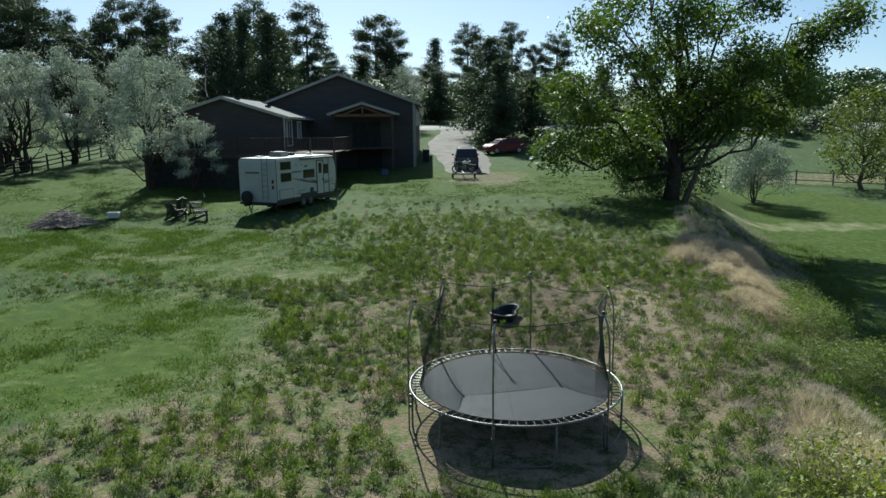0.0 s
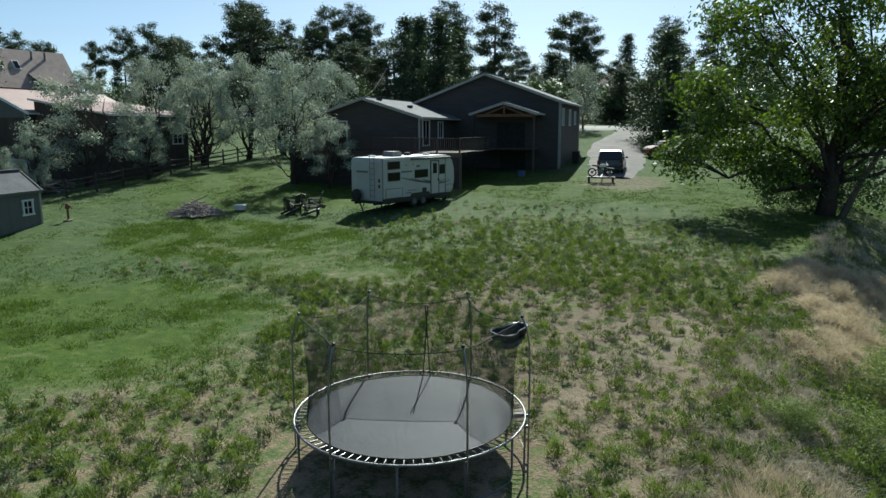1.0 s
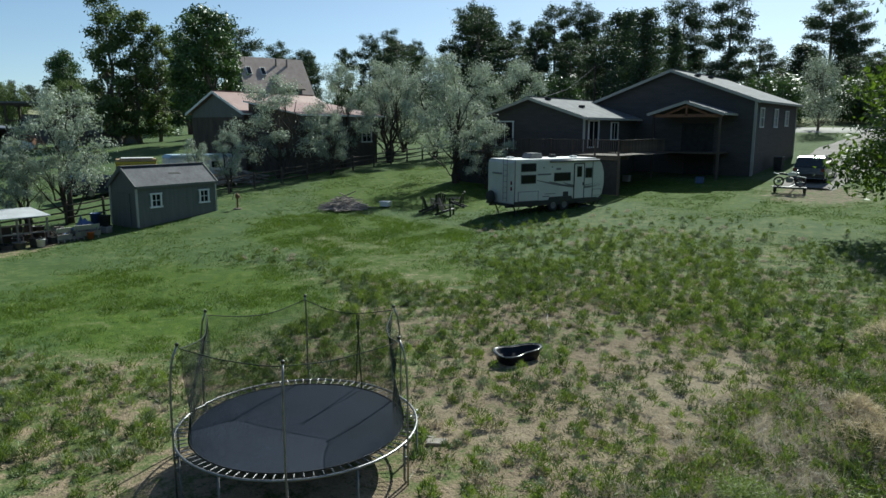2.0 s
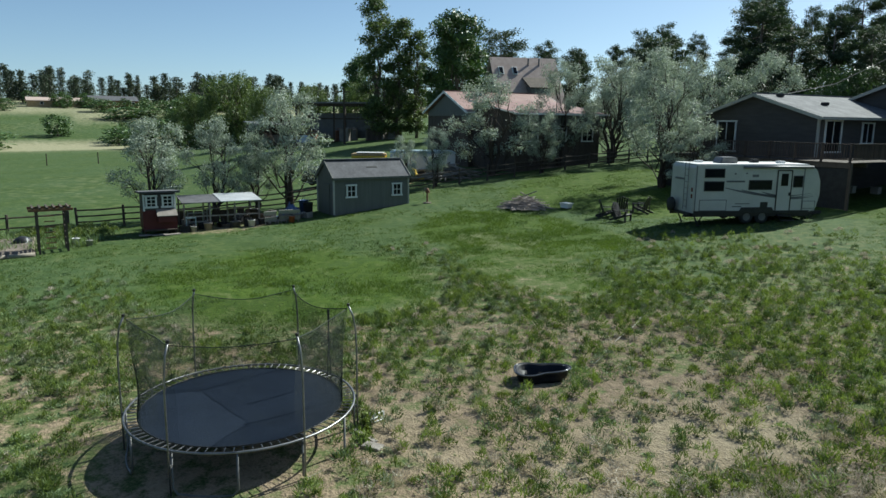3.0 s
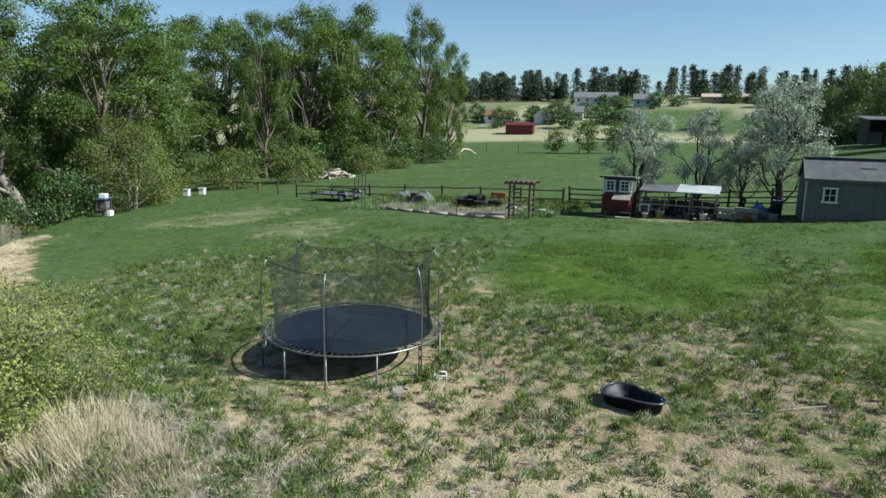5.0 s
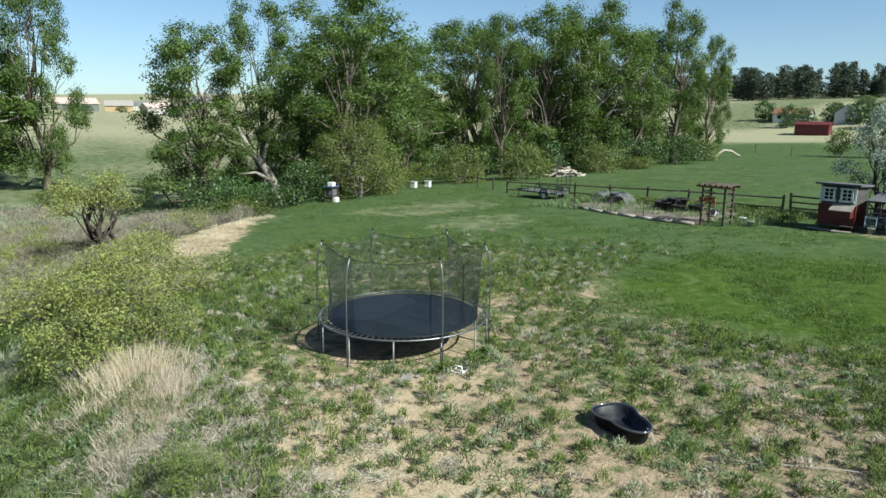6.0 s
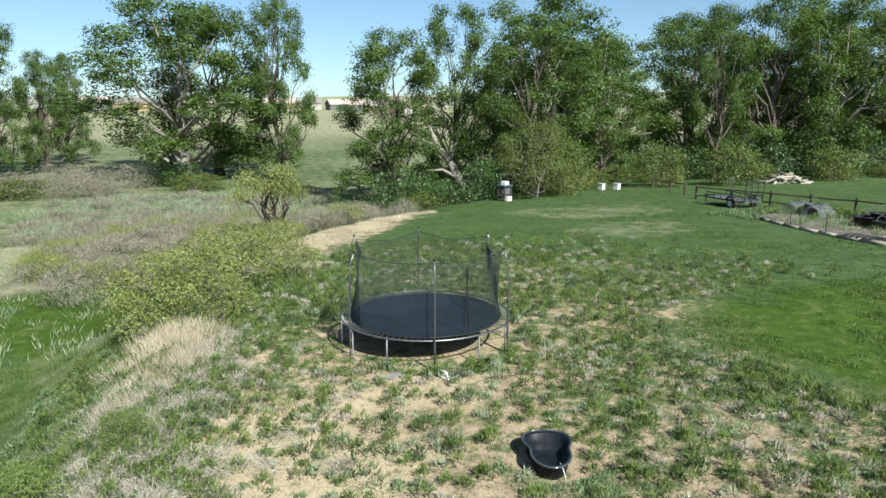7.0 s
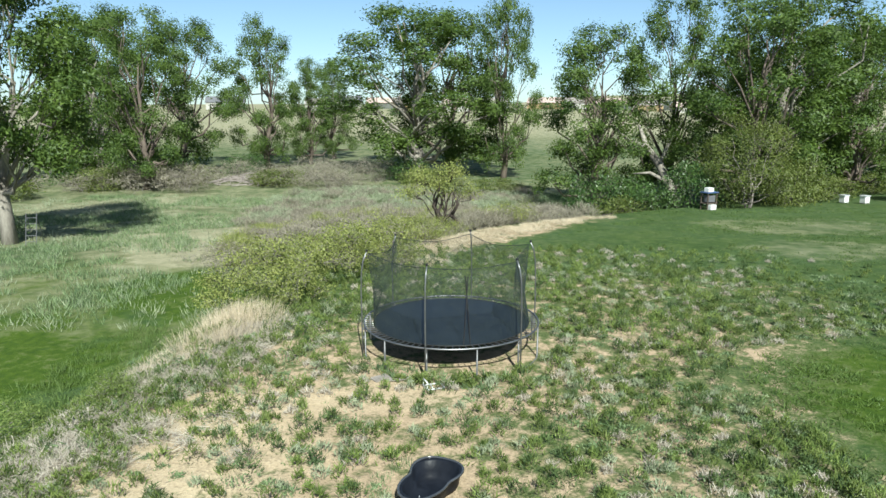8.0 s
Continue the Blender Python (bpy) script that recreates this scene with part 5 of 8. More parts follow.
def build_house():
    ob = thing("house", "grey two-storey house with shingled gable roofs and timber porch", "house", 0, 0, 0)
    x0, x1, y0, y1 = -15.0, -2.45, 60.4, 74.0
    gable_wall(ob, x0, x1, y0, y1, 2.3, 8.45, 10.75, "siding")
    lap_boards(ob, (x0, y0), (x1, y0), 2.4, 8.4)
    lap_boards(ob, (x1, y0), (x1, y1), 2.4, 8.3, out=(1, 0))
    gable_roof(ob, x0, x1, y0, y1, 8.42, 10.72)
    for cx, cy in ((x1 + 0.02, y0 - 0.03), (x0 - 0.02, y0 - 0.03), (x1 + 0.02, y1)):
        part("corner_board", Shape().box(cx, cy, 5.4, 0.14, 0.14, 6.1), "cream", ob)
    for yy, h in ((62.2, 1.4), (66.6, 1.4), (70.4, 1.2)):
        window(ob, x1 + 0.04, yy, 7.2, 0.95, h, 90)
    for dx, dy in ((1.6, 61.4), (1.2, 66)):
        vent = Shape().box(-8.72 + dx, dy, 10.72 - 0.366 * dx + 0.26, 0.4, 0.4, 0.2)
        part("roof_vent", vent, "black", ob, bevel=0.03)
    part("downpipe", Shape().tube([(-2.3, 60.2, 8.2), (-2.3, 60.25, 3.0)], 0.045, 6), "cream", ob)
    # the low wing
    w0, w1, v0, v1 = -20.2, -11.5, 51.2, 60.6
    gable_wall(ob, w0, w1, v0, v1, 2.0, 7.15, 8.5, "siding")
    lap_boards(ob, (w0, v0), (w1, v0), 2.0, 7.1)
    lap_boards(ob, (w1, v0), (w1, v1), 2.0, 7.05, out=(1, 0))
    gable_roof(ob, w0, w1, v0, v1, 7.12, 8.48, over=0.5)
    part("corner_board", Shape().box(w1 + 0.02, v0 - 0.03, 5.6, 0.13, 0.13, 2.9), "cream", ob)
    window(ob, -18.1, v0 - 0.04, 5.85, 1.5, 2.0, 0, name="french_door", bars=1, cross=0)
    window(ob, w1 + 0.04, 52.6, 5.95, 1.6, 1.9, 90, name="patio_door", bars=1, cross=0)
    window(ob, w1 + 0.04, 56.2, 6.15, 1.2, 1.3, 90, bars=1, cross=0)
    for dx, dy in ((0.7, 52.4), (2.4, 54.6)):
        part("roof_vent", Shape().box(-15.85 + dx, dy, 8.48 - 0.31 * dx + 0.25, 0.38, 0.38, 0.2), "black", ob, bevel=0.03)
    # the porch under its own gable
    p0, p1, q0, q1 = -9.05, -3.95, 57.5, 60.4
    gable_roof(ob, p0, p1, q0, q1 + 0.1, 7.42, 8.22, over=0.25, name="porch_roof")
    for px in (p0 + 0.12, p1 - 0.12):
        part("porch_post", Shape().box(px, q0 + 0.1, 4.9, 0.16, 0.16, 5.0), "wood_dark", ob, "stained timber post", bevel=0.01)
    truss = Shape().beam((p0, q0 + 0.1, 7.3), (p1, q0 + 0.1, 7.3), 0.14, 0.22).beam((-6.5, q0 + 0.1, 7.3), (-6.5, q0 + 0.1, 8.1), 0.14, 0.14)
    truss.beam((p0 + 0.9, q0 + 0.1, 7.35), (-6.5, q0 + 0.1, 8.0), 0.1, 0.14).beam((p1 - 0.9, q0 + 0.1, 7.35), (-6.5, q0 + 0.1, 8.0), 0.1, 0.14)
    part("porch_truss", truss, "wood_red", ob, "reddish timber gable truss")
    part("patio_door", Shape().box(-6.5, y0 - 0.05, 5.7, 2.4, 0.06, 2.1).box(-6.3, y0 - 0.05, 3.5, 2.2, 0.06, 1.7), "rubber", ob, "dark glazed doors in the porch's shade")
    part("porch_floor", Shape().box(-6.5, 58.9, 4.62, 4.9, 2.9, 0.1), "wood_dark", ob)
    # deck round the wing, over the walk-out floor
    deck = thing("deck", "raised wooden deck with baluster railing beside the house wing", "deck", 0, 0, 0)
    for k in range(15):
        part("deck_board", Shape().box(-14.0, 48.0 + 0.21 * k, 4.62, 13.2, 0.19, 0.04), "wood_dark", deck)
    for k in range(26):
        part("deck_board", Shape().box(-9.15 + 0.0 * k, 51.2 + 0.2 * k, 4.62, 4.3, 0.18, 0.04), "wood_dark", deck)
    for x in (-20.5, -17.3, -14.0, -10.7, -7.4):
        g = float(height(x, 48.1))
        part("deck_post", Shape().box(x, 48.1, (4.5 + g) / 2, 0.14, 0.14, 4.7 - g), "wood_dark", deck)
    part("deck_beam", Shape().box(-14.0, 48.0, 4.46, 13.3, 0.08, 0.26).box(-14.0, 49.6, 4.46, 13.2, 0.08, 0.24), "wood_dark", deck)
    # near-black sheet added in place of the shade under the deck
    part("under_deck_shade", Shape().box(-14.0, 48.06, 3.2, 13.1, 0.04, 2.2), "rubber", deck, "dark sheet coloured as the shade below the deck")
    part("railing", Shape().beam((-20.6, 48.05, 5.62), (-7.4, 48.05, 5.62), 0.12, 0.05).beam((-20.6, 48.05, 4.8), (-7.4, 48.05, 4.8), 0.05, 0.07), "deck_wood", deck, "weathered top and bottom rails")
    part("railing", Shape().beam((-7.35, 48.05, 5.62), (-7.35, 56.2, 5.62), 0.12, 0.05).beam((-7.35, 48.05, 4.8), (-7.35, 56.2, 4.8), 0.05, 0.07), "wood_dark", deck)
    for k in range(9):
        x = -20.55 + 13.1 * k / 8
        part("newel_post", Shape().box(x, 48.05, 5.15, 0.1, 0.1, 1.05), "deck_wood", deck)
    first = None
    for k in range(88):
        x = -20.45 + 0.147 * k
        if first is None:
            first = part("baluster", Shape().box(0, 0, 0, 0.045, 0.045, 0.82), "deck_wood", deck)
            first.location = (x, 48.05, 5.2)
        else:
            c = first.copy()
            scene.collection.objects.link(c)
            c.location = (x, 48.05, 5.2)
    east = None
    for k in range(52):
        if east is None:
            east = part("baluster", Shape().box(0, 0, 0, 0.045, 0.045, 0.82), "wood_dark", deck)
            c = east
        else:
            c = east.copy()
            scene.collection.objects.link(c)
        c.location = (-7.35, 48.2 + 0.15 * k, 5.2)
    # a bin and boxes by the house wall
    bin_ = thing("trash_bin", "dark wheeled rubbish bin beside the house wall", "bin", -1.5, 64.6)
    part("body", Shape().prism([(-0.26, 0), (0.26, 0), (0.32, 1.0), (-0.32, 1.0)], -0.3, 0.3), "rubber", bin_, bevel=0.02)
    part("lid", Shape().box(0, 0, 1.04, 0.72, 0.7, 0.07), "dull_steel", bin_, bevel=0.02)
    for sx in (-0.2, 0.2):
        part("wheel", Shape().lathe([(0.0, -0.03), (0.1, -0.03), (0.1, 0.03), (0.0, 0.03)], 12, sx, -0.3, 0.1), "rubber", bin_)
    for x, y, c in ((-4.6, 55.6, "blue_plastic"), (-9.6, 54.6, "wood_grey"), (-10.8, 54.0, "cream")):
        box = thing("storage_box", "small storage box on the ground below the porch", "box", x, y)
        part("body", Shape().box(0, 0, 0.2, 0.5, 0.4, 0.4), c, box, bevel=0.03)
        part("lid", Shape().box(0, 0, 0.43, 0.54, 0.44, 0.05), c, box, bevel=0.015)


build_house()


# ---- the travel trailer ----
def build_trailer():
    ob = thing("travel_trailer", "white travel trailer with dark windows and grey stripes on the lawn", "trailer", -9.19, 42.03, yaw=70)
    L, W, z0, z1 = 6.9, 2.4, 0.55, 2.95
    outline = [(-3.45, z0), (2.9, z0), (3.3, z0 + 0.25), (3.45, z0 + 0.9), (3.42, z0 + 1.6), (3.2, z0 + 2.15), (2.8, z1), (-3.35, z1), (-3.45, z1 - 0.12)]
    body = part("body", Shape().prism(outline, -W / 2, W / 2), "gelcoat", ob, bevel=0.03)
    part("roof", Shape().box(-0.3, 0, z1 + 0.025, 6.1, 2.3, 0.05), "rv_roof", ob, "pale rubber roof", bevel=0.015)
    ac = part("air_conditioner", Shape().prism([(-0.5, 0), (0.5, 0), (0.42, 0.3), (-0.35, 0.3)], -0.4, 0.4), "dull_steel", ob, bevel=0.04)
    ac.location = (-1.2, 0, z1 + 0.05)
    for x, y, h in ((0.6, 0.3, 0.18), (1.7, -0.3, 0.12), (-2.4, 0.5, 0.1)):
        part("roof_vent", Shape().box(x, y, z1 + 0.05 + h / 2, 0.36, 0.36, h), "black" if h > 0.15 else "white", ob, bevel=0.02)
    side = -W / 2
    def pane(x, z, w, h, name="window"):
        fr = part(name, Shape().box(x, side - 0.012, z, w + 0.1, 0.03, h + 0.1), "black", ob, bevel=0.012)
        part("pane", Shape().box(x, side - 0.03, z, w, 0.012, h), "glass", fr)
    for x, z, w, h in ((-2.4, 2.55, 0.98, 0.36), (-2.4, 1.9, 0.98, 0.4), (0.1, 1.96, 1.18, 0.4), (2.16, 2.13, 0.44, 0.5)):
        pane(x, z, w, h)
    door = part("door", Shape().box(1.4, side - 0.012, 1.62, 0.74, 0.03, 1.95), "gelcoat", ob, bevel=0.012)
    part("trim", Shape().box(1.01, side - 0.02, 1.66, 0.05, 0.035, 2.06).box(1.79, side - 0.02, 1.66, 0.05, 0.035, 2.06).box(1.4, side - 0.02, 2.69, 0.8, 0.035, 0.05), "black", door)
    part("pane", Shape().box(1.4, side - 0.03, 2.22, 0.38, 0.014, 0.62), "glass", door)
    part("handle", Shape().box(1.7, side - 0.05, 1.5, 0.06, 0.05, 0.16), "black", door)
    for x in (-3.36, 2.48):
        part("trim", Shape().box(x, side - 0.008, 1.75, 0.05, 0.02, 2.35), "graphic", body)
    for k in range(2):
        part("step", Shape().box(1.4, side - 0.22 - 0.26 * k, 0.42 - 0.2 * k, 0.7, 0.26, 0.04).beam((1.08, side - 0.1, 0.5), (1.08, side - 0.5, 0.2), 0.03, 0.03).beam((1.72, side - 0.1, 0.5), (1.72, side - 0.5, 0.2), 0.03, 0.03), "black", ob, "folding black entry step")
    # swoosh stripes, long and thin
    for z, x0, x1, bend in ((1.82, -1.8, 2.95, 0.42), (1.72, -0.9, 3.0, 0.4), (1.62, 0.2, 3.1, 0.34)):
        s, vs, m = Shape(), [], 12
        for k in range(m + 1):
            f = k / m
            x, z_ = x0 + (x1 - x0) * f, z - bend * math.sin(f * 2.4)
            w = 0.05 * math.sin(math.pi * min(1, f + 0.08)) + 0.008
            vs += [(x, side - 0.006, z_ - w), (x, side - 0.006, z_ + w)]
        s.add(vs, [(2 * k, 2 * k + 2, 2 * k + 3, 2 * k + 1) for k in range(m)])
        part("stripe", s, "graphic", body)
    for x, z, w, h in ((-1.25, 2.14, 1.0, 0.09), (-0.2, 2.42, 0.34, 0.13), (-0.8, 1.02, 0.8, 0.04), (-1.1, 0.88, 0.5, 0.05), (-1.3, 2.52, 0.1, 0.08), (-0.68, 2.54, 0.1, 0.08)):
        part("marking", Shape().box(x, side - 0.006, z, w, 0.012, h), "graphic", body)
    for x, z, w, h in ((-2.4, 0.95, 1.4, 0.5), (2.85, 0.95, 0.66, 0.34)):
        hatch = part("hatch", Shape().box(x, side - 0.01, z, w, 0.025, h), "gelcoat", ob, bevel=0.01)
        part("trim", Shape().box(x, side - 0.012, z + h / 2 + 0.015, w + 0.06, 0.02, 0.03).box(x, side - 0.012, z - h / 2 - 0.015, w + 0.06, 0.02, 0.03).box(x - w / 2 - 0.015, side - 0.012, z, 0.03, 0.02, h).box(x + w / 2 + 0.015, side - 0.012, z, 0.03, 0.02, h), "graphic", hatch)
    part("awning", Shape().tube([(-0.9, side - 0.08, 2.86), (2.9, side - 0.08, 2.86)], 0.07, 8), "dull_steel", ob, smooth_faces=True)
    # the back end: ladder, bumper, spare wheel
    ladder = part("ladder", Shape().tube([(-3.56, -0.75, 0.7), (-3.56, -0.75, 3.05), (-3.2, -0.75, 3.1)], 0.018, 6).tube([(-3.56, -0.4, 0.7), (-3.56, -0.4, 3.05), (-3.2, -0.4, 3.1)], 0.018, 6), "dull_steel", ob)
    for k in range(7):
        part("rung", Shape().tube([(-3.56, -0.75, 0.85 + 0.31 * k), (-3.56, -0.4, 0.85 + 0.31 * k)], 0.015, 5), "dull_steel", ladder)
    part("bumper", Shape().box(-3.58, 0, 0.5, 0.12, 2.2, 0.12), "black", ob, bevel=0.015)
    spare = part("spare_wheel", Shape().lathe([(0.0, -0.1), (0.32, -0.1), (0.36, -0.04), (0.36, 0.06), (0.3, 0.1), (0.0, 0.1)], 18), "rubber", ob, "covered black spare wheel", smooth_faces=True)
    spare.matrix_basis = pose(-3.72, 0.55, 0.85, 0, 90, 0)
    for z in (2.3, 2.62):
        part("tail_lamp", Shape().box(-3.465, -1.02, z - 0.9, 0.03, 0.12, 0.2), "lamp_red", ob, bevel=0.008)
    part("window", Shape().box(-3.465, 0.3, 2.2, 0.03, 0.9, 0.1), "graphic", ob)
    part("chassis", Shape().box(-0.2, -0.75, 0.42, 6.9, 0.1, 0.2).box(-0.2, 0.75, 0.42, 6.9, 0.1, 0.2), "black", ob)
    part("underbody", Shape().box(-0.2, 0, 0.45, 6.3, 2.2, 0.18), "black", ob, "black underbelly between the axles", bevel=0.02)
    part("hitch", Shape().beam((3.2, -0.7, 0.42), (4.5, 0, 0.42), 0.1, 0.12).beam((3.2, 0.7, 0.42), (4.5, 0, 0.42), 0.1, 0.12).tube([(4.4, 0, 0.45), (4.4, 0, -0.1)], 0.05, 8), "black", ob)
    for y in (-0.25, 0.25):
        part("gas_bottle", Shape().lathe([(0.0, 0), (0.15, 0.02), (0.16, 0.4), (0.1, 0.52), (0.05, 0.56), (0.0, 0.58)], 12, 3.75, y, 0.5), "white", ob, smooth_faces=True)
    for x in (-0.45, 0.4):
        for y in (-1.0, 1.0):
            wheel = part("wheel", Shape().lathe([(0.0, -0.1), (0.22, -0.1), (0.34, -0.09), (0.36, -0.03), (0.36, 0.03), (0.34, 0.09), (0.22, 0.1), (0.0, 0.1)], 18), "rubber", ob, smooth_faces=True)
            wheel.matrix_basis = pose(x, y, 0.34, 90, 0, 0)
            part("rim", Shape().lathe([(0.0, -0.105), (0.2, -0.105), (0.2, 0.105), (0.0, 0.105)], 12), "dull_steel", wheel)
    for x in (-3.2, 2.9):
        for y in (-0.85, 0.85):
            part("jack", Shape().beam((x, y, 0.45), (x + 0.3, y, -0.15), 0.06, 0.06).box(x + 0.3, y, -0.12, 0.2, 0.2, 0.03).beam((x + 0.55, y, 0.45), (x + 0.3, y, 0.1), 0.04, 0.04), "black", ob)
    part("vent_panel", Shape().box(0.38, side - 0.012, 0.9, 0.4, 0.03, 0.4), "black", ob, "square black appliance vent", bevel=0.01)
    part("skirt", Shape().box(-0.25, side - 0.012, 0.6, 6.3, 0.035, 0.14), "black", ob, "dark band along the lower edge")
    part("fender", Shape().prism([(-1.0, 0.58), (-0.86, 0.84), (0.82, 0.84), (0.96, 0.58)], side - 0.05, side - 0.008), "black", ob, "black moulded fender over both axles", bevel=0.015)


build_trailer()


# ---- vehicles on the drive ----
def car(name, label, x, y, yaw, paint, long=4.6, wide=1.85, tall=1.72, van=False):
    """A car: shaped body and cabin, glass, lamps and wheels; it points along its own +x."""
    ob = thing(name, label, "car", x, y, yaw=yaw)
    h, c = wide / 2, tall
    low = [(-long / 2, 0.35), (-long / 2 + 0.1, 0.28), (long / 2 - 0.15, 0.28), (long / 2, 0.45), (long / 2 - 0.05, 0.75), (long / 2 - 0.5, 0.95), (long * 0.2, 1.05), (-long / 2 + 0.05, 1.02)]
    part("body", Shape().prism(low, -h, h), paint, ob, bevel=0.07)
    back = -long / 2 + (0.12 if van else 0.45)
    s = Shape()
    roofline = [(back, 1.02, h - 0.04), (back + 0.22, c - 0.1, h - 0.17), (back + 0.5, c, h - 0.2), (long * 0.02, c, h - 0.2), (long * 0.14, c - 0.1, h - 0.19), (long * 0.27, 1.03, h - 0.05)]
    vs = [(px, sy * w, pz) for px, pz, w in roofline for sy in (-1, 1)]
    n = len(roofline)
    fs = [(2 * i, 2 * i + 1, 2 * i + 3, 2 * i + 2) for i in range(n - 1)] + [tuple(2 * i for i in range(n)), tuple(2 * i + 1 for i in reversed(range(n)))]
    fs.append((0, 2 * n - 2, 2 * n - 1, 1))
    part("cabin", s.add(vs, fs), paint, ob, bevel=0.04)
    part("rear_window", Shape().add([(back - 0.005, -h + 0.17, 1.08), (back - 0.005, h - 0.17, 1.08), (back + 0.19, h - 0.24, c - 0.14), (back + 0.19, -h + 0.24, c - 0.14)], [(0, 1, 2, 3)]), "car_glass", ob)
    part("windscreen", Shape().add([(long * 0.265, -h + 0.15, 1.08), (long * 0.265, h - 0.15, 1.08), (long * 0.15, h - 0.26, c - 0.12), (long * 0.15, -h + 0.26, c - 0.12)], [(0, 1, 2, 3)]), "car_glass", ob)
    for sy in (-1, 1):
        for a, b in ((back + 0.3, -long * 0.12), (-long * 0.1, long * 0.1)):
            part("side_window", Shape().add([(a, sy * (h - 0.05), 1.1), (b, sy * (h - 0.05), 1.1), (b - (0.02 if b < 0 else 0.12), sy * (h - 0.165), c - 0.16), (a + 0.06, sy * (h - 0.165), c - 0.16)], [(0, 1, 2, 3)]), "car_glass", ob)
        part("mirror", Shape().box(long * 0.2, sy * (h + 0.1), 1.12, 0.1, 0.2, 0.14), "black", ob, bevel=0.02)
        part("tail_lamp", Shape().box(-long / 2 + 0.06, sy * (h - 0.14), 0.88, 0.1, 0.2, 0.2), "lamp_red", ob, bevel=0.02)
        part("headlight", Shape().box(long / 2 - 0.12, sy * (h - 0.2), 0.72, 0.12, 0.28, 0.12), "tin", ob, bevel=0.02)
        for wx in (-long * 0.3, long * 0.31):
            wheel = part("wheel", Shape().lathe([(0.0, -0.1), (0.24, -0.11), (0.32, -0.1), (0.34, -0.04), (0.34, 0.04), (0.32, 0.1), (0.24, 0.11), (0.0, 0.1)], 18), "rubber", ob, smooth_faces=True)
            wheel.matrix_basis = pose(wx, sy * (h - 0.09), 0.34, 90, 0, 0)
            part("rim", Shape().lathe([(0.0, -0.115), (0.2, -0.115), (0.2, 0.115), (0.0, 0.115)], 12), "steel", wheel)
    part("bumper", Shape().box(-long / 2, 0, 0.5, 0.14, wide - 0.1, 0.22), "black", ob, bevel=0.03)
    return ob


suv = car("suv", "dark blue family van parked at the end of the drive", 2.0, 59.4, 90, "car_dark", 4.8, 1.95, 1.78, True)
for y in (-0.45, 0.45):
    part("roof_rail", Shape().tube([(-1.9, y * 1.3, 1.74), (-1.7, y * 1.3, 1.8), (0.2, y * 1.3, 1.8), (0.35, y * 1.3, 1.74)], 0.02, 6), "dull_steel", suv)
car("red_car", "dark red hatchback parked in the shade of a spruce", 6.2, 70.2, 205, "car_red", 4.2, 1.75, 1.5)


def build_motorcycle():
    ob = thing("motorcycle", "small white motorcycle standing on a low hauling frame behind the van", "motorcycle", 1.65, 53.3, yaw=2)
    part("carrier", Shape().box(0, 0, 0.38, 2.0, 0.3, 0.05).beam((0, 0, 0.36), (0, 3.5, 0.42), 0.08, 0.08).box(0, 0.25, 0.3, 1.5, 0.08, 0.08), "dull_steel", ob, "low steel hauling frame with a tow bar")
    for x in (-0.85, 0.85):
        tyre = part("carrier_wheel", Shape().lathe([(0.0, -0.07), (0.2, -0.07), (0.24, 0), (0.2, 0.07), (0.0, 0.07)], 14), "rubber", ob)
        tyre.matrix_basis = pose(x, 0.25, 0.24, 0, 90, 0)
    for x in (-0.62, 0.62):
        wheel = part("wheel", Shape().tube([(0.27 * math.cos(2 * math.pi * k / 20), 0.27 * math.sin(2 * math.pi * k / 20), 0) for k in range(20)], 0.05, 6, closed=True), "rubber", ob, smooth_faces=True)
        wheel.matrix_basis = pose(x, 0, 0.72, 90, 0, 0)
        part("hub", Shape().lathe([(0.0, -0.03), (0.1, -0.03), (0.1, 0.03), (0.0, 0.03)], 10), "steel", wheel)
        for k in range(5):
            a = k * math.pi / 5
            part("spoke", Shape().tube([(0.26 * math.cos(a), 0.26 * math.sin(a), 0), (-0.26 * math.cos(a), -0.26 * math.sin(a), 0)], 0.008, 4), "steel", wheel)
    part("engine", Shape().box(0, 0, 0.82, 0.4, 0.24, 0.3), "dull_steel", ob, bevel=0.04)
    part("body", Shape().beam((-0.6, 0, 0.75), (-0.1, 0, 1.0), 0.06, 0.06).beam((0.62, 0, 0.75), (0.4, 0, 1.35), 0.05, 0.05).beam((-0.1, 0, 1.0), (0.42, 0, 1.2), 0.08, 0.08), "black", ob)
    part("tank", Shape().prism([(-0.15, 1.08), (0.36, 1.1), (0.4, 1.26), (0.1, 1.36), (-0.15, 1.22)], -0.13, 0.13), "white", ob, bevel=0.04)
    part("seat", Shape().prism([(-0.62, 1.16), (-0.1, 1.1), (-0.1, 1.22), (-0.65, 1.28)], -0.11, 0.11), "black", ob, bevel=0.03)
    part("mudguard", Shape().prism([(0.36, 1.05), (0.92, 0.98), (0.9, 1.03), (0.4, 1.1)], -0.07, 0.07).prism([(-0.95, 1.22), (-0.6, 1.14), (-0.6, 1.18), (-0.95, 1.28)], -0.08, 0.08), "white", ob, bevel=0.01)
    part("handlebar", Shape().tube([(0.34, -0.38, 1.46), (0.38, -0.12, 1.4), (0.38, 0.12, 1.4), (0.34, 0.38, 1.46)], 0.016, 6), "dull_steel", ob)
    part("headlight", Shape().lathe([(0.0, 0), (0.08, 0.02), (0.09, 0.1), (0.0, 0.12)], 10, 0.44, 0, 1.2), "tin", ob)


build_motorcycle()

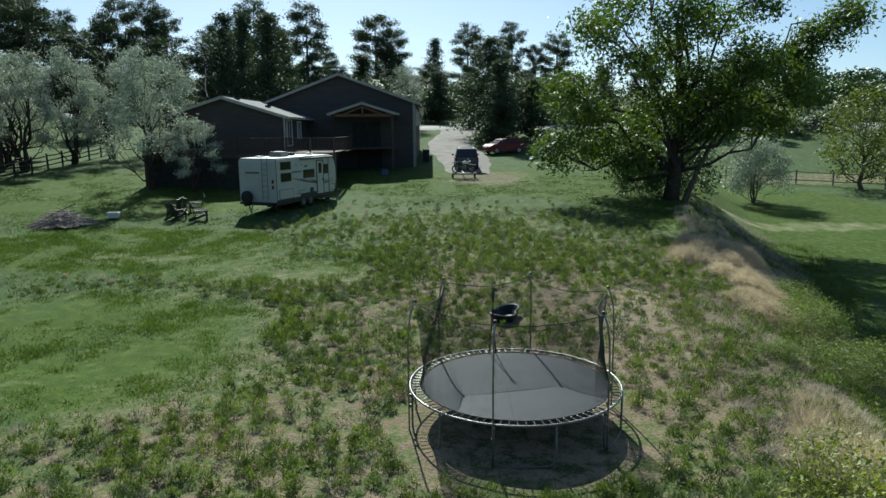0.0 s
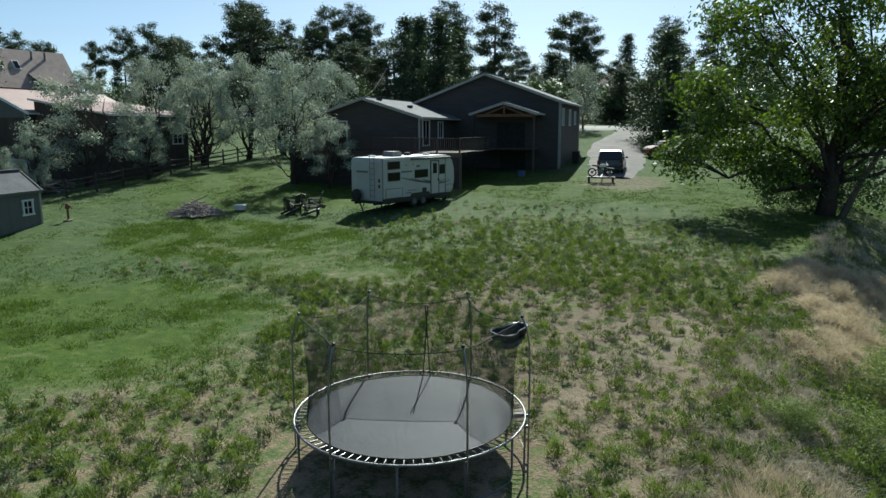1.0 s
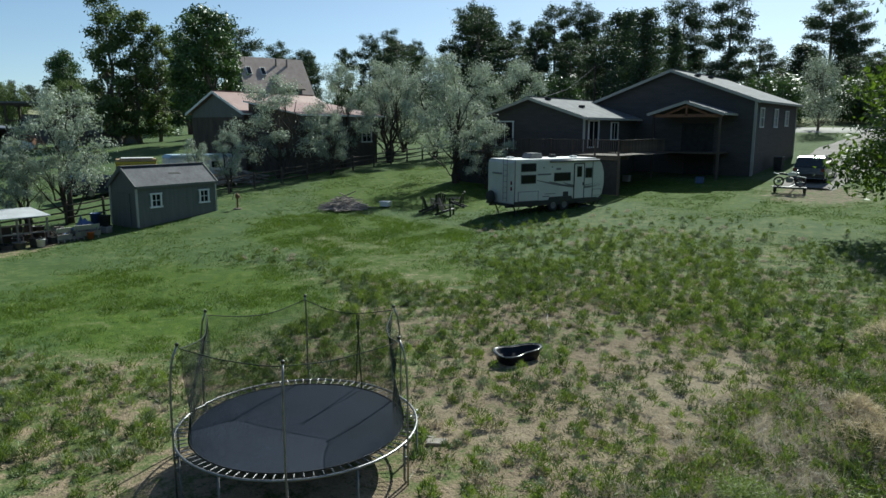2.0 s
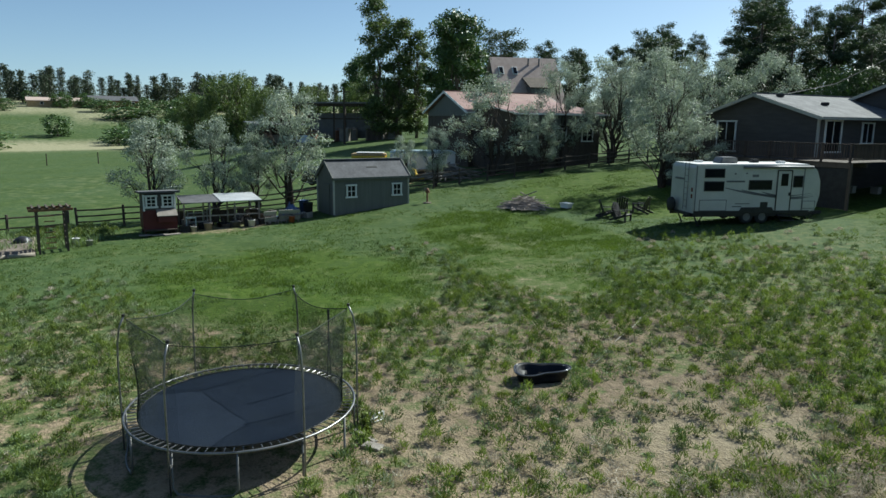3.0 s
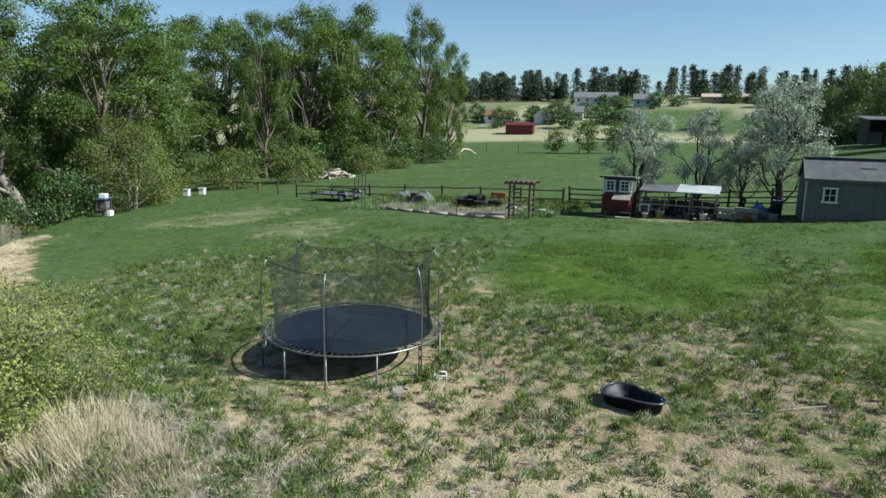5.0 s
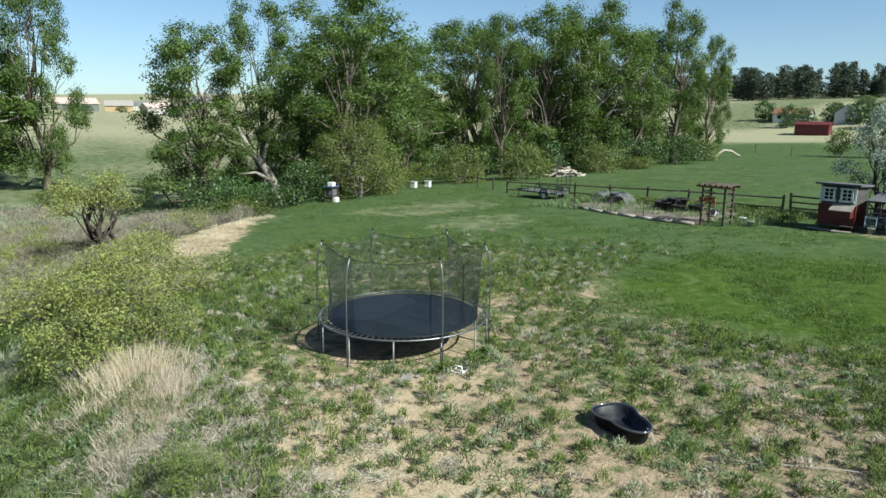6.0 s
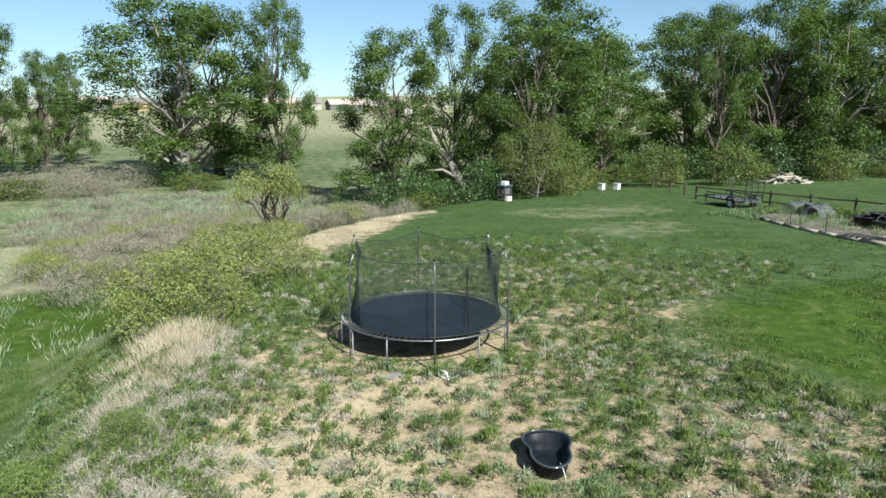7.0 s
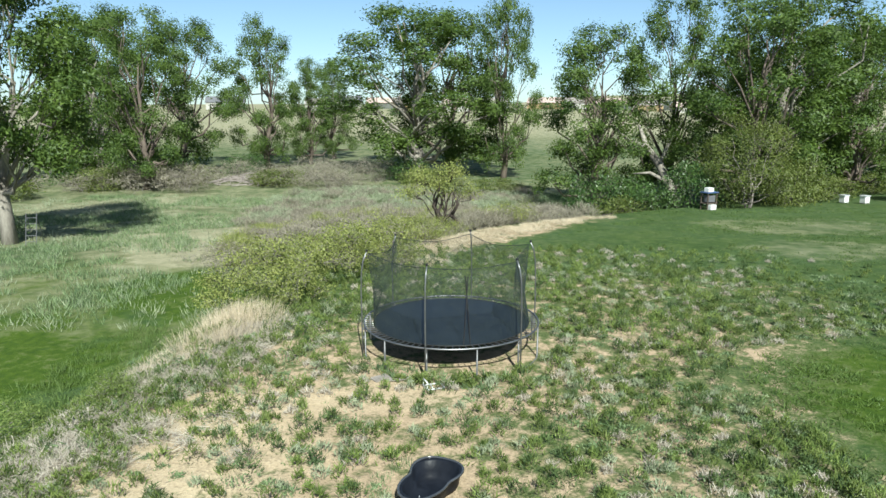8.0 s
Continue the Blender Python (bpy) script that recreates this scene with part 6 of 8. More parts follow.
# ---- fences ----
def rail_fence(label, line, bay=2.4, tall=1.15, rails=3, material="wood_dark", lean=0.02, seed=3):
    """A split-rail fence: each post and each rail a piece of its own, stepping with the ground."""
    rng = np.random.default_rng(seed)
    ob = thing("fence", label, "fence", line[0][0], line[0][1], 0)
    ox, oy = line[0]
    posts = []
    for (xa, ya), (xb, yb) in zip(line, line[1:]):
        n = max(1, round(math.hypot(xb - xa, yb - ya) / bay))
        posts += [(xa + (xb - xa) * k / n, ya + (yb - ya) * k / n) for k in range(n)]
    posts.append(line[-1])
    for x, y in posts:
        z = float(height(x, y))
        dx, dy = rng.normal(0, lean, 2)
        part("post", Shape().tube([(x - ox, y - oy, z - 0.3), (x - ox + dx, y - oy + dy, z + tall + 0.12)], 0.075, 7), material, ob)
    for (xa, ya), (xb, yb) in zip(posts, posts[1:]):
        za, zb = float(height(xa, ya)), float(height(xb, yb))
        for k in range(rails):
            h = tall * (0.34 + 0.6 * k / max(1, rails - 1)) if rails > 1 else tall * 0.95
            j = rng.normal(0, 0.025, 2)
            mid = ((xa + xb) / 2 - ox + 0.03, (ya + yb) / 2 - oy, (za + zb) / 2 + h - 0.02)
            part("rail", Shape().tube([(xa - ox, ya - oy, za + h + j[0]), mid, (xb - ox, yb - oy, zb + h + j[1])], 0.05, 5), material, ob)
    return ob


rail_fence("dark weathered split-rail fence along the edge of the lawn", [(-30.6, 11.5), (-30.8, 24), (-31.0, 37.5), (-30.8, 50), (-31.2, 66)])
rail_fence("dark low pole fence along the vegetable garden", [(-29.8, -10.5), (-30.2, -4), (-30.4, 2), (-30.6, 11.0)], 3.2, 1.0, 2, seed=4)
rail_fence("leaning pole fence by the creek end of the lawn", [(-33.5, -20.0), (-32.5, -16.5), (-31.4, -13.5)], 2.6, 0.9, 1, lean=0.08, seed=5)
rail_fence("post fence along the far side of the field", [(-104, -22), (-98, -14), (-100, -4), (-97, 9), (-97, 22)], 7.5, 1.5, 0, seed=6)
rail_fence("rail fence below the dirt bank beyond the lower lawn", [(27, 66), (35, 62), (46, 57)], 3.5, 1.2, 2, "wood_grey", seed=7)
limb = thing("fallen_limb", "bleached fallen limb bent over the field grass", "branch", -92, -21)
part("limb", Shape().tube([(-4, 0, 0.1), (-2.5, 0.2, 0.3), (-1, 0, 0.9), (1, -0.2, 1.1), (3, 0, 0.7), (4.4, 0.2, 0.2)], [0.12, 0.16, 0.2, 0.18, 0.13, 0.06], 7), "log", limb, smooth_faces=True)


# ---- garden shed ----
def build_shed():
    ob = thing("garden_shed", "grey-green wooden garden shed with dark shingled gable roof on the lawn", "shed", 0, 0, 0)
    x0, x1, y0, y1 = -28.0, -25.5, 25.3, 30.5
    ob.matrix_basis = pose(-26.9, 27.85, 0) @ pose(0, 0, 0, 0, 0, 4) @ pose(26.9, -27.85, 0)
    gable_wall(ob, x0, x1, y0, y1, 0.55, 3.12, 4.12, "siding_shed")
    gable_roof(ob, x0, x1, y0, y1, 3.1, 4.08, over=0.1, thick=0.1, material="shingle_dark", trim="siding_shed")
    for cx, cy in ((x1 + 0.01, y0 - 0.01), (x1 + 0.01, y1 + 0.01), (x0, y0 - 0.01)):
        part("corner_board", Shape().box(cx, cy, 2.0, 0.1, 0.1, 2.2), "cream", ob)
    for y in (26.45, 29.65):
        window(ob, x1 + 0.03, y, 2.3, 0.6, 0.74, 90, bars=1, cross=1)
    part("skylight", Shape().box(-26.35, 28.2, 3.8, 0.6, 0.75, 0.08, Matrix.Rotation(radians(33), 3, "Y")), "rubber", ob, bevel=0.01)
    part("door", Shape().box(-26.75, y0 - 0.03, 1.75, 1.3, 0.05, 1.95), "siding_shed", ob, "double plank door", bevel=0.01)
    part("skid", Shape().box(-25.7, 27.9, 0.72, 0.14, 5.1, 0.5).box(-27.8, 27.9, 0.72, 0.14, 5.1, 0.5), "wood_dark", ob)


build_shed()
pump = thing("water_pump", "rusty red hand water pump beside the shed", "pump", -24.9, 31.6)
part("stand", Shape().tube([(0, 0, -0.1), (0, 0, 0.75)], 0.06, 8), "wood_red", pump)
part("head", Shape().lathe([(0.0, 0), (0.12, 0.02), (0.13, 0.22), (0.05, 0.3), (0.0, 0.34)], 10, 0, 0, 0.7), "wood_red", pump, smooth_faces=True)
part("spout", Shape().tube([(0.05, 0, 0.85), (0.26, 0, 0.83), (0.32, 0, 0.72)], 0.035, 6), "wood_red", pump)
part("lever", Shape().tube([(0, -0.05, 0.98), (-0.25, -0.05, 1.0), (-0.45, -0.05, 0.6)], 0.02, 5), "dull_steel", pump)
part("base", Shape().lathe([(0.0, -0.05), (0.28, -0.05), (0.25, 0.1), (0.0, 0.14)], 12), "soil", pump)


# ---- hen house and its run ----
def build_coop():
    ob = thing("hen_house", "small red and white hen house with two windows", "coop", -26.6, 15.5, yaw=0)
    part("wall", Shape().box(0, 0, 0.83, 1.7, 1.75, 1.1), "red_paint", ob, "dark red lower boards", bevel=0.01)
    up = part("upper_wall", Shape().box(0, 0, 1.83, 1.66, 1.71, 0.92), "siding", ob, "dark upper storey with white trim", bevel=0.01)
    for y in (-0.8, 0.8):
        part("corner_board", Shape().box(0.84, y, 1.8, 0.08, 0.09, 0.9), "white", up)
    part("roof", Shape().prism([(-1.1, 2.2), (1.1, 2.34), (1.1, 2.44), (-1.1, 2.3)], -1.05, 1.05), "shingle_dark", ob, bevel=0.01)
    for y in (-0.42, 0.42):
        window(ob, 0.86, y, 1.86, 0.5, 0.62, 90, bars=1, cross=2)
    nest = part("nest_box", Shape().prism([(0.85, 0.75), (1.35, 0.75), (1.35, 1.1), (0.85, 1.38)], -0.15, 0.8), "red_paint", ob, bevel=0.01)
    part("lid", Shape().prism([(0.83, 1.4), (1.42, 1.08), (1.42, 1.12), (0.83, 1.44)], -0.2, 0.85), "wood_grey", nest)
    for x in (-0.75, 0.75):
        for y in (-0.78, 0.78):
            part("leg", Shape().box(x, y, 0.25, 0.1, 0.1, 0.6), "wood_dark", ob)
    part("shelf", Shape().box(0.2, 0, 0.3, 1.9, 1.7, 0.05), "wood_dark", ob)
    for k, y in enumerate((-0.7, -0.1, 0.5)):
        part("board", Shape().box(1.2 + 0.1 * k, y, 0.08, 0.3, 0.9, 0.04, Matrix.Rotation(0.15 * k, 3, "Z")), "wood_grey", ob)
    run = thing("hen_run", "open lean-to run with a pale metal roof on thin posts", "run", -27.2, 18.9)
    g = 0.0
    part("roof_sheet", Shape().prism([(-1.1, 1.72), (1.2, 1.5), (1.2, 1.54), (-1.1, 1.76)], -2.2, -0.1), "shingle_dark", run, "grey roof sheet")
    part("roof_sheet", Shape().prism([(-1.1, 1.76), (1.3, 1.53), (1.3, 1.57), (-1.1, 1.8)], -0.1, 2.25), "tin", run, "pale metal roof sheet")
    # dark boards added at the back to stand for shade under the roof
    for k in range(9):
        part("back_board", Shape().box(-1.06, -2.0 + 0.5 * k, 0.42, 0.03, 0.44, 0.84 - 0.05 * (k % 3)), "wood_dark", run)
    part("cage", Shape().box(1.25, -2.05, 0.36, 0.5, 0.04, 0.05).box(1.25, -2.05, 0.72, 0.5, 0.04, 0.05).box(1.02, -2.05, 0.4, 0.04, 0.04, 0.75).box(1.48, -2.05, 0.4, 0.04, 0.04, 0.75).box(1.48, -1.55, 0.4, 0.04, 0.04, 0.75).box(1.48, -1.8, 0.72, 0.04, 0.5, 0.04), "pale_blue", run, "small pale wire cage frame")
    for y in (-2.1, -0.7, 0.7, 2.1):
        for x, h in ((-1.0, 1.72), (1.15, 1.5)):
            part("post", Shape().box(x, y, h / 2 - 0.1, 0.08, 0.08, h + 0.1), "wood_grey", run)
    part("rail", Shape().box(1.15, 0, 0.75, 0.05, 4.3, 0.07).box(-1.0, 0, 0.9, 0.05, 4.3, 0.07), "wood_grey", run)
    part("gate", Shape().box(1.2, -1.4, 0.45, 0.04, 1.1, 0.06).box(1.2, -1.4, 0.95, 0.04, 1.1, 0.06).box(1.2, -1.93, 0.6, 0.04, 0.06, 1.0).box(1.2, -0.87, 0.6, 0.04, 0.06, 1.0), "dull_steel", run)


build_coop()


def pot(x, y, r, h, material, label, name="bucket"):
    ob = thing(name, label, name.replace("_", " "), x, y)
    part("body", Shape().lathe([(0.0, 0), (r * 0.85, 0), (r, h), (r * 1.06, h), (r * 1.06, h + 0.03), (r * 0.93, h + 0.03), (r * 0.8, 0.06), (0.0, 0.05)], 14), material, ob, smooth_faces=True)
    part("handle", Shape().tube([(-r, 0, h), (-r * 0.7, 0, h + r * 0.6), (0, 0, h + r * 0.85), (r * 0.7, 0, h + r * 0.6), (r, 0, h)], 0.012, 4), "dull_steel", ob)
    return ob


def pallet(x, y, yaw, tilt, label="weathered wooden pallet among the garden clutter", material="wood_grey"):
    ob = thing("pallet", label, "pallet", x, y, yaw=yaw)
    turn = Matrix.Rotation(radians(tilt), 4, "Y")
    for k in range(6):
        p = part("slat", Shape().box(-0.5 + 0.2 * k, 0, 0.13, 0.11, 1.1, 0.02), material, ob)
        p.matrix_basis = turn
    for y_ in (-0.5, 0, 0.5):
        p = part("bearer", Shape().box(0, y_, 0.06, 1.12, 0.07, 0.1), material, ob)
        p.matrix_basis = turn


for x, y, yaw, wide in ((-25.5, 21.5, 4, 0.75), (-25.3, 22.6, -6, 1.25)):
    panel = thing("leaning_board", "pale weathered board propped on its edge beside the run", "board", x, y, yaw=yaw)
    part("plank", Shape().box(0, 0, 0.62, 0.04, wide, 0.3, Matrix.Rotation(0.5, 3, "Y")), "cream", panel, bevel=0.006)
    part("plank", Shape().box(0.12, 0, 0.3, 0.04, wide, 0.28, Matrix.Rotation(0.3, 3, "Y")), "wood_grey", panel, bevel=0.006)
    for sy in (-0.4, 0.4):
        part("prop", Shape().beam((0.05, sy * wide, 0.0), (-0.05, sy * wide, 0.75), 0.05, 0.05), "wood_grey", panel)
# clutter of the run, mostly in dark colours that carry its shadow too
rng_c = np.random.default_rng(23)
for k in range(30):
    x, y = rng_c.uniform(-28.0, -25.7), rng_c.uniform(16.7, 24.4)
    w, d, h = rng_c.uniform(0.25, 0.6), rng_c.uniform(0.2, 0.5), rng_c.uniform(0.15, 0.45)
    crate = thing("scrap_crate", "small weathered crate among the clutter of the run", "crate", x, y, yaw=float(rng_c.uniform(0, 90)))
    c = ("wood_dark", "black", "graphic", "dull_steel", "rubber", "wood_grey")[k % 6]
    part("box", Shape().box(0, 0, h / 2, w, d, h), c, crate, bevel=0.015)
    part("rim", Shape().box(0, d / 2, h + 0.02, w, 0.03, 0.05).box(0, -d / 2, h + 0.02, w, 0.03, 0.05).box(w / 2, 0, h + 0.02, 0.03, d, 0.05).box(-w / 2, 0, h + 0.02, 0.03, d, 0.05), c, crate)
pallet(-25.9, 21.9, 5, 0)
pallet(-26.3, 23.1, -8, -35)
pallet(-27.3, 21.6, 80, -50)
for x, y, r, h, c, label in ((-25.7, 18.0, 0.24, 0.42, "wood_grey", "grey bucket on the bare ground of the run"), (-25.5, 20.4, 0.2, 0.36, "white", "white bucket beside the pallets"), (-26.0, 19.6, 0.3, 0.3, "dull_steel", "dull metal tub in the hen run"), (-26.9, 20.9, 0.28, 0.8, "black", "black barrel under the lean-to"), (-25.2, 22.7, 0.18, 0.34, "orange", "rusty orange can beside the pallets"), (-26.4, 24.1, 0.3, 0.85, "rubber", "black barrel against the shed"), (-27.6, 24.2, 0.3, 0.85, "blue_plastic", "blue barrel beside the shed"), (-25.6, 17.2, 0.16, 0.3, "cream", "pale bucket beside the hen house"), (-24.6, 11.3, 0.18, 0.36, "white", "white bucket at the garden's edge"), (-24.2, 11.9, 0.15, 0.26, "cream", "pale bucket at the garden's edge"), (-26.6, 19.0, 0.34, 0.22, "black", "black feed pan in the run")):
    pot(x, y, r, h, c, label)
sheet = thing("tarp_heap", "crumpled dark tarp heaped beside the shed", "tarp", -27.0, 23.2)
rng_t = np.random.default_rng(8)
s = Shape()
n = 14
s.add([(0.9 * (i / (n - 1) - 0.5) * 2, 0.9 * (j / (n - 1) - 0.5) * 2, max(0.0, 1.0 - math.hypot(i / (n - 1) - 0.5, j / (n - 1) - 0.5) * 2.1) * (0.7 + 0.5 * rng_t.random())) for j in range(n) for i in range(n)], [(j * n + i, j * n + i + 1, (j + 1) * n + i + 1, (j + 1) * n + i) for j in range(n - 1) for i in range(n - 1)])
part("cloth", s, "blue_plastic", sheet)


# ---- vegetable garden ----
def build_garden():
    bed = thing("garden_bed", "curved vegetable bed of bare soil edged with pale logs", "garden bed", 0, 0, 0)
    rim = [(-25.6, -0.8), (-24.2, 1.6), (-23.2, 4.4), (-22.6, 7.2), (-22.6, 9.6)]
    s, vs, m = Shape(), [], 10
    for k in range(41):
        f = k / 40 * (len(rim) - 1)
        i = min(len(rim) - 2, int(f))
        x, y = (rim[i][0] + (rim[i + 1][0] - rim[i][0]) * (f - i), rim[i][1] + (rim[i + 1][1] - rim[i][1]) * (f - i))
        for j in range(m + 1):
            px = x + (-28.6 - x) * j / m
            vs.append((px, y, float(height(px, y)) + 0.08 + 0.12 * float(patches(px, y, 0.9, 31)) - (0.2 if j in (0, m) or k in (0, 40) else 0)))
    s.add(vs, [(k * (m + 1) + j, k * (m + 1) + j + 1, (k + 1) * (m + 1) + j + 1, (k + 1) * (m + 1) + j) for k in range(40) for j in range(m)])
    part("soil", s, "soil", bed)
    for (xa, ya), (xb, yb) in zip(rim, rim[1:]):
        for f0, f1 in ((0.02, 0.48), (0.52, 0.98)):
            a = (xa + (xb - xa) * f0 + 0.1, ya + (yb - ya) * f0)
            b = (xa + (xb - xa) * f1 + 0.1, ya + (yb - ya) * f1)
            part("edging_log", Shape().tube([(*a, float(height(*a)) + 0.08), (*b, float(height(*b)) + 0.08)], 0.11, 8), "log", bed, "pale edging log", smooth_faces=True)
    for x, y in ((-23.4, 1.0), (-22.9, 4.0), (-22.3, 6.6), (-24.6, -1.4)):
        stake = thing("stake", "thin dark fence stake at the garden's rim", "stake", x, y)
        part("rod", Shape().tube([(0, 0, -0.2), (0.02, 0, 1.15)], 0.025, 6), "wood_dark", stake)
    arbor = thing("arbor", "dark wooden garden arbor with ladder sides and a slatted top", "arbor", -23.5, 10.3, yaw=4)
    for x in (-0.55, 0.55):
        for y in (-0.6, 0.6):
            part("post", Shape().box(x, y, 1.0, 0.1, 0.1, 2.3), "wood_dark", arbor)
    for y in (-0.6, 0.6):
        for k in range(6):
            part("rung", Shape().box(0, y, 0.3 + 0.3 * k, 1.1, 0.05, 0.06), "wood_dark", arbor)
    for y in (-0.75, -0.45, -0.15, 0.15, 0.45, 0.75):
        part("slat", Shape().box(0, y, 2.2, 1.5, 0.09, 0.08), "wood_dark", arbor)
    for x in (-0.6, 0.6):
        part("beam", Shape().box(x, 0, 2.1, 0.08, 1.9, 0.12), "wood_red", arbor)
    for k in range(7):
        part("rung", Shape().box(0.58, -0.1, 0.25 + 0.26 * k, 0.05, 0.45, 0.05), "wood_red", arbor)
    for x, y, r, h, c in ((-27.2, 6.0, 0.6, 0.8, "rubber"), (-27.8, 5.0, 0.5, 0.6, "rubber"), (-26.6, 5.4, 0.55, 0.6, "black"), (-26.2, 6.6, 0.4, 0.5, "black"), (-26.9, 7.4, 0.45, 0.5, "black"), (-27.9, 1.2, 0.5, 0.8, "graphic")):
        pot(x, y, r, h, c, "black plastic planter barrel in the garden bed", "planter")
    for x, y in ((-28.0, 0.0), (-27.6, 1.8)):
        cover = thing("frost_cover", "torn pale mesh frost cover draped over a hoop", "cover", x, y)
        s, vs = Shape(), []
        for k in range(9):
            for j in range(9):
                a = math.pi * j / 8
                vs.append((-0.7 + 1.4 * k / 8, 0.65 * math.cos(a) * (1 + 0.06 * math.sin(k * 3 + j)), 0.95 * math.sin(a) * (0.85 + 0.15 * math.cos(k * 2.2 + j))))
        s.add(vs, [(k * 9 + j, (k + 1) * 9 + j, (k + 1) * 9 + j + 1, k * 9 + j + 1) for k in range(8) for j in range(8)])
        part("cloth", s, "net_pale", cover, smooth_faces=True)
        part("hoop", Shape().tube([(0, 0.66 * math.cos(math.pi * j / 8), 0.97 * math.sin(math.pi * j / 8)) for j in range(9)], 0.02, 5), "dull_steel", cover)
    bag = thing("plastic_bag", "black and white plastic sacks on the garden soil", "bag", -26.2, 8.9)
    part("sack", Shape().lathe([(0.0, 0), (0.4, 0.02), (0.45, 0.2), (0.3, 0.38), (0.1, 0.46), (0.0, 0.47)], 12), "black", bag, smooth_faces=True)
    part("label_patch", Shape().box(0.3, 0.1, 0.28, 0.3, 0.3, 0.03, Matrix.Rotation(0.8, 3, "Y")), "white", bag)
    barrow = thing("rusty_panel", "rusty orange metal panel leaning on the garden fence", "panel", -30.1, 6.5)
    part("plate", Shape().box(0, 0, 0.45, 0.06, 1.1, 0.5, Matrix.Rotation(0.15, 3, "Y")), "orange", barrow, bevel=0.01)


M["net_pale"] = shade("net_pale", (0.1, 0.11, 0.11), (0.2, 0.21, 0.21), 6, 0.8, 0, 40, see=0.55)
build_garden()


def build_utility_trailer():
    ob = thing("utility_trailer", "black steel utility trailer with an upright mesh ramp", "trailer", -28.6, -5.6, yaw=90)
    part("bed", Shape().box(0, 0, 0.5, 3.3, 1.7, 0.1), "dull_steel", ob, "worn steel plank bed")
    for y in (-0.85, 0.85):
        part("side_rail", Shape().tube([(-1.65, y, 0.86), (1.65, y, 0.86)], 0.035, 6).tube([(-1.65, y, 0.5), (1.65, y, 0.5)], 0.045, 6), "black", ob)
        for k in range(6):
            part("upright", Shape().tube([(-1.6 + 0.64 * k, y, 0.5), (-1.6 + 0.64 * k, y, 0.86)], 0.025, 5), "black", ob)
        wheel = part("wheel", Shape().lathe([(0.0, -0.09), (0.2, -0.09), (0.31, -0.08), (0.33, 0), (0.31, 0.08), (0.2, 0.09), (0.0, 0.09)], 16), "rubber", ob, smooth_faces=True)
        wheel.matrix_basis = pose(0.75, y * 1.18, 0.33, 90, 0, 0)
        part("rim", Shape().lathe([(0.0, -0.1), (0.19, -0.1), (0.19, 0.1), (0.0, 0.1)], 12), "tin", wheel)
        part("mudguard", Shape().tube([(0.3, y * 1.18, 0.5), (0.45, y * 1.18, 0.72), (0.75, y * 1.18, 0.78), (1.05, y * 1.18, 0.72), (1.2, y * 1.18, 0.5)], 0.07, 5), "black", ob)
    part("tongue", Shape().beam((-1.6, -0.6, 0.48), (-2.8, 0, 0.48), 0.08, 0.08).beam((-1.6, 0.6, 0.48), (-2.8, 0, 0.48), 0.08, 0.08).tube([(-2.6, 0, 0.55), (-2.6, 0, -0.1)], 0.035, 6), "black", ob)
    ramp = part("ramp", Shape().tube([(1.7, -0.8, 0.5), (1.75, -0.8, 1.95), (1.75, 0.8, 1.95), (1.7, 0.8, 0.5)], 0.03, 6), "black", ob, "upright steel ramp")
    for k in range(5):
        part("bar", Shape().tube([(1.72, -0.8, 0.7 + 0.26 * k), (1.72, 0.8, 0.7 + 0.26 * k)], 0.02, 5), "black", ramp)
    for y in (-0.27, 0.27):
        part("bar", Shape().tube([(1.71, y, 0.5), (1.75, y, 1.95)], 0.02, 5), "black", ramp)
    part("brace", Shape().beam((1.75, -0.85, 1.3), (2.8, -0.85, 0.1), 0.05, 0.05), "black", ob)


build_utility_trailer()


def heap(name, label, category, x, y, wide, tall, count, length, thick, material, seed, piece="branch"):
    """A loose pile of sticks or logs, each crossing the others."""
    rng = np.random.default_rng(seed)
    ob = thing(name, label, category, x, y)
    s = Shape()
    for i in range(count):
        r = wide * math.sqrt(rng.random())
        a, t = rng.uniform(0, 6.28), rng.uniform(0, 6.28)
        z = max(0.05, tall * (1 - (r / wide) ** 1.6) * rng.uniform(0.3, 1.0))
        l = length * rng.uniform(0.6, 1.3)
        tilt = rng.normal(0, 0.15) - 0.35 * (r / wide)
        d = np.array([math.cos(t), math.sin(t), 0.0])
        radial = math.cos(t - a)
        d[2] = tilt * radial
        c = np.array([r * math.cos(a), r * math.sin(a), z])
        p = [c - d * l / 2, c + rng.normal(0, 0.04, 3), c + d * l / 2]
        for q in p:
            q[2] = max(q[2], 0.03)
        th = thick * rng.uniform(0.5, 1.4)
        if count <= 60:
            part(piece, Shape().tube(p, [th, th * 0.9, th * 0.6], 6), material, ob, smooth_faces=True)
        else:
            s.tube(p, [th, th * 0.8, th * 0.35], 4)
    if count > 60:
        tagged(part("tangle", s, material, ob), kind="stuff")
    return ob


heap("brush_pile", "heap of cut grey-brown branches piled on the lawn", "brush pile", -19.7, 35.6, 1.15, 0.8, 240, 1.5, 0.024, "dead_twig", 11)
heap("log_pile", "pile of bleached logs at the edge of the field", "log pile", -48.5, -18.8, 1.6, 1.1, 46, 2.4, 0.1, "log", 12, "log")
heap("lumber_heap", "untidy heap of timber in the neighbour's yard", "lumber", -37.6, 34.6, 2.0, 1.1, 50, 3.0, 0.09, "wood_tan", 13, "timber")
heap("lumber_heap", "grey heap of salvaged timber along the neighbour's fence", "lumber", -35.6, 39.0, 2.2, 1.2, 55, 3.2, 0.09, "wood_grey", 14, "timber")
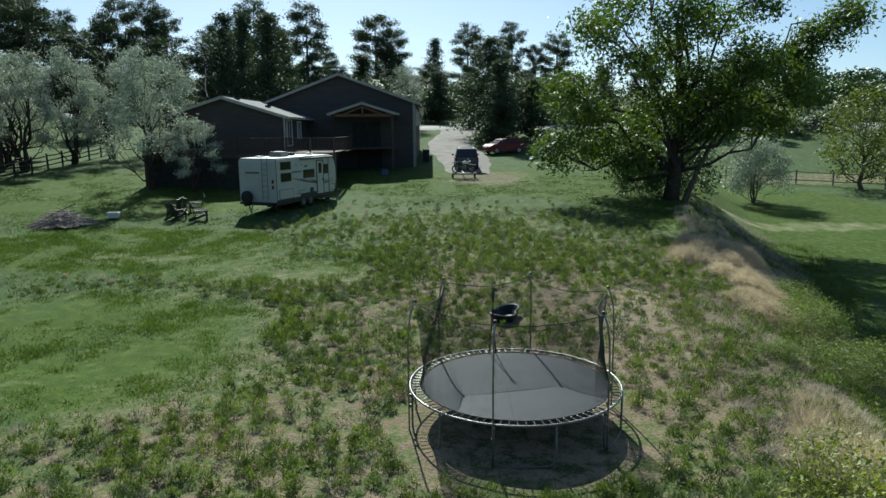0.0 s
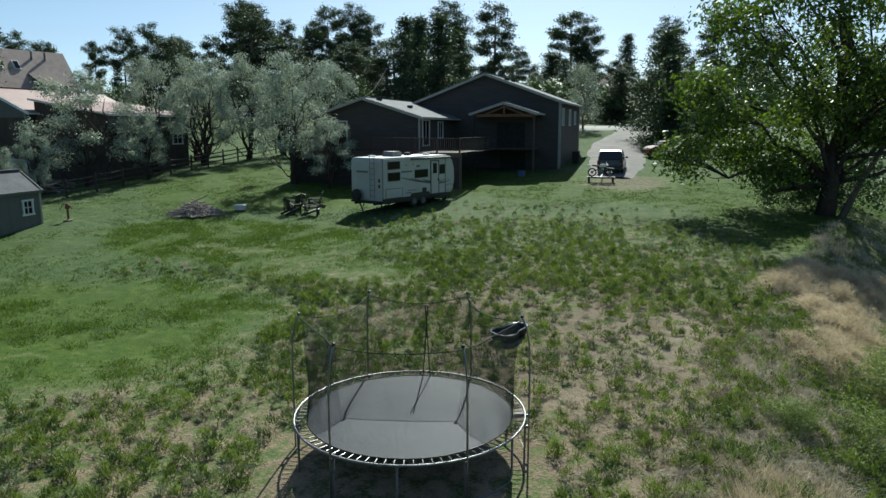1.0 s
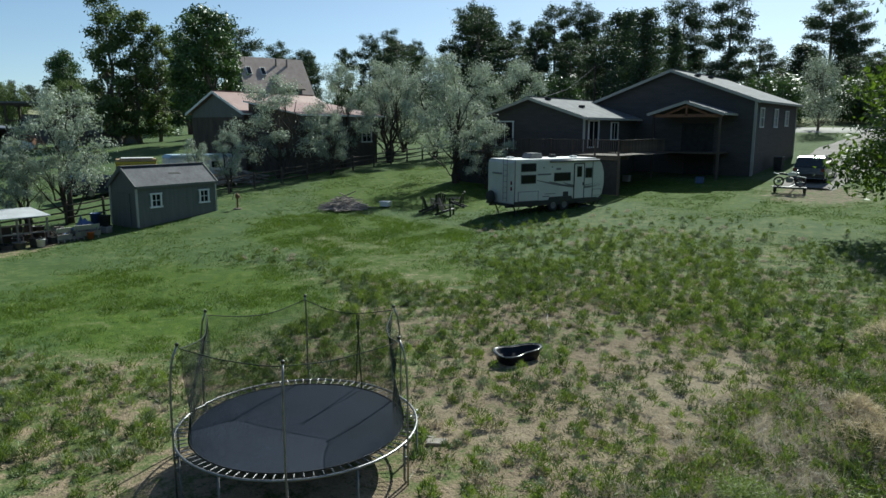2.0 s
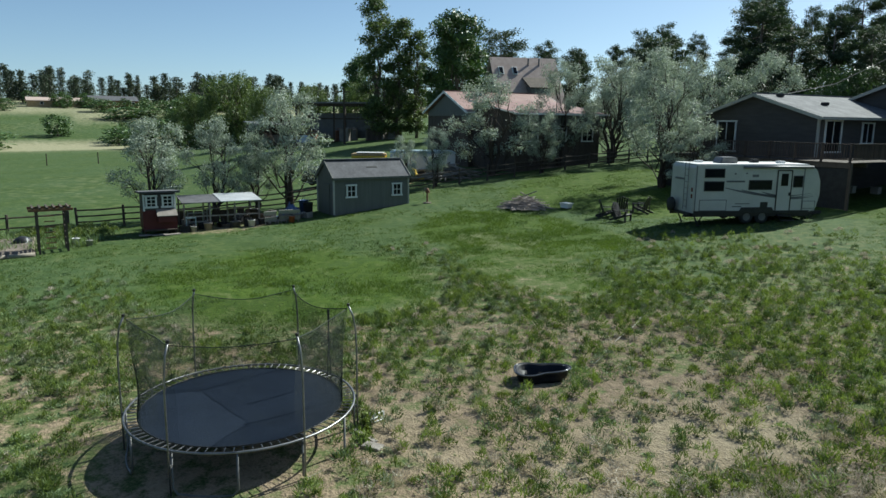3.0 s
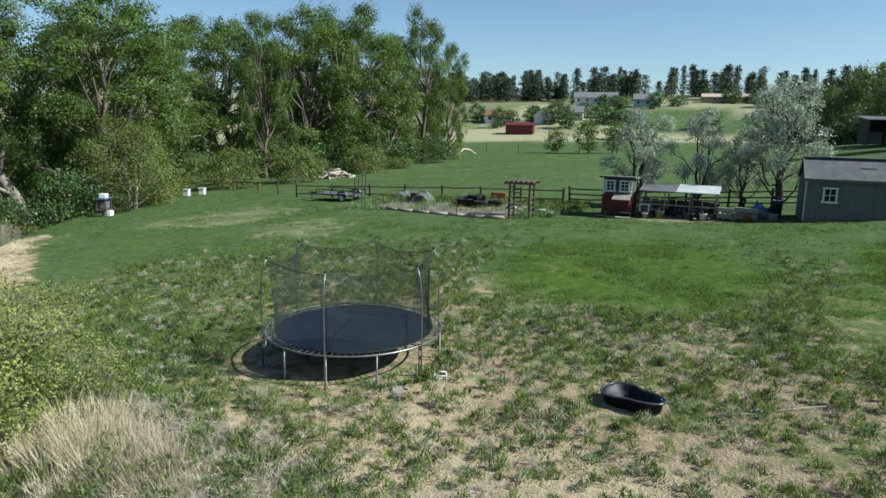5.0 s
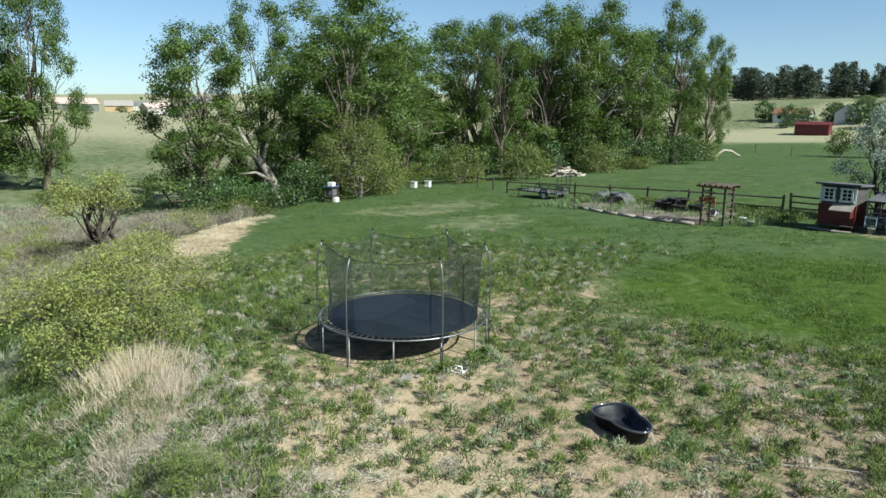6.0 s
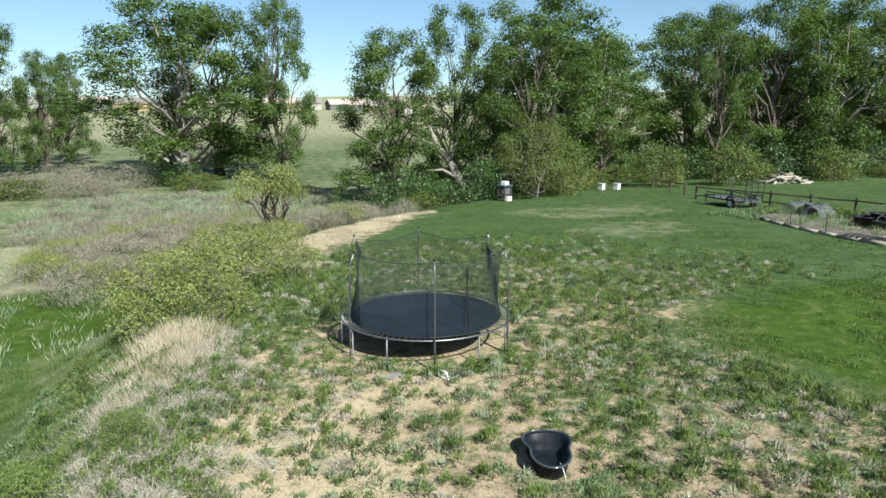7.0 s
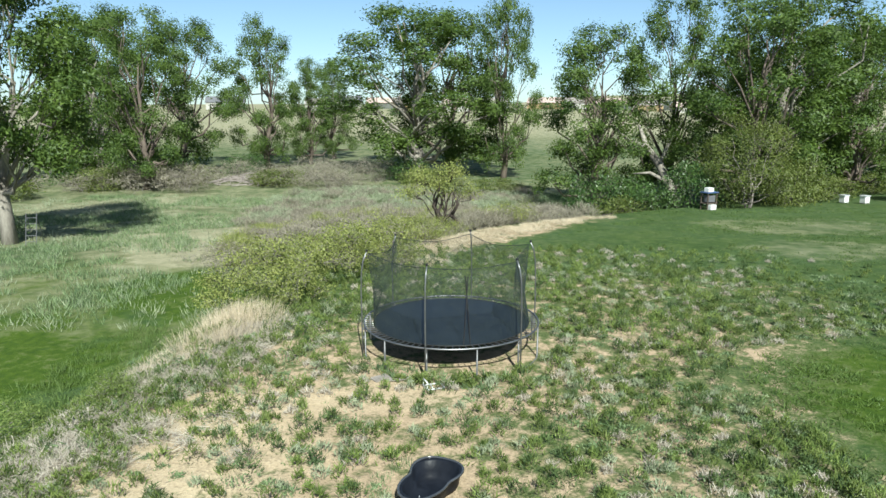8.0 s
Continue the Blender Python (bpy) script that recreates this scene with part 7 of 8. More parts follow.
heap("deadwood", "tangle of fallen grey limbs below the cottonwoods", "deadwood", -13.2, -22.0, 2.8, 1.0, 120, 2.6, 0.04, "dead_twig", 15)
heap("deadwood", "tangle of fallen grey limbs by the far trees", "deadwood", 24.0, -50.0, 4.0, 1.0, 120, 3.0, 0.05, "dead_twig", 16)

# beehives, the barbecue stand and garden chairs
for x, y in ((-28.7, -21.0), (-29.9, -20.4)):
    hive = thing("beehive", "white wooden beehive box on the grass", "beehive", x, y, yaw=20, group="beehives")
    part("box", Shape().box(0, 0, 0.32, 0.46, 0.46, 0.5), "white", hive, bevel=0.01)
    part("lid", Shape().box(0, 0, 0.6, 0.54, 0.54, 0.07), "tin", hive, bevel=0.01)
    part("stand", Shape().box(-0.18, 0, 0.04, 0.06, 0.46, 0.12).box(0.18, 0, 0.04, 0.06, 0.46, 0.12), "wood_grey", hive)
stand = thing("tool_stand", "dark cluttered stand with white tubs at the lawn's end", "stand", -16.8, -16.7, yaw=25)
for x in (-0.4, 0.4):
    for y in (-0.3, 0.3):
        part("post", Shape().box(x, y, 0.6, 0.06, 0.06, 1.3), "wood_dark", stand)
part("shelf", Shape().box(0, 0, 0.45, 0.95, 0.7, 0.05), "wood_dark", stand)
part("top", Shape().box(0, 0, 1.2, 1.0, 0.75, 0.06), "blue_plastic", stand)
part("tub", Shape().box(0.05, 0.35, 0.2, 0.5, 0.4, 0.36), "white", stand, bevel=0.03)
part("tub", Shape().box(0.15, 0.1, 1.38, 0.5, 0.45, 0.3), "white", stand, bevel=0.03)
part("case", Shape().box(-0.05, 0, 0.75, 0.6, 0.5, 0.45), "graphic", stand, bevel=0.02)
firebox = thing("fire_pit", "small white square fire pit on the lawn", "fire pit", -17.9, 37.4, yaw=15)
part("bowl", Shape().prism([(-0.24, 0.06), (0.24, 0.06), (0.3, 0.3), (-0.3, 0.3)], -0.24, 0.24), "white", firebox, bevel=0.01)
part("top", Shape().box(0, 0, 0.33, 0.64, 0.58, 0.05), "white", firebox, bevel=0.01)
for x in (-0.2, 0.2):
    part("foot", Shape().box(x, 0, 0.02, 0.06, 0.4, 0.12), "black", firebox)


def garden_chair(label, x, y, yaw):
    """A slatted Adirondack chair."""
    ob = thing("garden_chair", label, "chair", x, y, yaw=yaw, group="chairs on the lawn")
    for k in range(5):
        part("seat_slat", Shape().box(0.42 - 0.13 * k, 0, 0.4 - 0.045 * k, 0.11, 0.56, 0.022, Matrix.Rotation(0.33, 3, "Y")), "black", ob)
    for k in range(5):
        y_ = -0.24 + 0.12 * k
        top = 1.02 - 0.05 * abs(k - 2)
        part("back_slat", Shape().beam((-0.14, y_, 0.22), (-0.42, y_ * 1.15, top), 0.1, 0.022), "black", ob)
    for y_ in (-0.32, 0.32):
        part("front_leg", Shape().box(0.4, y_, 0.27, 0.1, 0.03, 0.58), "black", ob)
        part("back_leg", Shape().beam((0.45, y_ * 0.9, 0.38), (-0.55, y_ * 0.9, 0.03), 0.03, 0.12), "black", ob)
        part("armrest", Shape().box(0.07, y_ * 1.06, 0.58, 0.75, 0.13, 0.025), "black", ob, bevel=0.006)
        part("arm_post", Shape().beam((-0.3, y_, 0.1), (-0.3, y_, 0.57), 0.03, 0.06), "black", ob)
    return ob


garden_chair("black slatted wooden garden chair near the trailer", -14.6, 37.6, 60)
garden_chair("black slatted wooden garden chair facing the fire pit", -15.0, 39.0, 150)
garden_chair("black slatted wooden garden chair at the circle's edge", -13.3, 37.5, 20)
garden_chair("black slatted wooden garden chair beside the olive tree", -14.2, 39.9, 200)

ladder = thing("ladder_stand", "grey metal ladder stand leaning beside the pale cottonwood trunk", "ladder", 26.9, -11.4, yaw=10)
for x in (-0.3, 0.3):
    part("rail", Shape().tube([(x, 0.5, 0), (x, -0.1, 1.9)], 0.025, 6), "dull_steel", ladder)
    part("back_leg", Shape().tube([(x, -0.7, 0), (x, -0.1, 1.9)], 0.02, 6), "dull_steel", ladder)
for k in range(5):
    f = (k + 0.6) / 5.4
    part("rung", Shape().tube([(-0.3, 0.5 - 0.6 * f, 1.9 * f), (0.3, 0.5 - 0.6 * f, 1.9 * f)], 0.018, 6), "dull_steel", ladder)

# ---- the neighbour's place ----
def build_neighbour():
    ob = thing("neighbour_house", "long cream house, its shaded walls coloured dark, with a faded red metal roof", "house", 0, 0, 0)
    # dark wood on the walls: shade from the roof overhang put into colour
    gable_wall(ob, -48.4, -40.4, 43.8, 55.0, 2.4, 7.6, 9.4, "wood_dark")
    gable_roof(ob, -48.4, -40.4, 43.8, 55.0, 7.6, 9.4, over=0.4, material="red_roof", trim="white")
    part("wall", Shape().prism([(-40.4, 2.2), (-33.6, 2.2), (-33.6, 7.35), (-40.4, 8.45)], 44.3, 53.4), "wood_dark", ob)
    part("gable_panel", Shape().prism([(-48.2, 7.2), (-40.6, 7.2), (-40.6, 7.6), (-44.4, 9.3), (-48.2, 7.6)], 43.72, 43.78), "siding_shed", ob, "pale green-grey boards in the gable")
    part("fascia_band", Shape().box(-33.57, 48.85, 6.85, 0.06, 9.1, 0.9), "siding_shed", ob, "grey-beige boards under the eave")
    part("roof", Shape().prism([(-40.6, 8.5), (-33.0, 7.3), (-33.0, 7.42), (-40.6, 8.64)], 43.9, 53.9), "red_roof", ob)
    part("gutter", Shape().box(-32.97, 48.9, 7.34, 0.1, 10.1, 0.14).box(-36.8, 43.88, 7.95, 7.6, 0.06, 0.1, Matrix.Rotation(0.157, 3, "Y")), "white", ob)
    for y in (46.0, 49.0, 52.0):
        window(ob, -33.57, y, 5.6, 1.2, 1.1, 90)
    # lower wall darkened the same way, shade in its colour
    part("cladding", Shape().box(-33.58, 48.85, 3.4, 0.05, 9.0, 2.6), "wood_dark", ob, "brick-brown lower wall darkened to its shaded tone")
    # the steep grey roof behind
    big = thing("neighbour_house", "tall house with one steep grey shingle roof and skylights", "house", -69, 69.5, 0, yaw=74)
    part("wall", Shape().prism([(-4.5, 4.0), (4.5, 4.0), (4.5, 9.6), (0, 15.5), (-4.5, 9.6)], -4.5, 4.5, "x"), "siding", big)
    for sgn in (-1, 1):
        s = Shape()
        s.add([(x, sgn * y, z) for x in (-4.9, 4.9) for y, z in ((0, 15.75), (5.3, 8.8), (5.3, 8.6), (0, 15.5))], [(0, 1, 2, 3), (7, 6, 5, 4), (0, 4, 5, 1), (1, 5, 6, 2), (2, 6, 7, 3), (3, 7, 4, 0)])
        part("roof", s, "shingle_brown", big)
    for x in (-3.6, -1.6):
        part("skylight", Shape().box(x, -1.55, 13.82, 0.75, 1.3, 0.12, Matrix.Rotation(radians(52.6), 3, "X")), "white", big)
        part("skylight_pane", Shape().box(x, -1.62, 13.84, 0.5, 1.05, 0.12, Matrix.Rotation(radians(52.6), 3, "X")), "glass", big)
    part("dormer", Shape().prism([(-0.4, 9.9), (2.4, 9.9), (2.4, 11.5), (-0.4, 11.5)], -5.2, -3.2), "graphic", big)
    part("dormer_roof", Shape().add([(-0.7, -5.6, 11.4), (2.7, -5.6, 11.4), (2.7, -2.2, 12.9), (-0.7, -2.2, 12.9), (-0.7, -5.6, 11.25), (2.7, -5.6, 11.25), (2.7, -2.2, 12.75), (-0.7, -2.2, 12.75)], [(0, 1, 2, 3), (7, 6, 5, 4), (0, 4, 5, 1), (1, 5, 6, 2), (3, 2, 6, 7), (0, 3, 7, 4)]), "wood_dark", big)
    for x in (0.6, 2.2):
        part("flue", Shape().tube([(x, -0.8, 14.4), (x, -0.8, 15.6)], 0.12, 8), "dull_steel", big)


build_neighbour()
camper = thing("box_trailer", "old white box trailer with a pale roof in the neighbour's yard", "trailer", -39.4, 38.6, yaw=74)
part("body", Shape().box(0, 0, 1.15, 5.4, 2.2, 1.5), "white", camper, bevel=0.06)
part("roof", Shape().prism([(-2.75, 1.9), (2.75, 1.9), (2.5, 2.15), (-2.5, 2.15)], -1.15, 1.15), "pale_blue", camper, bevel=0.03)
part("window", Shape().box(0.9, -1.11, 1.35, 0.7, 0.03, 0.5), "glass", camper)
part("skirt", Shape().box(0, -1.0, 0.3, 5.0, 0.1, 0.5), "graphic", camper)
for x in (-0.4, 0.5):
    w = part("wheel", Shape().lathe([(0.0, -0.1), (0.33, -0.1), (0.35, 0), (0.33, 0.1), (0.0, 0.1)], 14), "rubber", camper)
    w.matrix_basis = pose(x, -0.95, 0.34, 90, 0, 0)
stack = thing("lumber_stack", "stack of yellow planks under a pale sheet in the neighbour's yard", "lumber", -43.2, 35.2, yaw=62)
for k in range(9):
    for j in range(6):
        part("plank", Shape().box(0.04 * math.sin(k * 2.3 + j), -0.75 + 0.3 * j, 0.2 + 0.2 * k, 3.0, 0.27, 0.16), "yellow" if k in (4, 6, 7) else "wood_tan", stack, bevel=0.008)
part("sheet", Shape().box(0.1, 0, 1.96, 2.4, 1.5, 0.04), "white", stack, "pale sheet laid on top")
part("bearer", Shape().box(-1.0, 0, 0.05, 0.14, 1.8, 0.14).box(1.0, 0, 0.05, 0.14, 1.8, 0.14), "wood_grey", stack)
car("parked_car", "dark estate car parked behind the garden shed", -40.0, 30.5, 100, "car_dark", 4.6, 1.9, 1.6, True)
loader = thing("loader", "small yellow loader bucket among the timber", "machine", -36.6, 37.0, yaw=60)
part("bucket", Shape().prism([(-0.6, 0.1), (0.7, 0.1), (0.5, 0.35), (-0.3, 0.4), (-0.5, 0.9), (-0.7, 0.9)], -0.9, 0.9), "yellow", loader, bevel=0.02)
part("arm", Shape().beam((-0.5, -0.5, 0.5), (-2.0, -0.5, 0.9), 0.14, 0.2).beam((-0.5, 0.5, 0.5), (-2.0, 0.5, 0.9), 0.14, 0.2), "yellow", loader)
part("body", Shape().box(-2.3, 0, 0.7, 1.4, 1.2, 0.9), "graphic", loader, bevel=0.05)


def build_carport():
    ob = thing("steel_carport", "dark steel carport frame full of farm clutter", "carport", -80, 46, yaw=52)
    for x in (-5.5, 0, 5.5):
        for y in (-2.5, 2.5):
            part("post", Shape().box(x, y, 2.6, 0.22, 0.22, 5.4), "wood_dark", ob)
    part("back_wall", Shape().box(0, 2.75, 2.2, 11.2, 0.1, 3.6), "graphic", ob)
    part("roof", Shape().box(0, 0, 5.35, 12, 6.0, 0.18), "graphic", ob)
    for y in (-2.6, 2.6):
        part("beam", Shape().box(0, y, 5.1, 12, 0.16, 0.3).box(0, y, 3.2, 11, 0.12, 0.2), "wood_dark", ob)
    rng = np.random.default_rng(4)
    for k in range(14):
        x, y = rng.uniform(-7, 9), rng.uniform(-4, 3)
        c = ("graphic", "wood_dark", "wood_red", "dull_steel", "wood_grey")[k % 5]
        crate = thing("crate", "dark stacked crate in the neighbour's carport", "crate", -80 + x * 0.62 - y * 0.79, 46 + x * 0.79 + y * 0.62, yaw=float(rng.uniform(0, 90)))
        part("box", Shape().box(0, 0, rng.uniform(0.4, 0.9), rng.uniform(0.9, 2.4), rng.uniform(0.8, 1.6), 1.8), c, crate, bevel=0.05)
        part("lid", Shape().box(0, 0, 1.75, 1.2, 1.0, 0.1), c, crate)


build_carport()
boat = thing("covered_boat", "boat under a pale blue and white tarp", "boat", -78.9, 40.2, yaw=75)
boat.scale = (0.65, 0.65, 0.65)
part("tarp", Shape().prism([(-2.4, 0.5), (2.2, 0.5), (2.7, 0.9), (2.0, 1.7), (0.6, 2.1), (-1.2, 2.0), (-2.4, 1.3)], -1.1, 1.1), "tarp", boat, bevel=0.25)
part("cradle", Shape().box(-0.2, 0, 0.3, 4.0, 1.4, 0.25), "dull_steel", boat)
for x in (-0.9, 0.5):
    part("wheel", Shape().lathe([(0.0, 0), (0.3, 0), (0.3, 0.2), (0.0, 0.2)], 12, x, -0.8, 0.05), "rubber", boat)
hay_shed = thing("hay_shed", "low dark open-fronted shed full of bales beside the carport", "shed", -86.5, 38.5, yaw=100)
part("back_wall", Shape().box(0, 2.0, 1.4, 7.0, 0.12, 3.0), "wood_dark", hay_shed)
for sx in (-3.5, 3.5):
    part("side_wall", Shape().box(sx, 0, 1.4, 0.12, 4.0, 3.0), "wood_dark", hay_shed)
part("roof", Shape().prism([(-2.6, 2.9), (2.3, 3.3), (2.3, 3.42), (-2.6, 3.02)], -3.9, 3.9, "x"), "graphic", hay_shed)
for sx in (-2.2, 0.1, 2.3):
    part("bale", Shape().box(sx, 0.9, 0.7, 1.9, 1.4, 1.5), "dead_grass", hay_shed, bevel=0.08)
pole = thing("power_pole", "tall wooden power pole with a crossarm", "pole", -71.8, 43.6)
part("pole", Shape().tube([(0, 0, -0.3), (0, 0, 7.2)], [0.16, 0.11], 8), "wood_dark", pole)
part("crossarm", Shape().box(0, 0, 6.7, 0.1, 1.8, 0.12), "wood_dark", pole)
pole2 = thing("power_pole", "wooden power pole on the slope behind the house", "pole", -30.5, 92)
part("pole", Shape().tube([(0, 0, -0.3), (0, 0, 8.5)], [0.16, 0.11], 8), "wood_dark", pole2)
part("crossarm", Shape().box(0, 0, 7.9, 1.8, 0.1, 0.12), "wood_dark", pole2)
cable = part("cable", Shape().tube([(0, 0, 8.0), (3.0, -9, 6.2), (6.5, -20, 4.0), (11.0, -33, 2.6)], 0.03, 4), "black", pole2)


# ---- buildings in the distance ----
def far_house(name, label, x, y, yaw, long, deep, wall_h, roof_h, wall, roof, windows=3):
    ob = thing(name, label, "building", x, y, yaw=yaw)
    part("wall", Shape().prism([(-deep / 2, -1), (deep / 2, -1), (deep / 2, wall_h), (0, wall_h + roof_h - 0.05), (-deep / 2, wall_h)], -long / 2, long / 2, "x"), wall, ob)
    for sgn in (-1, 1):
        s = Shape()
        s.add([(x_, sgn * y_, z) for x_ in (-long / 2 - 0.4, long / 2 + 0.4) for y_, z in ((0, wall_h + roof_h + 0.1), (deep / 2 + 0.5, wall_h - 0.1), (deep / 2 + 0.5, wall_h - 0.28), (0, wall_h + roof_h - 0.08))], [(0, 1, 2, 3), (7, 6, 5, 4), (0, 4, 5, 1), (1, 5, 6, 2), (2, 6, 7, 3), (3, 7, 4, 0)])
        part("roof", s, roof, ob)
    for k in range(windows):
        u = -long / 2 + long * (k + 0.5) / windows
        w = part("window", Shape().box(u, -deep / 2 - 0.02, wall_h * 0.55, 1.3, 0.08, 1.2), "white", ob)
        part("pane", Shape().box(u, -deep / 2 - 0.05, wall_h * 0.55, 1.0, 0.06, 0.95), "glass", w)
    return ob


far_house("red_barn", "low red barn across the field", -183, -41, 100, 8, 5, 2.8, 0.5, "red_paint", "red_paint", 0)
far_house("white_barn", "white gabled barn beyond the field", -214, -43, 15, 8, 6, 2.6, 2.4, "white", "shingle", 1)
far_house("cottage", "pale cottage with a grey roof beyond the field", -222, -37, 100, 11, 7, 2.6, 2.0, "cream", "shingle", 4)
far_house("cottage", "low white cottage among far trees", -214, -58, 100, 10, 7, 2.4, 1.6, "white", "wood_red", 3)
far_house("cottage", "white house with a grey roof on the far slope", -292, -42, 100, 18, 9, 3.0, 2.2, "white", "shingle", 5)
far_house("cottage", "pale blue house on the far slope", -268, -17, 100, 10, 8, 2.8, 2.0, "pale_blue", "shingle", 3)
far_house("cottage", "long low brown house on the far slope", -310, 31, 95, 18, 9, 2.8, 1.8, "wood_red", "shingle_dark", 5)
far_house("cottage", "long tan shed on the far slope", -312, 10, 95, 20, 7, 2.4, 1.2, "wood_tan", "shingle_brown", 2)
far_house("cottage", "white house with a grey roof near the willow", -150, 70, 110, 9, 7, 3.0, 2.6, "white", "shingle", 3)
far_house("hill_house", "brown-roofed house on the hill above the road", -12, 180, 0, 16, 10, 4.0, 3.5, "cream", "shingle_brown", 4)
far_house("hill_house", "pale house on the slope behind the pines", -72, 118, 20, 12, 8, 3.0, 2.2, "cream", "shingle", 3)
for x, y, l in ((-150, -560, 22), (-190, -540, 18), (-110, -580, 26), (-228, -520, 20), (60, -420, 16), (120, -360, 20), (-30, -600, 24)):
    far_house("town_house", "distant pale house on the plain", x, y, 10, l, 10, 4, 3, "cream", "shingle", 3)


rng_h = np.random.default_rng(31)
for k in range(10):
    far_house("town_house", "distant tan house with a brown roof on the plain", -140 + 22 * k + float(rng_h.uniform(-6, 6)), -335 + float(rng_h.uniform(-30, 30)), float(rng_h.uniform(-20, 20)), float(rng_h.uniform(12, 19)), 9, 3.4, 2.6, ("cream", "wood_tan", "siding_shed")[k % 3], ("shingle_brown", "wood_grey")[k % 2], 3)


def build_pylon():
    x, y = -190.0, -470.0
    ob = thing("pylon", "distant steel lattice pylon", "pylon", x, y, yaw=25)
    tall, half = 46.0, 4.0
    for sx in (-1, 1):
        for sy in (-1, 1):
            part("leg", Shape().tube([(sx * half, sy * half, 0), (sx * 1.0, sy * 1.0, tall * 0.65), (sx * 0.4, sy * 0.4, tall)], 0.16, 4), "dull_steel", ob)
    for k in range(9):
        z0, z1 = tall * 0.65 * k / 9, tall * 0.65 * (k + 1) / 9
        w0, w1 = half - (half - 1) * k / 9, half - (half - 1) * (k + 1) / 9
        part("brace", Shape().tube([(-w0, -w0, z0), (w1, -w1, z1)], 0.1, 3).tube([(w0, -w0, z0), (-w1, -w1, z1)], 0.1, 3).tube([(-w0, w0, z0), (w1, w1, z1)], 0.1, 3).tube([(w0, w0, z0), (-w1, w1, z1)], 0.1, 3), "dull_steel", ob)
    for z, l in ((31, 9), (37, 7), (43, 5)):
        part("arm", Shape().tube([(-l, 0, z), (0, 0, z + 1.4), (l, 0, z)], 0.15, 4).tube([(-l, 0, z), (l, 0, z)], 0.12, 4), "dull_steel", ob)


build_pylon()

# ---- grass, weeds and straw ----
def tufts(name, label, category, xs, ys, blades, tall, lean, thick, radius, material, seed, mound=False):
    """Many tufts of upright blades, one triangle each, drawn as one sheet of growth."""
    rng = np.random.default_rng(seed)
    n = len(xs)
    if n == 0:
        return
    t = np.broadcast_to(np.asarray(tall, float), (n,))
    x0, y0 = np.repeat(xs, blades), np.repeat(ys, blades)
    hh = np.repeat(t * rng.uniform(0.7, 1.3, n), blades) * rng.uniform(0.55, 1.15, n * blades)
    a = rng.uniform(0, 2 * math.pi, n * blades)
    r = np.repeat(np.broadcast_to(np.asarray(radius, float), (n,)), blades) * np.sqrt(rng.random(n * blades))
    bx, by = x0 + r * np.cos(a), y0 + r * np.sin(a)
    bz = height(bx, by) - 0.03
    b = a + rng.normal(0, 0.7, n * blades)
    out = hh * lean * rng.uniform(0.2, 1.2, n * blades)
    if mound:
        rim = r / np.repeat(np.broadcast_to(np.asarray(radius, float), (n,)), blades)
        hh, out = hh * (1.15 - 0.75 * rim ** 2), out * (0.25 + rim)
    w = thick * rng.uniform(0.6, 1.4, n * blades)
    c = rng.uniform(0, 2 * math.pi, n * blades)
    v = np.empty((n * blades, 3, 3))
    v[:, 0] = np.stack([bx - w * np.cos(c), by - w * np.sin(c), bz], 1)
    v[:, 1] = np.stack([bx + w * np.cos(c), by + w * np.sin(c), bz], 1)
    v[:, 2] = np.stack([bx + out * np.cos(b), by + out * np.sin(b), bz + hh], 1)
    me = array_mesh(name, v.reshape(-1, 3), np.arange(3 * n * blades).reshape(-1, 3), material)
    tagged(new(name, me), label, category, kind="stuff")


rng_g = np.random.default_rng(77)


def scatter(n, x0, x1, y0, y1):
    return rng_g.uniform(x0, x1, n), rng_g.uniform(y0, y1, n)


# low rounded clumps of weeds and grass on the sandy rise
def clumps(step, x0, x1, y0, y1, share, seed):
    """Clumps on a loosely jittered grid; share: how many of the places are taken."""
    gx, gy = np.meshgrid(np.arange(x0, x1, step), np.arange(y0, y1, step))
    cx = gx.ravel() + rng_g.uniform(-0.5, 0.5, gx.size) * step
    cy = gy.ravel() + rng_g.uniform(-0.5, 0.5, gx.size) * step
    zone = spot(cx, cy, 1.5, 18, 14, 19, 0.9) * (1 - 0.4 * spot(cx, cy, 5.2, 19, 4.5, 6.0, 0.8)) * (1 + 0.5 * spot(cx, cy, -3.5, 23, 5, 6, 0.8))
    ok = (rng_g.random(gx.size) < share * zone * (0.12 + 1.25 * smooth((patches(cx, cy, 1.7, seed) - 0.32) / 0.34))) & (bank(cx, cy) < 0.5) & (lush_share(cx, cy) < 0.35) & (np.hypot(cx - TX, cy - TY + 0.5) > 2.75) & (np.hypot((cx - 1.92) * 1.3, cy - 20.85) > 0.85)
    return cx[ok], cy[ok]


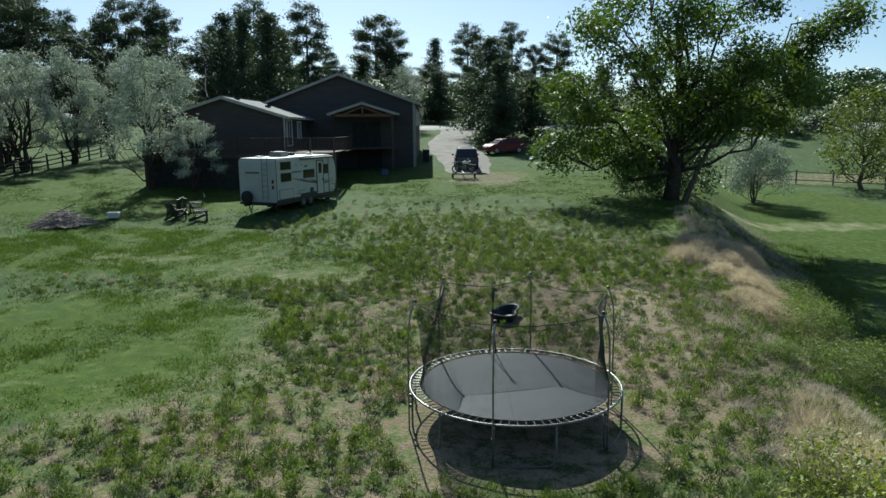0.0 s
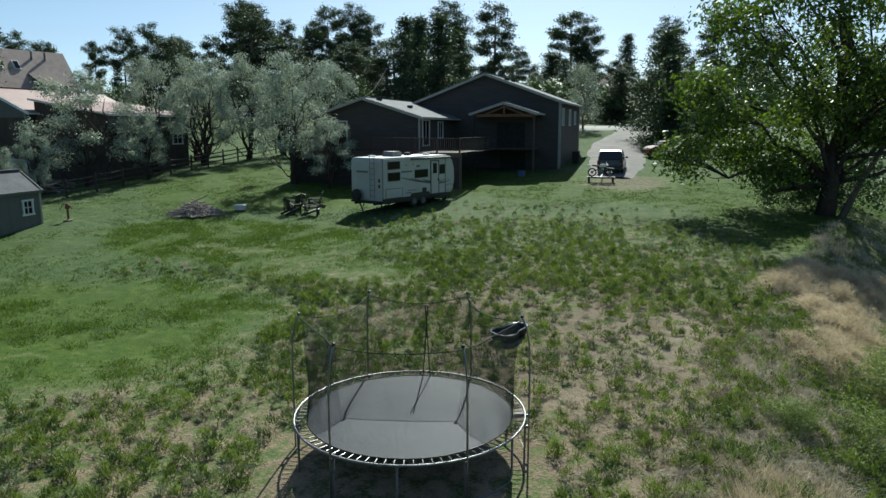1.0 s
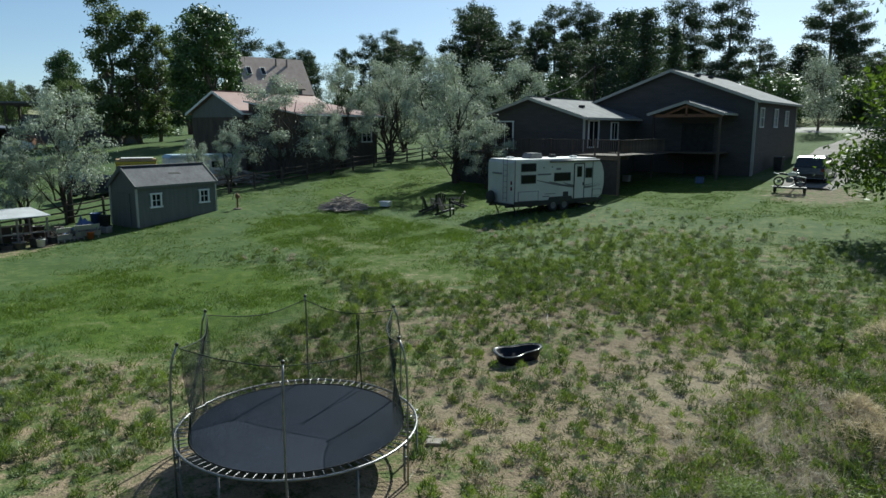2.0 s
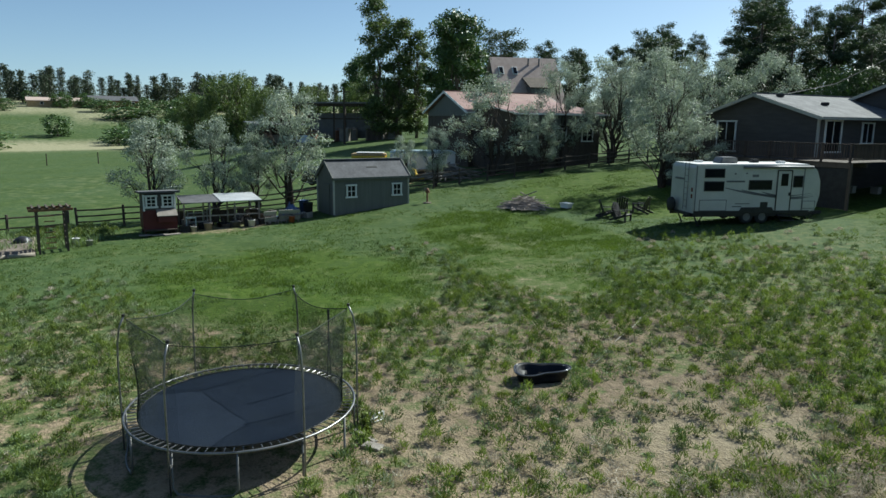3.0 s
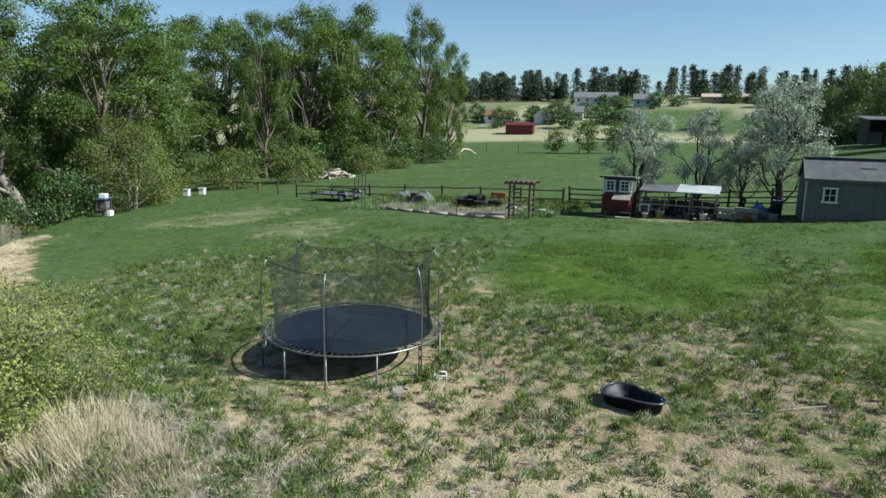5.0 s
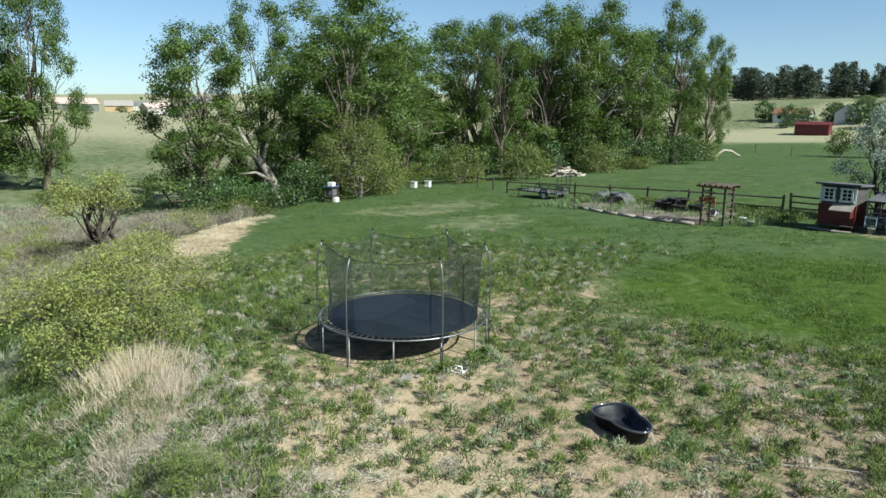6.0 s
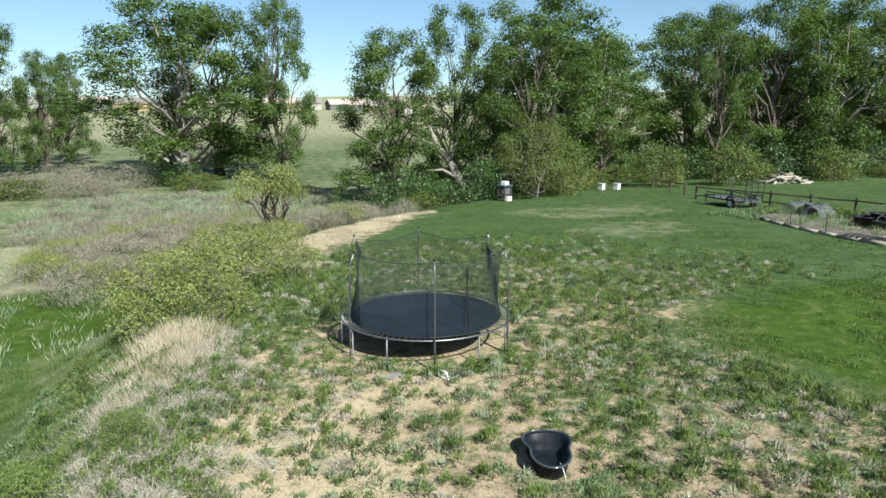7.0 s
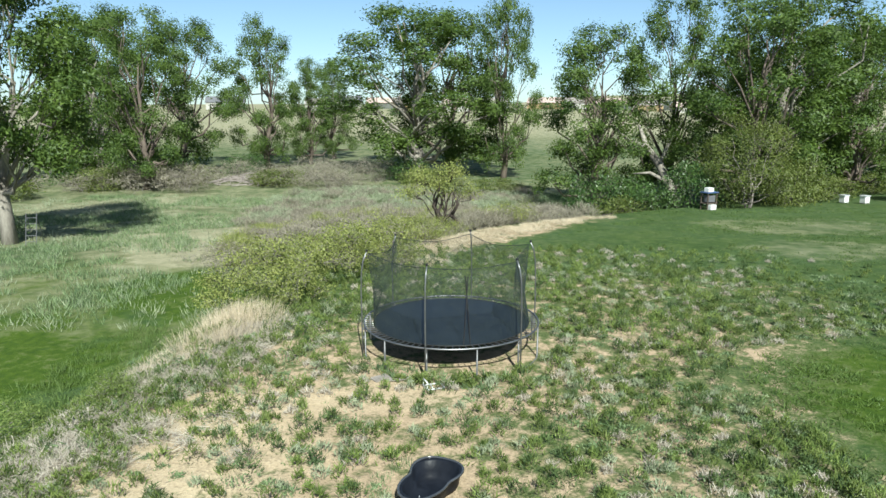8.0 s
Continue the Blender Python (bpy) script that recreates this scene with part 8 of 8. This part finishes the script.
def mounds(name, label, category, xs, ys, radius, tall, per, size, narrow, material, seed, rise=0.6):
    """Low rounded mounds of small leaves or blades, drawn as one sheet of growth. rise: how upright the blades stand."""
    rng = np.random.default_rng(seed)
    n = len(xs)
    r0 = np.repeat(np.broadcast_to(np.asarray(radius, float), (n,)), per)
    h0 = np.repeat(np.broadcast_to(np.asarray(tall, float), (n,)), per)
    a, rim = rng.uniform(0, 2 * math.pi, n * per), rng.random(n * per) ** 0.62
    lumpy = 1 + 0.25 * np.sin(3 * a + np.repeat(rng.uniform(0, 6, n), per))
    ox, oy = r0 * rim * lumpy * np.cos(a), r0 * rim * lumpy * np.sin(a)
    x, y = np.repeat(xs, per) + ox, np.repeat(ys, per) + oy
    z = height(x, y) - 0.02 + h0 * np.sqrt(np.clip(1 - rim ** 2, 0, 1)) * rng.uniform(0.4, 1.0, n * per) ** 0.6
    c = np.stack([x, y, z], 1)
    d = rng.normal(0, 0.6, c.shape) + np.stack([ox / r0, oy / r0, np.full(n * per, rise)], 1)
    d /= np.linalg.norm(d, axis=1)[:, None]
    w = np.cross(d, rng.normal(0, 1, c.shape))
    w /= np.linalg.norm(w, axis=1)[:, None]
    s = size * rng.uniform(0.6, 1.4, n * per)[:, None]
    v = np.stack([c - d * s * 0.4 + w * s * narrow * 0.5, c - d * s * 0.4 - w * s * narrow * 0.5, c + d * s * 0.6], 1)
    me = array_mesh(name, v.reshape(-1, 3), np.arange(3 * n * per).reshape(-1, 3), material)
    tagged(new(name, me), label, category, kind="stuff")


x, y = clumps(0.6, -17, 10.5, 0, 47, 0.75, 41)
big_ones = patches(x, y, 0.9, 46) * (0.35 + 1.15 * rng_g.random(len(x)) ** 1.6)
mounds("weed_clumps", "low spreading grey-green weed clumps scattered over sandy soil", "weeds", x, y, 0.1 + 0.42 * big_ones, 0.1 * (0.55 + 1.4 * big_ones), 110, 0.07, 0.34, "weed", 41, 0.8)
# dense rounded tufts of bunch grass, fresh, dull and half dry
for step, share, tall, material, label, seed in (
        (0.5, 0.68, 0.25, "grass", "rounded green tufts of bunch grass on the sandy soil", 43),
        (0.54, 0.75, 0.27, "fresh_tuft", "bright yellow-green tufts of bunch grass on the sandy soil", 45),
        (0.6, 0.55, 0.25, "dark_tuft", "deep green rounded weed tufts on the sandy soil", 47),
        (0.62, 0.55, 0.18, "sage", "dull olive tufts of half-dry bunch grass on the sandy soil", 49),
        (0.7, 0.6, 0.13, "dead_grass", "small pale tufts of dead bunch grass on the sandy soil", 53),
        (0.42, 0.28, 0.13, "grass", "small young green tufts between the larger clumps", 57)):
    x, y = clumps(step, -17, 10.5, 0, 47, share, seed)
    big_ones = (0.5 + 0.8 * patches(x, y, 1.3, seed + 5)) * rng_g.uniform(0.5, 1.15, len(x))
    mounds("bunch_grass", label, "grass", x, y, 0.06 + 0.15 * big_ones, tall * (0.4 + 1.2 * big_ones), 84, 0.11, 0.17, material, seed, 1.3)
x, y = scatter(5000, -17, 11, 0, 47)
keep = (bank(x, y) < 0.6) & (np.hypot(x - TX, y - TY) > 2.2)
tufts("sprouts", "tiny green sprouts dotted over the sand", "weeds", x[keep], y[keep], 7, 0.06, 1.0, 0.012, 0.06, "weed", 21)
# taller clumps round the trampoline's foot and the liner
a = rng_g.uniform(0.6, 2.4, 30)
x, y = TX + (2.3 + rng_g.normal(0, 0.25, 30)) * np.cos(a), TY + (2.3 + rng_g.normal(0, 0.25, 30)) * np.sin(a)
tufts("weeds", "tall leafy weeds round the trampoline's legs", "weeds", x, y, 34, 0.2, 0.8, 0.018, 0.18, "weed", 3, True)
a = rng_g.uniform(-1.2, 2.2, 60)
x, y = 1.92 + (0.72 + np.abs(rng_g.normal(0, 0.3, 60))) * np.cos(a), 20.85 + (0.85 + np.abs(rng_g.normal(0, 0.3, 60))) * np.sin(a)
tufts("grass_tufts", "bright grass round the pond liner", "grass", x, y, 30, 0.12, 0.7, 0.01, 0.18, "weed", 4, True)
a = rng_g.uniform(0.95, 1.9, 12)
x, y = TX + rng_g.uniform(2.25, 2.6, 12) * np.cos(a), TY + rng_g.uniform(2.25, 2.6, 12) * np.sin(a)
mounds("leafy_weeds", "leafy green weeds standing at the trampoline's foot", "weeds", x, y, 0.08 + 0.1 * rng_g.random(12), 0.14 + 0.2 * rng_g.random(12), 70, 0.1, 0.45, "grass", 19, 0.6)
# thick grass in the greenest patches
x, y = scatter(9000, -21, -3, 12, 36)
keep = (lush_share(x, y) > 0.3 + 0.5 * rng_g.random(len(x))) & (patches(x, y, 1.6, 52) > 0.42)
x, y = x[keep], y[keep]
mounds("lush_grass", "thick deep-green grass in the moist patches of the lawn", "grass", x, y, 0.3, 0.09, 22, 0.13, 0.16, "lush", 17, 1.2)
# the longer lawn
x, y = scatter(40000, -30, 18, -18, 54)
keep = (bare_share(x, y) < 0.42) & (bank(x, y) < 0.6) & (patches(x, y, 3.0, 45) > 0.36)
x, y = x[keep], y[keep]
mounds("lawn_tufts", "darker grass tufts in the lawn", "grass", x, y, 0.18 + 0.24 * rng_g.random(len(x)), 0.05, 11, 0.11, 0.22, "lawn_blade", 5, 0.9)
# straw-coloured grass down the bank, in soft mounds
y = np.concatenate([rng_g.normal(28.8, 1.5, 30), rng_g.normal(24.2, 1.5, 24), rng_g.normal(22.0, 0.8, 8)])
x = along(y, EDGE) + 2.1 - 0.06 * (y - 20) + rng_g.normal(0, 1.0, 62)
mounds("straw", "soft mounds of pale dry grass on the bank", "dry grass", x, y, 0.5 + 0.6 * rng_g.random(62), 0.45 + 0.35 * rng_g.random(62), 900, 0.3, 0.035, "straw", 6, 0.5)
y = rng_g.uniform(18.0, 40, 260)
x = along(y, EDGE) + rng_g.uniform(-0.5, 5.5, 260)
mounds("dead_stalks", "brown dead stalks on the bare bank", "dry grass", x, y, 0.4, 0.25, 50, 0.35, 0.04, "dead_grass", 13, 0.9)
y = rng_g.uniform(8.0, 24.0, 230)
x = along(y, EDGE) + rng_g.uniform(-1.2, 3.6, 230)
mounds("bank_weeds", "mixed leafy green weeds on the crest of the bank", "weeds", x, y, 0.25 + 0.3 * rng_g.random(230), 0.2 + 0.3 * rng_g.random(230), 80, 0.12, 0.22, "grass", 15, 1.0)
x, y = x[::3] + 0.6, y[::3] + 0.4
mounds("bank_weeds", "deeper green leafy weeds on the crest of the bank", "weeds", x, y, 0.35, 0.3, 80, 0.11, 0.3, "weed", 16, 1.0)
y = rng_g.uniform(10.6, 15.2, 130)
x = along(y, EDGE) + 0.8 + rng_g.normal(0, 0.5, 130)
tufts("straw", "tall pale golden straw along the crest beside the bushes", "dry grass", x, y, 52, 0.26 + 0.34 * smooth((15.5 - y) / 4), 0.7, 0.008, 0.34, "straw", 7)
y = rng_g.uniform(11.5, 23.0, 250)
x = along(y, EDGE) + rng_g.normal(0.3, 0.9, 250)
mounds("dead_grass", "fallen pale grey tufts of dead grass at the top of the bank", "dry grass", x, y, 0.3 + 0.25 * rng_g.random(250), 0.22, 130, 0.3, 0.03, "dead_grass", 14, 0.3)
y = rng_g.uniform(9, 26, 800)
x = along(y, EDGE) + rng_g.normal(0.9, 1.0, 800)
tufts("dead_grass", "matted grey dead grass along the top of the bank", "dry grass", x, y, 20, 0.16, 2.4, 0.007, 0.32, "dead_grass", 8)
y = rng_g.uniform(6, 40, 1100)
x = along(y, EDGE) + rng_g.uniform(0.2, 7.5, 1100)
tufts("bank_grass", "rough green grass on the creek bank", "grass", x, y, 34, 0.3, 0.8, 0.011, 0.35, "lawn_blade", 9, True)
# flattened dry grass along the footpath
y = rng_g.uniform(-12, 3.5, 190)
x = along(y, EDGE) - 1.6 + rng_g.normal(0, 0.75, 190)
mounds("path_straw", "flattened pale dry grass along the footpath", "dry grass", x, y, 0.35 + 0.3 * rng_g.random(190), 0.12, 200, 0.26, 0.05, "straw", 33, 0.35)
# soft grey brush in the hollow of the meadow
for count, material, label, seed in ((420, "brush_leaf", "soft grey-tan leafless brush in the meadow", 31), (230, "yellow_leaf", "yellow-green young willow shoots among the brush", 32)):
    x, y = scatter(count * 2, -8, 14, -24, 2)
    keep = (x > along(y, EDGE) + 0.9) & (patches(x, y, 4.5, seed) > 0.42) & (np.hypot(x - 2.4, y + 9.6) > 2.2) & (np.hypot(x - 11.8, y - 0.5) > 4.4)
    x, y = x[keep], y[keep]
    h = 0.4 + 0.9 * rng_g.random(len(x))
    mounds("meadow_brush", label, "brush", x, y, 0.5 + 0.6 * h, h, 330, 0.36, 0.06, material, seed, 1.0)
# lower brush, part green, on towards the creek trees
for count, material, label, seed in ((300, "brush_leaf", "low tan brush between the meadow and the creek trees", 35), (260, "sage", "dull green low brush between the meadow and the creek trees", 36)):
    x, y = scatter(count, -7, 17, -42, -18)
    keep = (patches(x, y, 6.0, seed) > 0.38) & (x > along(y, EDGE) + 0.9)
    x, y = x[keep], y[keep]
    h = 0.35 + 0.6 * rng_g.random(len(x))
    mounds("meadow_brush", label, "brush", x, y, 0.6 + 0.7 * h, h, 260, 0.38, 0.07, material, seed, 1.0)
# rough growth in the creek meadow
x, y = scatter(3000, -14, 40, -46, 6)
keep = (bank(x, y) > 0.45) & (patches(x, y, 5.0, 47) > 0.42)
tufts("meadow_grass", "rough dry and green grass of the creek meadow", "grass", x[keep], y[keep], 16, 0.34, 0.8, 0.016, 0.45, "sage", 10)
x, y = scatter(13000, -14, 40, -46, 6)
keep = (bank(x, y) > 0.45) & (patches(x, y, 4.0, 48) > 0.5)
tufts("meadow_grass", "soft green grass of the creek meadow", "grass", x[keep], y[keep], 16, 0.36, 0.8, 0.016, 0.45, "weed", 11)
# garden growth
x, y = rng_g.uniform(-30, -24, 420), rng_g.uniform(-3, 12.5, 420)
xg, yg = rng_g.uniform(-30.2, -26.5, 110), rng_g.uniform(-3.5, 13.5, 110)
keep = (xg < -28.6) | (yg > 11.3) | (rng_g.random(110) < 0.3)
mounds("garden_plants", "leafy green plants and rank weeds in the garden bed", "plants", xg[keep], yg[keep], 0.4, 0.5, 120, 0.14, 0.35, "grass", 18, 0.9)
tufts("garden_weeds", "green weeds growing along the garden fence", "weeds", x, y, 18, 0.4, 0.6, 0.022, 0.25, "weed", 12)
